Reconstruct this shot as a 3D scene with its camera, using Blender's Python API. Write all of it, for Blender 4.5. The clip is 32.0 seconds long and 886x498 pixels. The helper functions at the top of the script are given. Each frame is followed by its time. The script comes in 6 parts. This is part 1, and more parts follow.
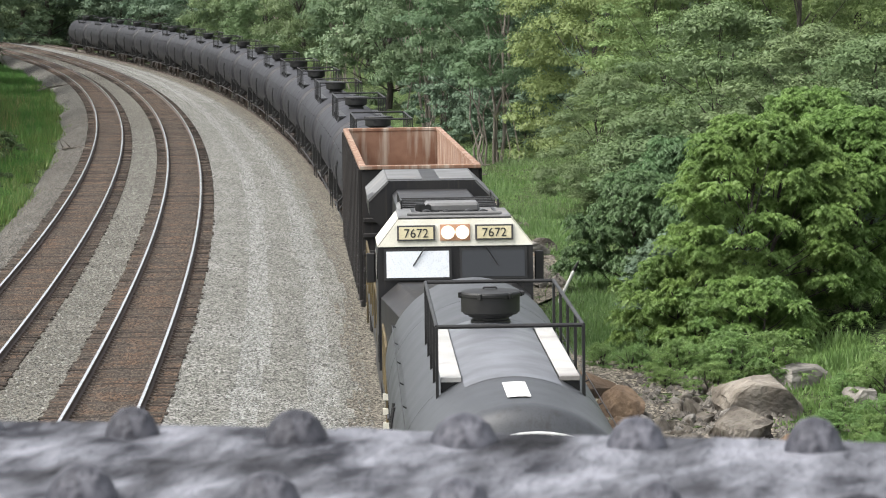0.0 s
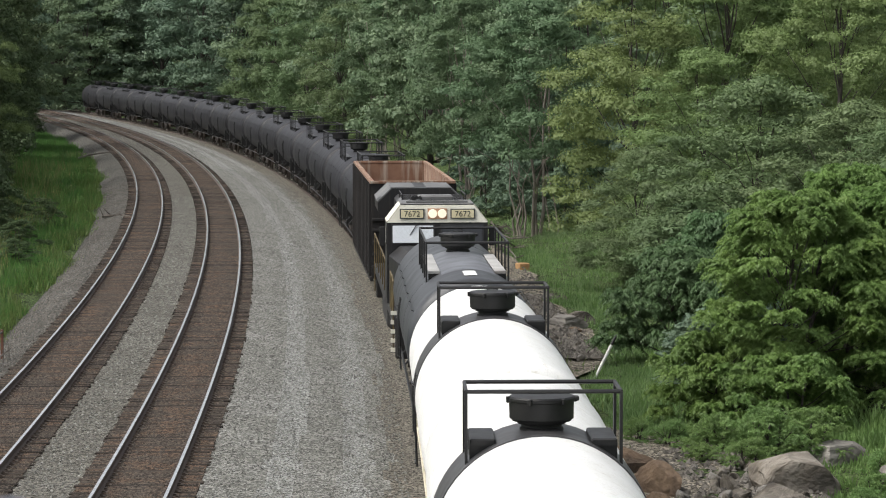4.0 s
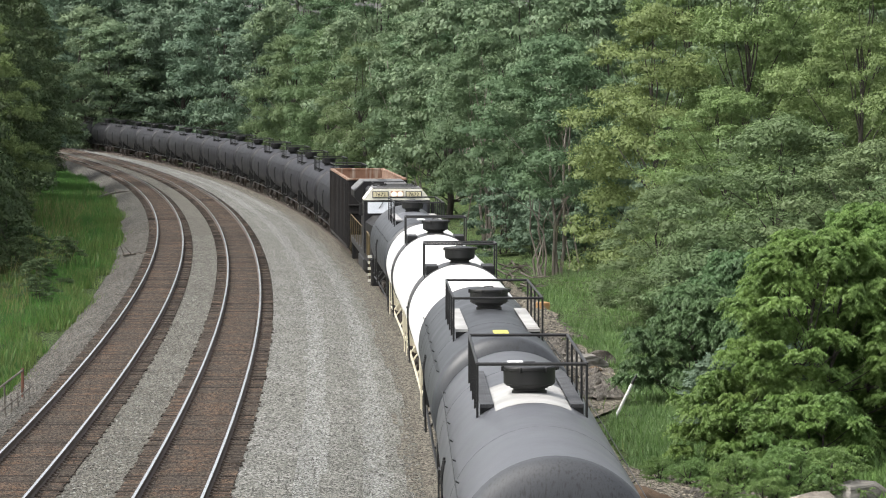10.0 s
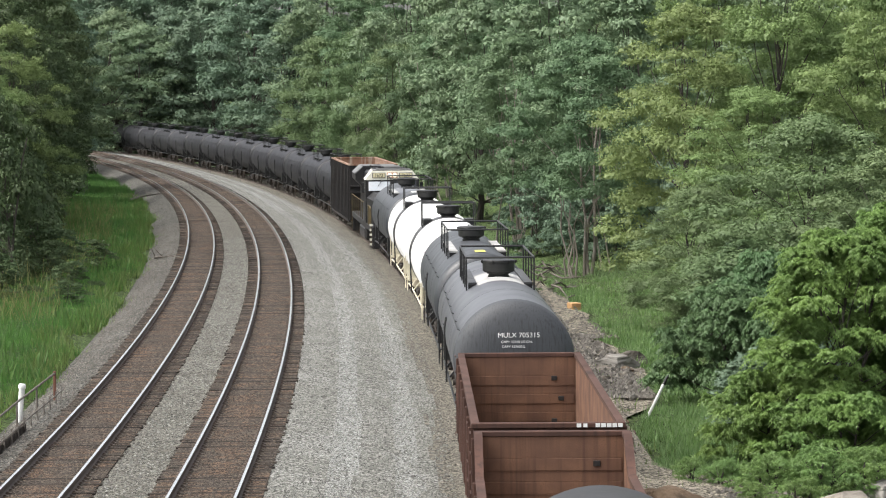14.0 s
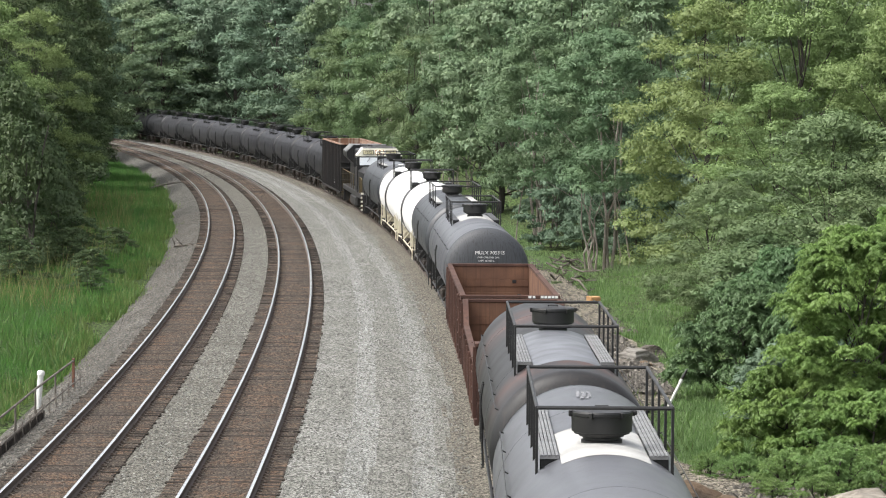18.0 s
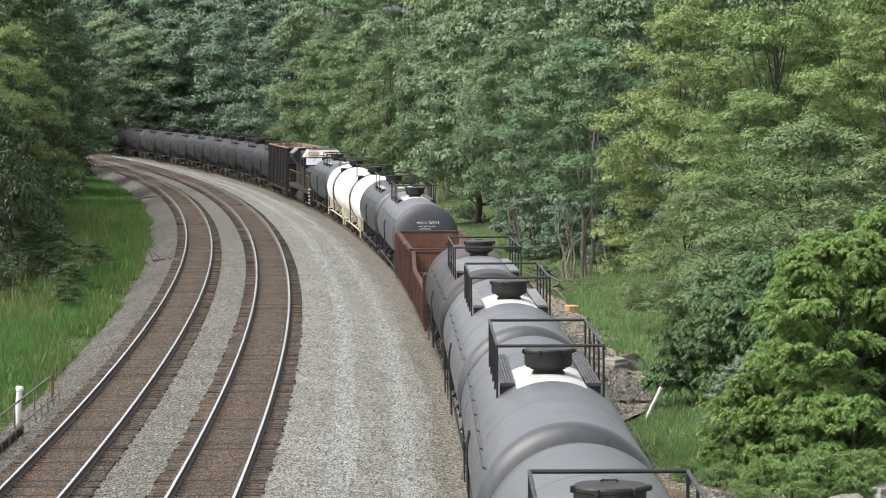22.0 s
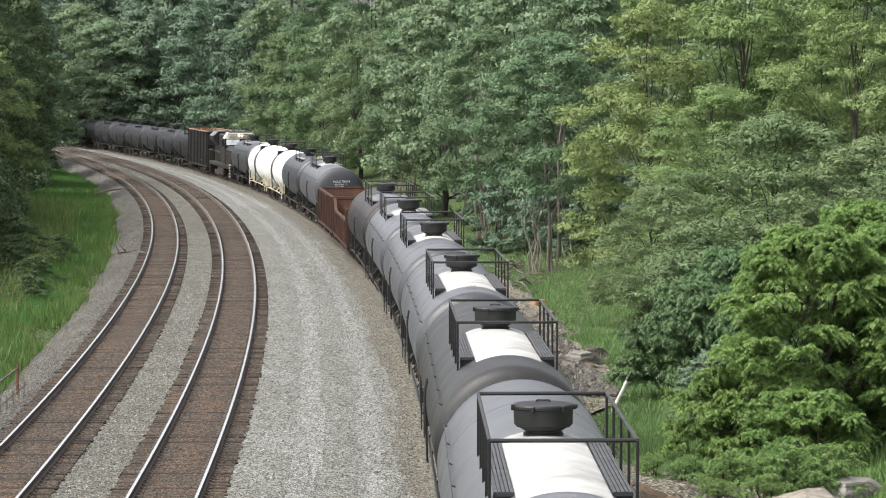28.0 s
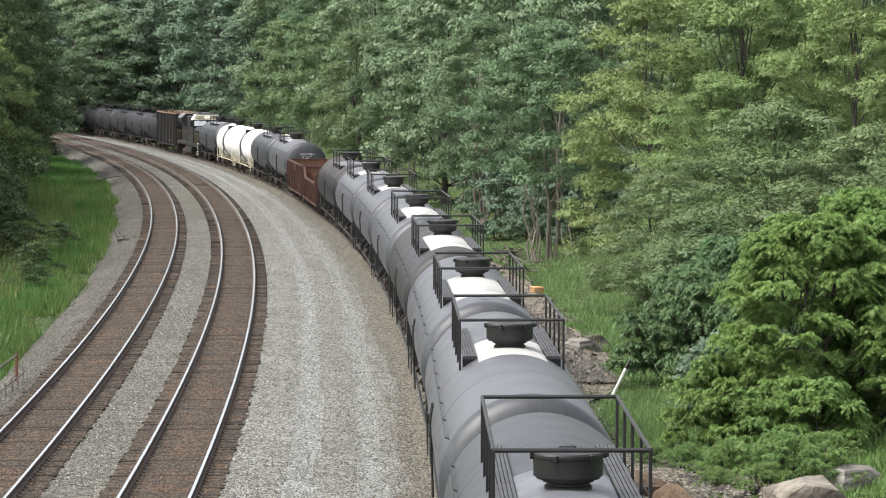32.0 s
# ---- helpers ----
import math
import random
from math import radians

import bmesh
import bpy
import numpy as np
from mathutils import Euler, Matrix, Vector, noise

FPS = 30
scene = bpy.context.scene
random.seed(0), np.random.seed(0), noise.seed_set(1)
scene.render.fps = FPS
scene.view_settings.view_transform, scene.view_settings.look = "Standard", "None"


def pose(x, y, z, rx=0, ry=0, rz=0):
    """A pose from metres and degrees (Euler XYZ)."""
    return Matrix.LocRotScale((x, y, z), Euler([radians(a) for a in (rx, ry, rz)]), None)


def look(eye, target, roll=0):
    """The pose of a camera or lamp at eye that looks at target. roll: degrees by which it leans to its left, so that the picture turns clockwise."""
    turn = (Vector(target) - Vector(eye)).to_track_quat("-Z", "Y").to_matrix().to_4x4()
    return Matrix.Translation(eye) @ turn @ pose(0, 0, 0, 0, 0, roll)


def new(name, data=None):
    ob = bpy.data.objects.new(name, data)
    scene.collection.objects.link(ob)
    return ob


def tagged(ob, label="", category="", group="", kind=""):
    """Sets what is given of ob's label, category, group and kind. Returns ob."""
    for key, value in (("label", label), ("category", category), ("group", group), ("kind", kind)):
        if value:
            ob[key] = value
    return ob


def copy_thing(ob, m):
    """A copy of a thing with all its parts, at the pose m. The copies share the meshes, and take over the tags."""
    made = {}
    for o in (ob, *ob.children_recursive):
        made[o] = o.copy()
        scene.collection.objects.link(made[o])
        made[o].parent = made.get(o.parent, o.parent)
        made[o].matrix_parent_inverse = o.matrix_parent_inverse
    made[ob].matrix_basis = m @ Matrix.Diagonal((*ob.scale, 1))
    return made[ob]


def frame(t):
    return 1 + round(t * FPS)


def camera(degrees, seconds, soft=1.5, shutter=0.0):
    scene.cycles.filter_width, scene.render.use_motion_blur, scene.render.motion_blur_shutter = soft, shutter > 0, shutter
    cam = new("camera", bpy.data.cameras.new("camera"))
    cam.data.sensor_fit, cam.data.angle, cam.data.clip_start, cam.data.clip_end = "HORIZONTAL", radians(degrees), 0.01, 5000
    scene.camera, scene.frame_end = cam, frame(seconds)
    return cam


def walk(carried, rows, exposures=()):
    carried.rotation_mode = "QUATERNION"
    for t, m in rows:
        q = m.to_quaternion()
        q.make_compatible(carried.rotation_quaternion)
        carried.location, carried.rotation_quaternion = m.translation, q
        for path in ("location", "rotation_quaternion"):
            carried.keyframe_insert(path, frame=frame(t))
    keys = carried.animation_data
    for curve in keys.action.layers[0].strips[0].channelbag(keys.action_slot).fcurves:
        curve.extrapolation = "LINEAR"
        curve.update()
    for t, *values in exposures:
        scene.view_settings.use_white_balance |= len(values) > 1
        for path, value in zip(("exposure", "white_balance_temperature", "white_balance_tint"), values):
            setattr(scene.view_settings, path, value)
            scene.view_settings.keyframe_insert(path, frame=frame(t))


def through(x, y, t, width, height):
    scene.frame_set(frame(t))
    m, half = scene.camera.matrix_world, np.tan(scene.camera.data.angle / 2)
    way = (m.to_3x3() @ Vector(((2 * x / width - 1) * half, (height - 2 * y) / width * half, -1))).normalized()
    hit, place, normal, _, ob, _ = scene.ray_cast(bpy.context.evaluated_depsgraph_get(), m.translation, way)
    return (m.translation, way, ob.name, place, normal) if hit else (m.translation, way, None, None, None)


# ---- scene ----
# ---- the railway's line, in metres: headings and curvatures along the middle track ----
KNOTS = (0.0, 65.0, 130.0, 200.0, 290.0, 420.0)
BENDS = (0.00018356, 0.00063088, 0.00062281, 0.00066425, 0.00072548, 0.00028805)
SPEED = 7.9           # the train's pace, metres a second
TRACK_GAP = 3.9       # between the two left tracks
TRAIN_DROP = -0.5     # the train's rails lie lower
STEP = 0.5
LINE_S = np.arange(-330.0, 760.0 + STEP, STEP)


def _line():
    bend = np.interp(LINE_S, KNOTS, BENDS)
    bend[LINE_S < -5] = 0.0
    turn = np.concatenate(([0.0], np.cumsum((bend[1:] + bend[:-1]) / 2 * STEP)))
    x = np.concatenate(([0.0], np.cumsum(-np.sin(turn - 0.006064)[:-1] * STEP)))
    y = np.concatenate(([0.0], np.cumsum(np.cos(turn - 0.006064)[:-1] * STEP)))
    i = int(round((-5 - LINE_S[0]) / STEP))
    return x - x[i] - 5.627941, y - y[i] - 5.0, turn - 0.006064


LINE_X, LINE_Y, LINE_H = _line()


def train_lat(s):
    return 7.425 - 0.515 * min(max(s / 300.0, 0.0), 1.0)


def on_line(s, lat, z):
    """A place beside the middle track: s along it, lat to its right."""
    x, y, a = (float(np.interp(s, LINE_S, c)) for c in (LINE_X, LINE_Y, LINE_H))
    return Vector((x + lat * math.cos(a), y + lat * math.sin(a), z))


def heading(s):
    return float(np.interp(s, LINE_S, LINE_H))


# ---- camera: held in the hand on the bridge; seconds, height, yaw, pitch, roll ----
cam = camera(17.15, 32.0, soft=1.05)
cam.data.dof.use_dof, cam.data.dof.focus_distance, cam.data.dof.aperture_fstop = True, 95.0, 45.0
PATH = [
    (0, 9.023, -1.221, -5.383, -0.703),
    (0.5, 9.037, -0.955, -5.320, -0.798),
    (1, 9.037, -0.997, -5.191, -0.593),
    (1.5, 9.040, -0.775, -4.949, -0.313),
    (2, 9.043, -0.593, -4.589, -0.290),
    (2.5, 9.043, -0.582, -4.303, -0.265),
    (4.5, 9.037, -0.517, -3.826, 0.017),
    (5, 9.037, -0.696, -3.557, 0.188),
    (5.5, 9.037, -0.623, -3.303, 0.196),
    (6, 9.037, -0.030, -3.193, 0.093),
    (6.5, 9.037, 0.292, -3.170, 0.186),
    (7, 9.037, 0.492, -3.182, 0.026),
    (7.5, 9.037, 0.341, -3.223, 0.071),
    (8, 9.037, 0.164, -3.196, 0.231),
    (8.5, 9.037, 0.079, -3.116, 0.236),
    (9, 9.037, 0.003, -3.022, 0.084),
    (9.5, 9.037, -0.056, -3.105, 0.171),
    (10, 9.037, -0.080, -3.223, -0.020),
    (10.5, 9.037, -0.052, -3.313, -0.088),
    (11, 9.037, 0.009, -3.446, -0.325),
    (11.5, 9.037, 0.088, -3.552, -0.431),
    (12, 9.037, 0.152, -3.508, -0.451),
    (12.5, 9.037, 0.211, -3.408, -0.471),
    (13, 9.037, 0.296, -3.294, -0.513),
    (13.5, 9.037, 0.401, -3.224, -0.373),
    (14, 9.037, 0.522, -3.199, -0.350),
    (14.5, 9.037, 0.751, -3.172, -0.546),
    (16.5, 9.037, 1.098, -3.438, -0.485),
    (17, 9.037, 0.946, -3.495, -0.301),
    (17.5, 9.037, 0.842, -3.431, -0.126),
    (18, 9.037, 0.912, -3.357, 0.325),
    (18.5, 9.037, 1.134, -3.319, 0.371),
    (19, 9.037, 1.263, -3.353, 0.360),
    (19.5, 9.037, 1.274, -3.396, 0.255),
    (20, 9.037, 1.168, -3.359, 0.002),
    (20.5, 9.037, 1.120, -3.296, 0.070),
    (21, 9.037, 1.024, -3.219, -0.106),
    (21.5, 9.037, 0.801, -3.170, -0.183),
    (22, 9.037, 0.478, -3.149, -0.298),
    (22.5, 9.037, 0.319, -3.227, -0.139),
    (23, 9.037, 0.141, -3.289, 0.157),
    (23.5, 9.037, 0.063, -3.305, 0.334),
    (24, 9.037, -0.053, -3.303, 0.198),
    (24.5, 9.037, -0.116, -3.339, 0.324),
    (25, 9.037, -0.164, -3.353, 0.318),
    (25.5, 9.037, -0.200, -3.336, 0.323),
    (27.5, 9.037, -0.214, -3.206, 0.045),
    (28, 9.037, -0.181, -3.279, -0.106),
    (28.5, 9.037, -0.164, -3.380, -0.253),
    (29, 9.037, -0.112, -3.473, -0.139),
    (29.5, 9.037, -0.063, -3.652, -0.020),
    (30, 9.037, 0.031, -3.599, 0.155),
    (30.5, 9.037, 0.156, -3.542, -0.049),
    (31, 9.037, 0.243, -3.484, -0.291),
    (31.5, 9.037, 0.067, -3.477, -0.295),
    (32, 9.037, -0.198, -3.525, -0.043),
]
walk(cam, [(t, pose(0, 0, z, 90 + pitch, 0, yaw) @ pose(0, 0, 0, 0, 0, roll)) for t, z, yaw, pitch, roll in PATH],
     exposures=[(0, 1.42, 6500, 10), (1, 1.08, 6500, 10), (2, 0.85, 6500, 10), (5, 0.74, 6500, 10), (8, 1.06, 6500, 10), (13, 1.34, 6500, 10), (18, 1.42, 6500, 10), (32, 1.45, 6500, 10)])

# ---- light: an overcast summer day ----
world = bpy.data.worlds.new("overcast_sky")
scene.world = world
world.use_nodes = True
wn = world.node_tree
wn.nodes.clear()
sky = wn.nodes.new("ShaderNodeTexSky")
sky.sky_type, sky.sun_disc = "NISHITA", False
sky.sun_elevation, sky.sun_rotation = radians(55), radians(255)
sky.air_density, sky.dust_density, sky.ozone_density = 1.0, 4.0, 1.0
soft_sky = wn.nodes.new("ShaderNodeHueSaturation")
soft_sky.inputs["Saturation"].default_value = 0.25
back = wn.nodes.new("ShaderNodeBackground")
back.inputs["Strength"].default_value = 0.13
out = wn.nodes.new("ShaderNodeOutputWorld")
wn.links.new(sky.outputs["Color"], soft_sky.inputs["Color"])
wn.links.new(soft_sky.outputs["Color"], back.inputs["Color"])
wn.links.new(back.outputs["Background"], out.inputs["Surface"])
sun_data = bpy.data.lights.new("sun", "SUN")
sun_data.energy, sun_data.angle, sun_data.color = 1.5, radians(40), (1.0, 0.96, 0.9)
sun = new("sun", sun_data)
sun.matrix_basis = look((-80, -22, 118), (0, 0, 0))

# ---- materials ----
def mat(name, a, b=None, rough=0.6, metal=0.0, scale=3.0, fine=40.0, bump=0.1, dist=0.01, vary=0.0, streak=0.0, dirt=None, dirt_amount=0.0, island=False,
        stretch=(1, 1, 1), clear=0.0, run=(9, 9, 0.35), spec=0.5, belts=(), belt_colour=(0.09, 0.045, 0.035)):
    """A painted, stained or natural surface: two colours blended by coarse and fine grain, stains, and fine relief."""
    b = b or tuple(c * 0.8 for c in a)
    m = bpy.data.materials.new(name)
    m.use_nodes = True
    nt = m.node_tree
    bsdf = nt.nodes["Principled BSDF"]
    tc = nt.nodes.new("ShaderNodeTexCoord")
    mp = nt.nodes.new("ShaderNodeMapping")
    mp.inputs["Scale"].default_value = stretch
    nt.links.new(tc.outputs["Object"], mp.inputs["Vector"])

    def grain(size, detail=4.0, vec=None):
        n = nt.nodes.new("ShaderNodeTexNoise")
        n.inputs["Scale"].default_value, n.inputs["Detail"].default_value = size, detail
        nt.links.new((vec or mp).outputs["Vector"], n.inputs["Vector"])
        return n

    def ramp(src, lo, hi):
        r = nt.nodes.new("ShaderNodeMapRange")
        r.inputs["From Min"].default_value, r.inputs["From Max"].default_value = lo, hi
        nt.links.new(src, r.inputs["Value"])
        return r.outputs["Result"]

    def mix(fac, c1, c2, kind="MIX"):
        x = nt.nodes.new("ShaderNodeMix")
        x.data_type, x.blend_type = "RGBA", kind
        for sock, v in ((x.inputs["Factor"], fac), (x.inputs[6], c1), (x.inputs[7], c2)):
            if hasattr(v, "links"):
                nt.links.new(v, sock)
            elif isinstance(v, tuple):
                sock.default_value = (*v, 1.0)
            else:
                sock.default_value = v
        return x.outputs[2]

    coarse, small = grain(scale), grain(fine, 3.0)
    col = mix(ramp(coarse.outputs["Fac"], 0.35, 0.65), a, b)
    dark = tuple(c * 0.72 for c in a)
    col = mix(ramp(small.outputs["Fac"], 0.5, 0.8), col, dark)
    if dirt and dirt_amount:
        patch = grain(scale * 0.45, 6.0)
        col = mix(ramp(patch.outputs["Fac"], 0.72 - dirt_amount * 0.4, 0.86 - dirt_amount * 0.3), col, dirt)
    if streak:
        sm = nt.nodes.new("ShaderNodeMapping")
        sm.inputs["Scale"].default_value = run
        nt.links.new(tc.outputs["Object"], sm.inputs["Vector"])
        trail = grain(1.0, 5.0, sm)
        col = mix(ramp(trail.outputs["Fac"], 0.62 - 0.15 * streak, 0.8), col, dirt or dark)
    for place, reach in belts:
        # rust that has spread round the top of a tank beside its fittings
        sep = nt.nodes.new("ShaderNodeSeparateXYZ")
        nt.links.new(tc.outputs["Object"], sep.inputs["Vector"])
        off = nt.nodes.new("ShaderNodeMath")
        off.operation, off.inputs[1].default_value = "SUBTRACT", place
        nt.links.new(sep.outputs["Y"], off.inputs[0])
        away = nt.nodes.new("ShaderNodeMath")
        away.operation = "ABSOLUTE"
        nt.links.new(off.outputs[0], away.inputs[0])
        near, high = ramp(away.outputs[0], reach, 0.0), ramp(sep.outputs["Z"], 2.4, 4.2)
        both, worn = nt.nodes.new("ShaderNodeMath"), nt.nodes.new("ShaderNodeMath")
        both.operation = worn.operation = "MULTIPLY"
        nt.links.new(near, both.inputs[0])
        nt.links.new(high, both.inputs[1])
        nt.links.new(both.outputs[0], worn.inputs[0])
        nt.links.new(ramp(grain(1.6, 5.0).outputs["Fac"], 0.3, 0.6), worn.inputs[1])
        col = mix(worn.outputs[0], col, belt_colour)
    if vary:
        who = nt.nodes.new("ShaderNodeNewGeometry") if island else nt.nodes.new("ShaderNodeObjectInfo")
        hsv = nt.nodes.new("ShaderNodeHueSaturation")
        mr = nt.nodes.new("ShaderNodeMapRange")
        mr.inputs["To Min"].default_value, mr.inputs["To Max"].default_value = 1 - vary, 1 + vary
        nt.links.new(who.outputs["Random Per Island" if island else "Random"], mr.inputs["Value"])
        nt.links.new(mr.outputs["Result"], hsv.inputs["Value"])
        nt.links.new(col, hsv.inputs["Color"])
        col = hsv.outputs["Color"]
    nt.links.new(col, bsdf.inputs["Base Color"])
    bsdf.inputs["Metallic"].default_value = metal
    bsdf.inputs["Specular IOR Level"].default_value = spec
    rr = nt.nodes.new("ShaderNodeMapRange")
    rr.inputs["To Min"].default_value, rr.inputs["To Max"].default_value = max(rough - 0.12, 0.05), min(rough + 0.12, 1.0)
    nt.links.new(coarse.outputs["Fac"], rr.inputs["Value"])
    nt.links.new(rr.outputs["Result"], bsdf.inputs["Roughness"])
    if clear:
        bsdf.inputs["Coat Weight"].default_value = clear
    if bump:
        bp = nt.nodes.new("ShaderNodeBump")
        bp.inputs["Strength"].default_value, bp.inputs["Distance"].default_value = bump, dist
        nt.links.new(small.outputs["Fac"], bp.inputs["Height"])
        nt.links.new(bp.outputs["Normal"], bsdf.inputs["Normal"])
    return m


def gravel(name, a, b, c, stone=22.0, patch=0.25, tint=0.5):
    """Crushed stone: cells of differing grey, with joints in relief, over broad patches."""
    m = bpy.data.materials.new(name)
    m.use_nodes = True
    nt = m.node_tree
    bsdf = nt.nodes["Principled BSDF"]
    bsdf.inputs["Roughness"].default_value = 0.95
    bsdf.inputs["Specular IOR Level"].default_value = 0.12
    tc = nt.nodes.new("ShaderNodeTexCoord")
    v = nt.nodes.new("ShaderNodeTexVoronoi")
    v.inputs["Scale"].default_value = stone
    nt.links.new(tc.outputs["Object"], v.inputs["Vector"])
    big = nt.nodes.new("ShaderNodeTexNoise")
    big.inputs["Scale"].default_value, big.inputs["Detail"].default_value = patch, 7.0
    nt.links.new(tc.outputs["Object"], big.inputs["Vector"])
    mid = nt.nodes.new("ShaderNodeTexNoise")
    mid.inputs["Scale"].default_value, mid.inputs["Detail"].default_value = 3.0, 5.0
    nt.links.new(tc.outputs["Object"], mid.inputs["Vector"])
    sep = nt.nodes.new("ShaderNodeSeparateColor")
    nt.links.new(v.outputs["Color"], sep.inputs["Color"])
    r = nt.nodes.new("ShaderNodeValToRGB")
    e = r.color_ramp.elements
    e[0].position, e[0].color = 0.05, (*[q * 0.2 for q in a], 1)
    e[1].position, e[1].color = 0.98, (*[min(q * 2.6, 0.75) for q in a], 1)
    r.color_ramp.elements.new(0.45).color = (*a, 1)
    nt.links.new(sep.outputs[0], r.inputs["Fac"])

    def blend(src, lo, hi, c1, c2, most=1.0):
        mr = nt.nodes.new("ShaderNodeMapRange")
        mr.inputs["From Min"].default_value, mr.inputs["From Max"].default_value, mr.inputs["To Max"].default_value = lo, hi, most
        nt.links.new(src, mr.inputs["Value"])
        x = nt.nodes.new("ShaderNodeMix")
        x.data_type, x.blend_type = "RGBA", "MULTIPLY"
        nt.links.new(mr.outputs["Result"], x.inputs["Factor"])
        nt.links.new(c1, x.inputs[6])
        x.inputs[7].default_value = (*[q / p for q, p in zip(c2, a)], 1)
        return x.outputs[2]

    col = blend(big.outputs["Fac"], 0.42, 0.66, r.outputs["Color"], b, tint)
    col = blend(mid.outputs["Fac"], 0.55, 0.75, col, c, tint)
    nt.links.new(col, bsdf.inputs["Base Color"])
    bp = nt.nodes.new("ShaderNodeBump")
    bp.inputs["Strength"].default_value, bp.inputs["Distance"].default_value = 0.9, 0.03
    bp.invert = True
    nt.links.new(v.outputs["Distance"], bp.inputs["Height"])
    nt.links.new(bp.outputs["Normal"], bsdf.inputs["Normal"])
    return m


def leaf(name, a, b, through=0.35, vary=0.35, hue=0.02):
    """Leaves: diffuse with light coming through, each leaf and each tree a little different."""
    m = bpy.data.materials.new(name)
    m.use_nodes = True
    nt = m.node_tree
    nt.nodes.clear()
    geo, obj = nt.nodes.new("ShaderNodeNewGeometry"), nt.nodes.new("ShaderNodeObjectInfo")
    tc = nt.nodes.new("ShaderNodeTexCoord")
    no = nt.nodes.new("ShaderNodeTexNoise")
    no.inputs["Scale"].default_value, no.inputs["Detail"].default_value = 0.6, 3.0
    nt.links.new(tc.outputs["Object"], no.inputs["Vector"])
    mr0 = nt.nodes.new("ShaderNodeMapRange")
    mr0.inputs["From Min"].default_value, mr0.inputs["From Max"].default_value = 0.35, 0.65
    nt.links.new(no.outputs["Fac"], mr0.inputs["Value"])
    x = nt.nodes.new("ShaderNodeMix")
    x.data_type = "RGBA"
    nt.links.new(mr0.outputs["Result"], x.inputs["Factor"])
    x.inputs[6].default_value, x.inputs[7].default_value = (*a, 1), (*b, 1)
    mv = nt.nodes.new("ShaderNodeMapRange")
    mv.inputs["To Min"].default_value, mv.inputs["To Max"].default_value = 1 - vary, 1 + vary
    nt.links.new(geo.outputs["Random Per Island"], mv.inputs["Value"])
    mh = nt.nodes.new("ShaderNodeMapRange")
    mh.inputs["To Min"].default_value, mh.inputs["To Max"].default_value = 0.5 - hue, 0.5 + hue
    nt.links.new(obj.outputs["Random"], mh.inputs["Value"])
    hsv = nt.nodes.new("ShaderNodeHueSaturation")
    nt.links.new(mh.outputs["Result"], hsv.inputs["Hue"])
    nt.links.new(mv.outputs["Result"], hsv.inputs["Value"])
    nt.links.new(x.outputs[2], hsv.inputs["Color"])
    d, t, g = nt.nodes.new("ShaderNodeBsdfDiffuse"), nt.nodes.new("ShaderNodeBsdfTranslucent"), nt.nodes.new("ShaderNodeBsdfGlossy")
    g.inputs["Roughness"].default_value = 0.5
    g.inputs["Color"].default_value = (0.5, 0.5, 0.5, 1)
    for n in (d, t):
        nt.links.new(hsv.outputs["Color"], n.inputs["Color"])
    m1, m2 = nt.nodes.new("ShaderNodeMixShader"), nt.nodes.new("ShaderNodeMixShader")
    m1.inputs[0].default_value, m2.inputs[0].default_value = through, 0.035
    nt.links.new(d.outputs[0], m1.inputs[1])
    nt.links.new(t.outputs[0], m1.inputs[2])
    nt.links.new(m1.outputs[0], m2.inputs[1])
    nt.links.new(g.outputs[0], m2.inputs[2])
    o = nt.nodes.new("ShaderNodeOutputMaterial")
    nt.links.new(m2.outputs[0], o.inputs["Surface"])
    return m


STONE = gravel("grey_ballast", (0.078, 0.075, 0.064), (0.098, 0.094, 0.082), (0.05, 0.046, 0.037), stone=21.0, tint=0.8)
STONE_WEST = gravel("dull_grey_ballast", (0.058, 0.056, 0.049), (0.074, 0.072, 0.065), (0.036, 0.034, 0.028), stone=17.0, tint=0.8)
ROAD = gravel("service_road_gravel", (0.12, 0.12, 0.108), (0.155, 0.155, 0.145), (0.09, 0.088, 0.076), stone=23.0, patch=0.35, tint=0.8)
ROAD_PALE = gravel("worn_pale_gravel", (0.155, 0.158, 0.148), (0.19, 0.193, 0.184), (0.115, 0.112, 0.098), stone=27.0, patch=0.5)
BROWN = gravel("rust_stained_ballast", (0.05, 0.041, 0.033), (0.074, 0.048, 0.032), (0.028, 0.025, 0.021), patch=0.9, tint=0.85)
DARK_BED = gravel("dark_ballast", (0.098, 0.091, 0.076), (0.115, 0.105, 0.086), (0.06, 0.053, 0.043), stone=22.0, patch=0.6)
SOIL = gravel("weedy_soil", (0.035, 0.05, 0.018), (0.035, 0.058, 0.017), (0.045, 0.042, 0.027), stone=9.0, patch=0.2, tint=0.8)
TIE = mat("tie_wood", (0.052, 0.043, 0.035), (0.022, 0.019, 0.016), rough=0.95, scale=2.0, fine=40, bump=0.8, dist=0.02, vary=0.6, stretch=(0.4, 3, 3), dirt=(0.058, 0.049, 0.04), dirt_amount=0.3, spec=0.12)
RAIL_TOP = mat("polished_rail_steel", (0.88, 0.88, 0.88), (0.78, 0.77, 0.76), rough=0.22, metal=1.0, bump=0)
RAIL_SIDE = mat("rusted_rail_steel", (0.07, 0.05, 0.04), (0.1, 0.08, 0.066), rough=0.8, scale=4, bump=0.3)
PLATE = mat("rusty_tie_plate", (0.075, 0.055, 0.04), (0.05, 0.035, 0.026), rough=0.8, vary=0.3)
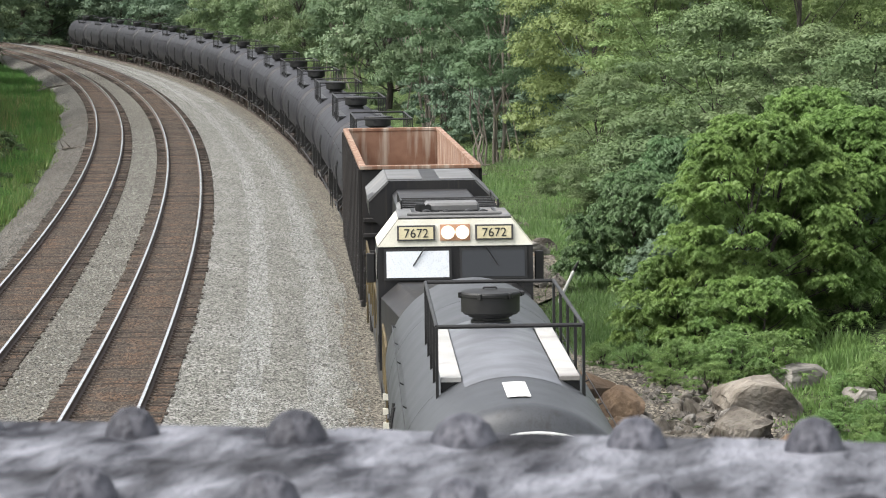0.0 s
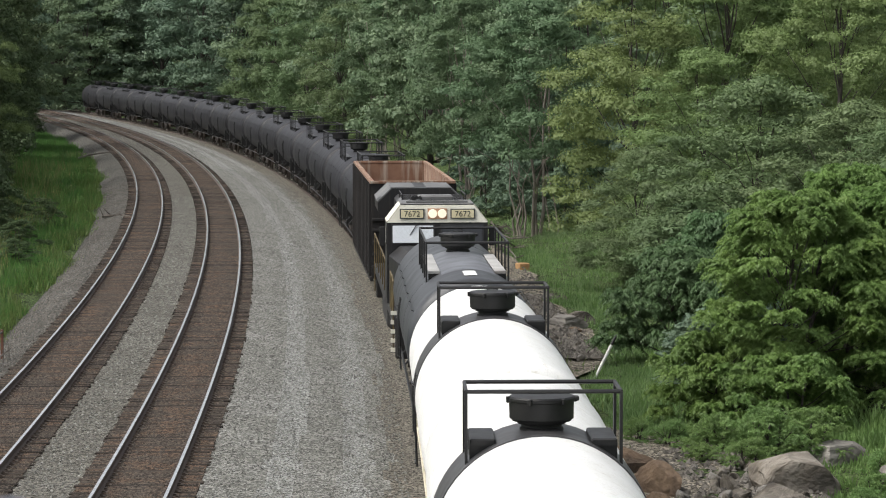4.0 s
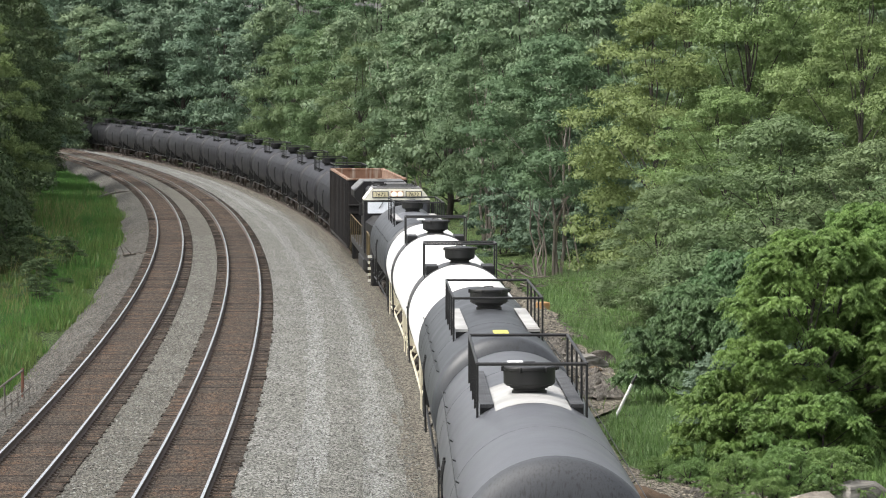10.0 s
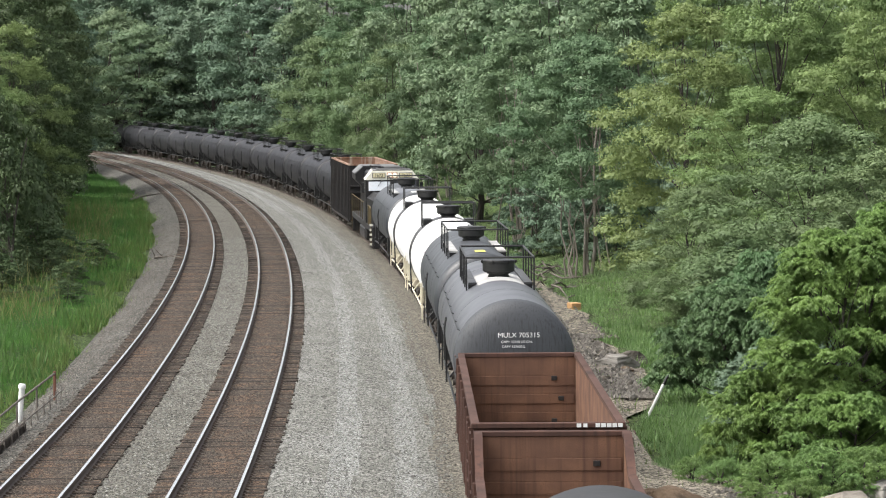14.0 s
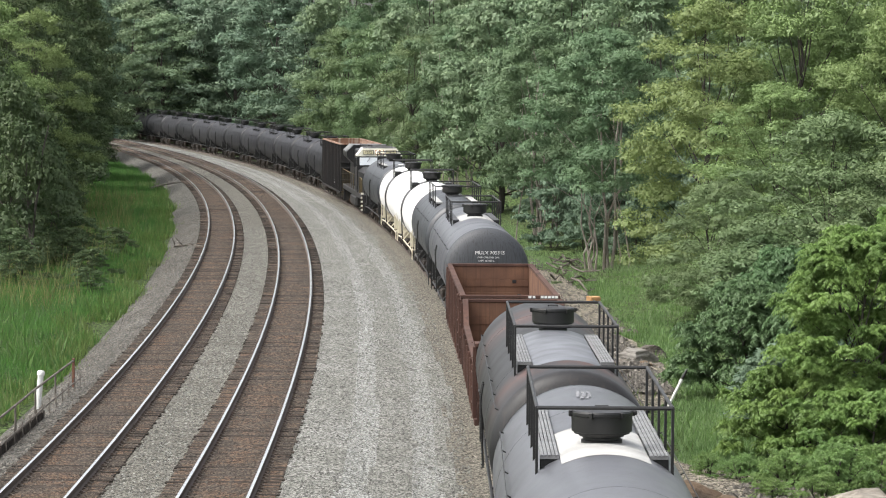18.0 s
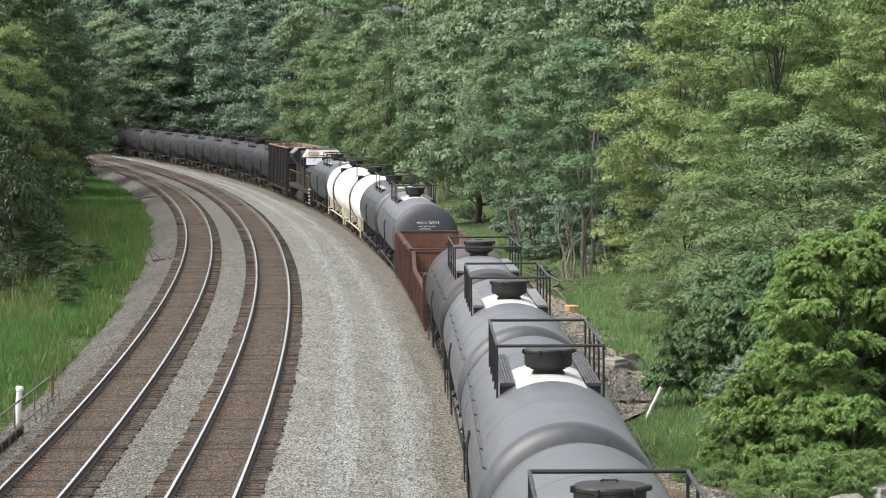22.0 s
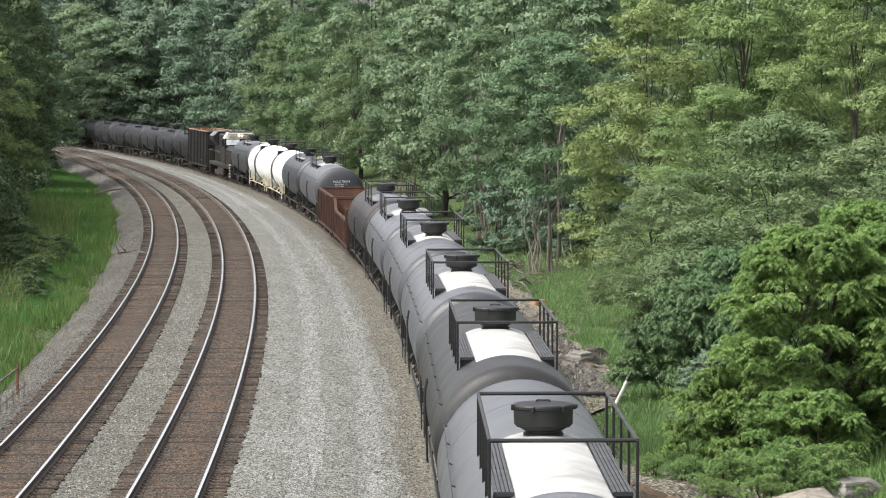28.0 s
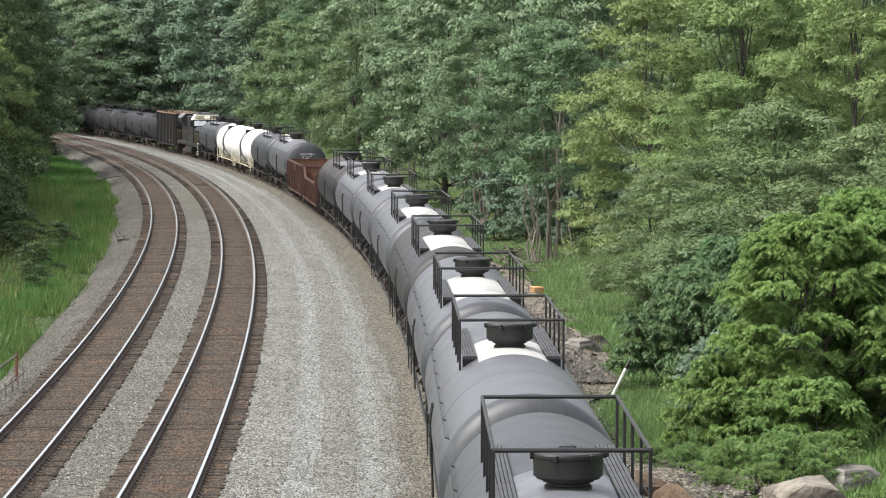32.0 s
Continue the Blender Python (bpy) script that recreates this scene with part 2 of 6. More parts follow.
BLACK_TANK = mat("black_tank_paint", (0.0085, 0.0085, 0.0115), (0.012, 0.0118, 0.015), spec=0.36, rough=0.56, scale=0.8, bump=0.03, streak=0.5, dirt=(0.022, 0.02, 0.019), dirt_amount=0.25, vary=0.2)
GREY_TANK = mat("grey_tank_paint", (0.063, 0.065, 0.074), (0.08, 0.082, 0.092), rough=0.38, scale=0.8, bump=0.03, streak=0.5, dirt=(0.05, 0.048, 0.048), dirt_amount=0.2, vary=0.08)
# paint of the dark cars; on grey cars' ends it stands for shade
DARK_PAINT_AND_SHADE = mat("dark_paint_and_head_shade", (0.032, 0.035, 0.040), (0.041, 0.044, 0.049), rough=0.46, scale=1.2, bump=0.03, streak=0.6, dirt=(0.018, 0.018, 0.018), dirt_amount=0.2)
# shade on the tank end put into the colour, plus run-down streaks
HEAD_SHADE = mat("streaked_head_shade", (0.04, 0.043, 0.049), (0.049, 0.052, 0.058), rough=0.62, scale=1.2, bump=0.03, streak=0.75, dirt=(0.008, 0.008, 0.008), run=(26, 26, 0.8))
DARK_TANK = mat("worn_black_tank_paint", (0.016, 0.016, 0.0165), (0.022, 0.021, 0.021), rough=0.5, spec=0.35, scale=0.8, bump=0.03, streak=0.5, dirt=(0.04, 0.035, 0.032), dirt_amount=0.25)
STAINED = mat("rust_stained_black_paint", (0.012, 0.012, 0.013), (0.017, 0.016, 0.016), spec=0.34, rough=0.5, scale=0.8, bump=0.03, streak=0.5, dirt=(0.035, 0.028, 0.026), dirt_amount=0.25, belts=((-6.7, 1.4), (4.6, 2.4)))
WHITE_TANK = mat("white_tank_paint", (0.82, 0.82, 0.80), (0.76, 0.76, 0.73), rough=0.4, scale=1.2, bump=0.02, streak=0.35, dirt=(0.55, 0.52, 0.45), dirt_amount=0.05)
BLACK_BAND = mat("black_band_paint", (0.034, 0.034, 0.036), (0.048, 0.046, 0.045), rough=0.45, bump=0.03)
BLACK_STEEL = mat("black_steel", (0.0085, 0.0085, 0.009), (0.013, 0.0125, 0.012), rough=0.5, bump=0.08)
PATCH_WHITE = mat("pale_grip_coating", (0.42, 0.415, 0.4), (0.32, 0.315, 0.3), rough=0.6, scale=1.5, bump=0.15, dirt=(0.18, 0.165, 0.15), dirt_amount=0.45)
PATCH_GREY = mat("grey_grip_coating", (0.136, 0.143, 0.160), (0.102, 0.105, 0.116), rough=0.45, scale=1.5, bump=0.1, dirt=(0.068, 0.061, 0.058), dirt_amount=0.2)
WALK_GREY = mat("grey_walkway_steel", (0.231, 0.231, 0.231), (0.163, 0.163, 0.163), rough=0.5, metal=0.3, bump=0.2, fine=25)
WALK_DARK = mat("dark_walkway_steel", (0.051, 0.051, 0.054), (0.034, 0.034, 0.035), rough=0.5, bump=0.2)
RUST = mat("rust_brown_gondola", (0.088, 0.047, 0.036), (0.058, 0.033, 0.027), rough=0.88, scale=1.1, bump=0.2, streak=0.8, dirt=(0.04, 0.026, 0.022), dirt_amount=0.35, spec=0.2)
INNER_RUST = mat("orange_worn_rust", (0.175, 0.097, 0.063), (0.11, 0.063, 0.046), rough=0.9, scale=1.4, bump=0.3, streak=0.7, dirt=(0.085, 0.048, 0.036), dirt_amount=0.35, spec=0.15)
RUST_FLOOR = mat("rusty_floor_litter", (0.136, 0.088, 0.048), (0.177, 0.136, 0.082), rough=0.9, scale=2.5, bump=0.5, dirt=(0.061, 0.037, 0.024), dirt_amount=0.4, spec=0.2)
PALE_RUST = mat("pale_worn_rust", (0.26, 0.155, 0.105), (0.17, 0.088, 0.058), rough=0.88, scale=1.3, bump=0.2, streak=0.95, dirt=(0.46, 0.41, 0.34), dirt_amount=0.3, run=(6, 6, 0.5), spec=0.2)
COAL_SIDE = mat("sooty_brown_side", (0.019, 0.0185, 0.0185), (0.026, 0.0235, 0.0225), rough=0.75, scale=1.0, bump=0.2, streak=0.8, dirt=(0.034, 0.028, 0.025), dirt_amount=0.15, spec=0.3)
LOCO_BLACK = mat("locomotive_black", (0.014, 0.014, 0.0155), (0.024, 0.023, 0.022), spec=0.34, rough=0.5, scale=1.5, bump=0.06, streak=0.5, dirt=(0.061, 0.051, 0.041), dirt_amount=0.25)
LOCO_GREY = mat("dusty_locomotive_grey", (0.14, 0.14, 0.14), (0.1, 0.1, 0.098), rough=0.55, scale=1.5, bump=0.06, dirt=(0.2, 0.18, 0.155), dirt_amount=0.25)
LOCO_WHITE = mat("dusty_white_paint", (0.76, 0.74, 0.64), (0.66, 0.64, 0.54), rough=0.5, scale=1.5, bump=0.06, dirt=(0.4, 0.36, 0.3), dirt_amount=0.2)
YELLOW = mat("yellow_handrail_paint", (0.11, 0.08, 0.03), (0.06, 0.047, 0.024), rough=0.75, bump=0.1)
CREAM = mat("cream_underframe_paint", (0.6, 0.56, 0.43), (0.5, 0.45, 0.33), rough=0.6, scale=3, bump=0.1, dirt=(0.25, 0.2, 0.14), dirt_amount=0.3)
TRUCK = mat("grimy_cast_steel", (0.027, 0.022, 0.019), (0.041, 0.031, 0.024), rough=0.8, bump=0.3)
BROWN_TRUCK = mat("rusty_cast_steel", (0.109, 0.068, 0.044), (0.075, 0.048, 0.033), rough=0.85, bump=0.3)
WHEEL = mat("wheel_steel", (0.07, 0.055, 0.045), (0.1, 0.08, 0.065), rough=0.6, metal=0.4)
CREAM_BOARD = mat("cream_number_board", (0.62, 0.56, 0.36), (0.54, 0.48, 0.3), rough=0.5, bump=0)
BANK = gravel("dark_bank_rubble", (0.125, 0.112, 0.09), (0.15, 0.135, 0.105), (0.075, 0.075, 0.05), stone=15.0, patch=0.4, tint=0.7)
WHITE_MARK = mat("white_lettering", (0.8, 0.8, 0.78), (0.72, 0.72, 0.7), rough=0.6, bump=0)
GREY_MARK = mat("worn_grey_lettering", (0.19, 0.19, 0.2), (0.13, 0.13, 0.14), rough=0.6, bump=0, fine=15)
YELLOW_MARK = mat("yellow_placard", (0.6, 0.55, 0.1), (0.5, 0.46, 0.1), rough=0.6, bump=0)
GLASS = mat("windscreen_glass", (0.02, 0.022, 0.025), (0.02, 0.022, 0.025), rough=0.06, bump=0)
# the sky's reflection is put into this pane's pale colour
SKY_PANE = mat("sky_tinted_pane", (0.72, 0.75, 0.78), (0.66, 0.7, 0.74), rough=0.25, bump=0)
LAMP_PLATE = mat("orange_lamp_plate", (0.4, 0.22, 0.13), (0.3, 0.17, 0.1), rough=0.6, bump=0.05)
LAMP_GLASS = mat("headlight_lens", (0.75, 0.72, 0.62), (0.6, 0.56, 0.48), rough=0.2, bump=0)
LAMP_GLASS.node_tree.nodes["Principled BSDF"].inputs["Emission Color"].default_value = (1.0, 0.86, 0.62, 1)
LAMP_GLASS.node_tree.nodes["Principled BSDF"].inputs["Emission Strength"].default_value = 0.4
ROCK = mat("quarry_stone", (0.2, 0.182, 0.155), (0.105, 0.09, 0.072), rough=0.92, scale=3.2, fine=14, bump=1.0, dist=0.1, vary=0.35, dirt=(0.045, 0.041, 0.037), dirt_amount=0.5, stretch=(1.0, 1.6, 1.0), spec=0.15)
PALE_ROCK = mat("pale_quarry_stone", (0.26, 0.245, 0.22), (0.14, 0.13, 0.115), rough=0.9, scale=2.2, fine=10, bump=1.0, dist=0.08, dirt=(0.09, 0.08, 0.07), dirt_amount=0.35, spec=0.2)
ORANGE_ROCK = mat("brown_weathered_stone", (0.19, 0.135, 0.09), (0.12, 0.085, 0.06), rough=0.92, scale=3.0, fine=12, bump=1.0, dist=0.1, dirt=(0.055, 0.047, 0.04), dirt_amount=0.45, spec=0.15)
BARK = mat("grey_brown_bark", (0.085, 0.077, 0.067), (0.05, 0.044, 0.038), rough=0.95, scale=2, fine=18, bump=0.8, dist=0.03, stretch=(3, 3, 0.6), spec=0.15)
PALE_BARK = mat("pale_bark", (0.3, 0.27, 0.235), (0.19, 0.165, 0.14), rough=0.95, scale=2, fine=18, bump=0.6, dist=0.03, stretch=(3, 3, 0.6), spec=0.2)
DEAD_WOOD = mat("weathered_dead_wood", (0.15, 0.135, 0.118), (0.09, 0.078, 0.067), rough=0.95, scale=3, bump=0.5, spec=0.2)
POST_WHITE = mat("white_post_paint", (0.78, 0.78, 0.76), (0.68, 0.68, 0.65), rough=0.55, scale=4, bump=0.05)
GIRDER = mat("weathered_girder_paint", (0.19, 0.195, 0.22), (0.025, 0.026, 0.032), rough=0.9, scale=30, fine=90, bump=1.0, dist=0.008, dirt=(0.012, 0.012, 0.014), dirt_amount=0.62, stretch=(1, 0.45, 1), spec=0.12)
RIVET = mat("blackened_rivet_paint", (0.018, 0.019, 0.026), (0.11, 0.11, 0.125), rough=0.6, scale=45, fine=150, bump=0.8, dist=0.004, vary=0.5, spec=0.2)
RUST_FENCE = mat("rusted_fence_iron", (0.16, 0.07, 0.045), (0.1, 0.05, 0.035), rough=0.9, scale=6, bump=0.3)
CONCRETE = mat("old_concrete", (0.3, 0.29, 0.27), (0.22, 0.21, 0.195), rough=0.95, scale=1.2, bump=0.4)
BOX_WOOD = mat("orange_brown_timber", (0.45, 0.27, 0.12), (0.36, 0.2, 0.09), rough=0.85, scale=4, bump=0.3)
LEAF_BRIGHT = leaf("bright_compound_leaves", (0.162, 0.252, 0.066), (0.118, 0.198, 0.054), hue=0.006, through=0.3, vary=0.15)
# haze over the far woods is put into this lighter, bluish leaf colour
LEAF_HAZY = leaf("hazy_green_leaves", (0.113, 0.17, 0.114), (0.135, 0.195, 0.124), hue=0.012, through=0.22, vary=0.1)
LEAF_GREY = leaf("grey_green_leaves", (0.116, 0.17, 0.078), (0.14, 0.2, 0.09), hue=0.012, through=0.22, vary=0.1)
LEAF_OLIVE = leaf("olive_green_leaves", (0.178, 0.245, 0.088), (0.155, 0.212, 0.08), hue=0.012, through=0.22, vary=0.1)
# some of this blue also stands in for distance haze
LEAF_BLUE = leaf("bluish_green_leaves", (0.146, 0.214, 0.122), (0.172, 0.238, 0.132), hue=0.014, through=0.22, vary=0.1)
LEAF_MID = leaf("mid_green_leaves", (0.105, 0.168, 0.088), (0.132, 0.198, 0.1), hue=0.014, through=0.22, vary=0.1)
# shade on the west bank's trees is put into this darker leaf colour
LEAF_SHADED = leaf("shaded_green_leaves", (0.055, 0.086, 0.038), (0.074, 0.106, 0.043), hue=0.015, through=0.25, vary=0.16)
GRASS = leaf("tall_green_grass", (0.1, 0.19, 0.04), (0.066, 0.13, 0.03), through=0.4, vary=0.3)
# lighter copy of the grass: the east side's brightness is put into its colour
GRASS_LIT = leaf("lit_green_grass", (0.27, 0.36, 0.165), (0.21, 0.3, 0.13), through=0.45, vary=0.3)
LEAF_SHRUB = leaf("soft_green_shrub_leaves", (0.165, 0.265, 0.082), (0.13, 0.215, 0.07), hue=0.01, through=0.38, vary=0.25)
DRY_GRASS = leaf("seed_head_grass", (0.2, 0.19, 0.08), (0.15, 0.17, 0.06), through=0.3, vary=0.4)
LEAF_SUMAC = leaf("dark_sumac_leaves", (0.092, 0.158, 0.066), (0.075, 0.13, 0.056), hue=0.01, through=0.25, vary=0.18)
WEED = leaf("mixed_weeds", (0.085, 0.15, 0.04), (0.12, 0.18, 0.06), through=0.4, vary=0.4)

# ---- building helpers ----
class Shape:
    """Collects the faces of one mesh."""

    def __init__(self):
        self.v, self.f = [], []

    def add(self, verts, faces):
        n = len(self.v)
        self.v.extend(tuple(p) for p in verts)
        self.f.extend(tuple(i + n for i in face) for face in faces)
        return self

    def box(self, x0, x1, y0, y1, z0, z1, m=None, c=0.0):
        """A block, with its edges cut by c."""
        if c:
            pts, faces = [], []
            for sx in (0, 1):
                for sy in (0, 1):
                    for sz in (0, 1):
                        x, y, z = (x0, x1)[sx], (y0, y1)[sy], (z0, z1)[sz]
                        ix, iy, iz = (c, -c)[sx], (c, -c)[sy], (c, -c)[sz]
                        pts += [(x, y + iy, z + iz), (x + ix, y, z + iz), (x + ix, y + iy, z)]
            k = lambda sx, sy, sz, a: (sx * 4 + sy * 2 + sz) * 3 + a  # noqa: E731
            faces += [[k(0, 0, 0, 0), k(0, 0, 1, 0), k(0, 1, 1, 0), k(0, 1, 0, 0)], [k(1, 0, 0, 0), k(1, 1, 0, 0), k(1, 1, 1, 0), k(1, 0, 1, 0)]]
            faces += [[k(0, 0, 0, 1), k(1, 0, 0, 1), k(1, 0, 1, 1), k(0, 0, 1, 1)], [k(0, 1, 0, 1), k(0, 1, 1, 1), k(1, 1, 1, 1), k(1, 1, 0, 1)]]
            faces += [[k(0, 0, 0, 2), k(0, 1, 0, 2), k(1, 1, 0, 2), k(1, 0, 0, 2)], [k(0, 0, 1, 2), k(1, 0, 1, 2), k(1, 1, 1, 2), k(0, 1, 1, 2)]]
            for a in (0, 1):
                for b in (0, 1):
                    faces += [[k(a, b, 0, 0), k(a, b, 1, 0), k(a, b, 1, 1), k(a, b, 0, 1)], [k(a, 0, b, 0), k(a, 1, b, 0), k(a, 1, b, 2), k(a, 0, b, 2)],
                              [k(0, a, b, 1), k(1, a, b, 1), k(1, a, b, 2), k(0, a, b, 2)]]
                    faces += [[k(a, b, 0, 0), k(a, b, 0, 1), k(a, b, 0, 2)], [k(a, b, 1, 0), k(a, b, 1, 1), k(a, b, 1, 2)]]
        else:
            pts = [(x, y, z) for x in (x0, x1) for y in (y0, y1) for z in (z0, z1)]
            faces = [(0, 1, 3, 2), (4, 6, 7, 5), (0, 4, 5, 1), (2, 3, 7, 6), (0, 2, 6, 4), (1, 5, 7, 3)]
        if m is not None:
            pts = [m @ Vector(p) for p in pts]
        return self.add(pts, faces)

    def rod(self, a, b, r, seg=8, r2=None, caps=True):
        a, b = Vector(a), Vector(b)
        q = (b - a).to_track_quat("Z", "Y")
        r2 = r if r2 is None else r2
        ring = [(math.cos(2 * math.pi * i / seg), math.sin(2 * math.pi * i / seg)) for i in range(seg)]
        pts = [a + q @ Vector((c * r, s * r, 0)) for c, s in ring] + [b + q @ Vector((c * r2, s * r2, 0)) for c, s in ring]
        faces = [(i, (i + 1) % seg, (i + 1) % seg + seg, i + seg) for i in range(seg)]
        if caps:
            faces += [tuple(range(seg))[::-1], tuple(range(seg, 2 * seg))]
        return self.add(pts, faces)

    def pipe(self, path, r, seg=8):
        for a, b in zip(path, path[1:]):
            self.rod(a, b, r, seg)
        return self

    def lathe(self, rows, axis="y", at=(0, 0, 0), seg=40, part=(0.0, 360.0), closed=True):
        """rows of (along, radius) turned about an axis through at."""
        a0, a1 = radians(part[0]), radians(part[1])
        full = abs(part[1] - part[0]) > 359
        n = seg if full else seg + 1
        pts = []
        for along, r in rows:
            for i in range(n):
                t = a0 + (a1 - a0) * i / seg
                u, w = r * math.sin(t), r * math.cos(t)
                pts.append({"y": (at[0] + u, at[1] + along, at[2] + w), "z": (at[0] + u, at[1] + w, at[2] + along), "x": (at[0] + along, at[1] + u, at[2] + w)}[axis])
        faces = [(j * n + i, j * n + (i + 1) % n, (j + 1) * n + (i + 1) % n, (j + 1) * n + i) for j in range(len(rows) - 1) for i in range(seg)]
        if closed and full:
            faces += [tuple(range(n))[::-1], tuple(range((len(rows) - 1) * n, len(rows) * n))]
        return self.add(pts, faces)

    def mesh(self, name, material, smooth=35.0):
        me = bpy.data.meshes.new(name)
        me.from_pydata(self.v, [], self.f)
        bm = bmesh.new()
        bm.from_mesh(me)
        bmesh.ops.recalc_face_normals(bm, faces=bm.faces)
        bm.to_mesh(me)
        bm.free()
        if smooth:
            me.shade_smooth()
            me.set_sharp_from_angle(angle=radians(smooth))
        me.materials.append(material)
        return me


def part(name, shape, material, parent, label="", m=None, smooth=35.0):
    """One mesh object under a thing or a part."""
    me = shape if isinstance(shape, bpy.types.Mesh) else shape.mesh(name, material, smooth)
    ob = new(name, me)
    ob.parent = parent
    if m is not None:
        ob.matrix_basis = m
    return tagged(ob, label)


def thing(name, label, category, group="", m=None):
    ob = tagged(new(name), label, category, group)
    if m is not None:
        ob.matrix_basis = m
    return ob


def solid(name, shape, material, label="", category="", group="", kind="", m=None, smooth=35.0):
    me = shape if isinstance(shape, bpy.types.Mesh) else shape.mesh(name, material, smooth)
    ob = tagged(new(name, me), label, category, group, kind)
    if m is not None:
        ob.matrix_basis = m
    return ob


def soup(name, verts, faces_per, material):
    """A mesh from numpy vertices, each faces_per of them in a row one face."""
    me = bpy.data.meshes.new(name)
    n = len(verts)
    me.vertices.add(n)
    me.vertices.foreach_set("co", np.ascontiguousarray(verts, dtype=np.float32).ravel())
    me.loops.add(n)
    me.loops.foreach_set("vertex_index", np.arange(n, dtype=np.int32))
    me.polygons.add(n // faces_per)
    me.polygons.foreach_set("loop_start", np.arange(0, n, faces_per, dtype=np.int32))
    me.update(calc_edges=True)
    me.validate()
    me.materials.append(material)
    return me


def sweep(name, lats, zs, s0, s1, material, step=4.0, base=None, wobble=0.0, seed=1):
    """A strip along the railway with that cross-section. base: lat of its origin by s."""
    rng = np.random.default_rng(seed)
    sh, n = Shape(), len(lats)
    ss = np.arange(s0, s1 + step, step)
    for s in ss:
        b = base(s) if base else 0.0
        w = rng.normal(0, 1, n) * wobble
        sh.v.extend(tuple(on_line(s, b + lat + (w[i] if 0 < i < n - 1 or wobble else 0), z)) for i, (lat, z) in enumerate(zip(lats, zs)))
    sh.f = [(j * n + i, j * n + i + 1, (j + 1) * n + i + 1, (j + 1) * n + i) for j in range(len(ss) - 1) for i in range(n - 1)]
    return sh

# ---- the ground: one sheet to the horizon, with banks beside the railway ----
def rise(lat, s):
    """Height of the land beside the railway, by its distance to the right of the middle track."""
    t = train_lat(s)
    if lat > t + 2.0:
        d = lat - t - 2.0
        far = max(0.0, d - 7.0)
        return -1.0 - 0.25 * min(d / 3.0, 1.0) + far * 0.16 + min(max((s - 90) / 200.0, 0), 1) * far * 0.12
    if lat < -6.9:
        d = -6.9 - lat
        return -0.75 + 0.05 * min(d, 6) + max(0.0, d - 7.0) * 0.22
    return -0.95


def build_ground():
    sh = Shape()
    lats = [-2500, -900, -300, -120, -70, -50, -38, -30, -25, -21, -18, -15.5, -13.5, -11.5, -9.5, -8, -6.9, -5, 8, 9.6, 10.5, 12, 13.5, 15, 17, 20, 24, 30, 38, 50, 70, 110, 250, 800, 2500]
    ss = [-330, -200, -100, -50, 0] + list(range(20, 460, 8)) + [500, 560, 640, 760]
    rows = []
    for s in ss:
        rows.append([on_line(s, la, min(rise(la, s), 24.0) + noise.noise(Vector((la * 0.21, s * 0.13, 0))) * (0.25 if abs(la - 1) > 10 else 0.0)) for la in lats])
    # the sheet runs on past both ends of the line
    for k, s in ((0, -330), (-1, 760)):
        edge = rows[k]
        a = heading(s)
        along = Vector((-math.sin(a), math.cos(a), 0)) * (-2500 if k == 0 else 2500)
        extra = [p + along for p in edge]
        rows.insert(0, extra) if k == 0 else rows.append(extra)
    n = len(lats)
    sh.v = [tuple(p) for r in rows for p in r]
    sh.f = [(j * n + i, j * n + i + 1, (j + 1) * n + i + 1, (j + 1) * n + i) for j in range(len(rows) - 1) for i in range(n - 1)]
    solid("ground", sh, SOIL, "weedy brown soil under grass and woods", "ground", kind="structure")


def bank_width(s):
    """Width of the stony strip beside the train."""
    wide = float(np.interp(s, (60, 72, 77, 88, 93, 107, 120, 134, 150, 165, 190, 260), (6.0, 5.6, 1.6, 1.7, 3.1, 3.8, 3.9, 4.3, 4.4, 2.4, 1.0, 0.4)))
    return wide * (1 + 0.25 * noise.noise(Vector((s * 0.22, 3.0, 0))))


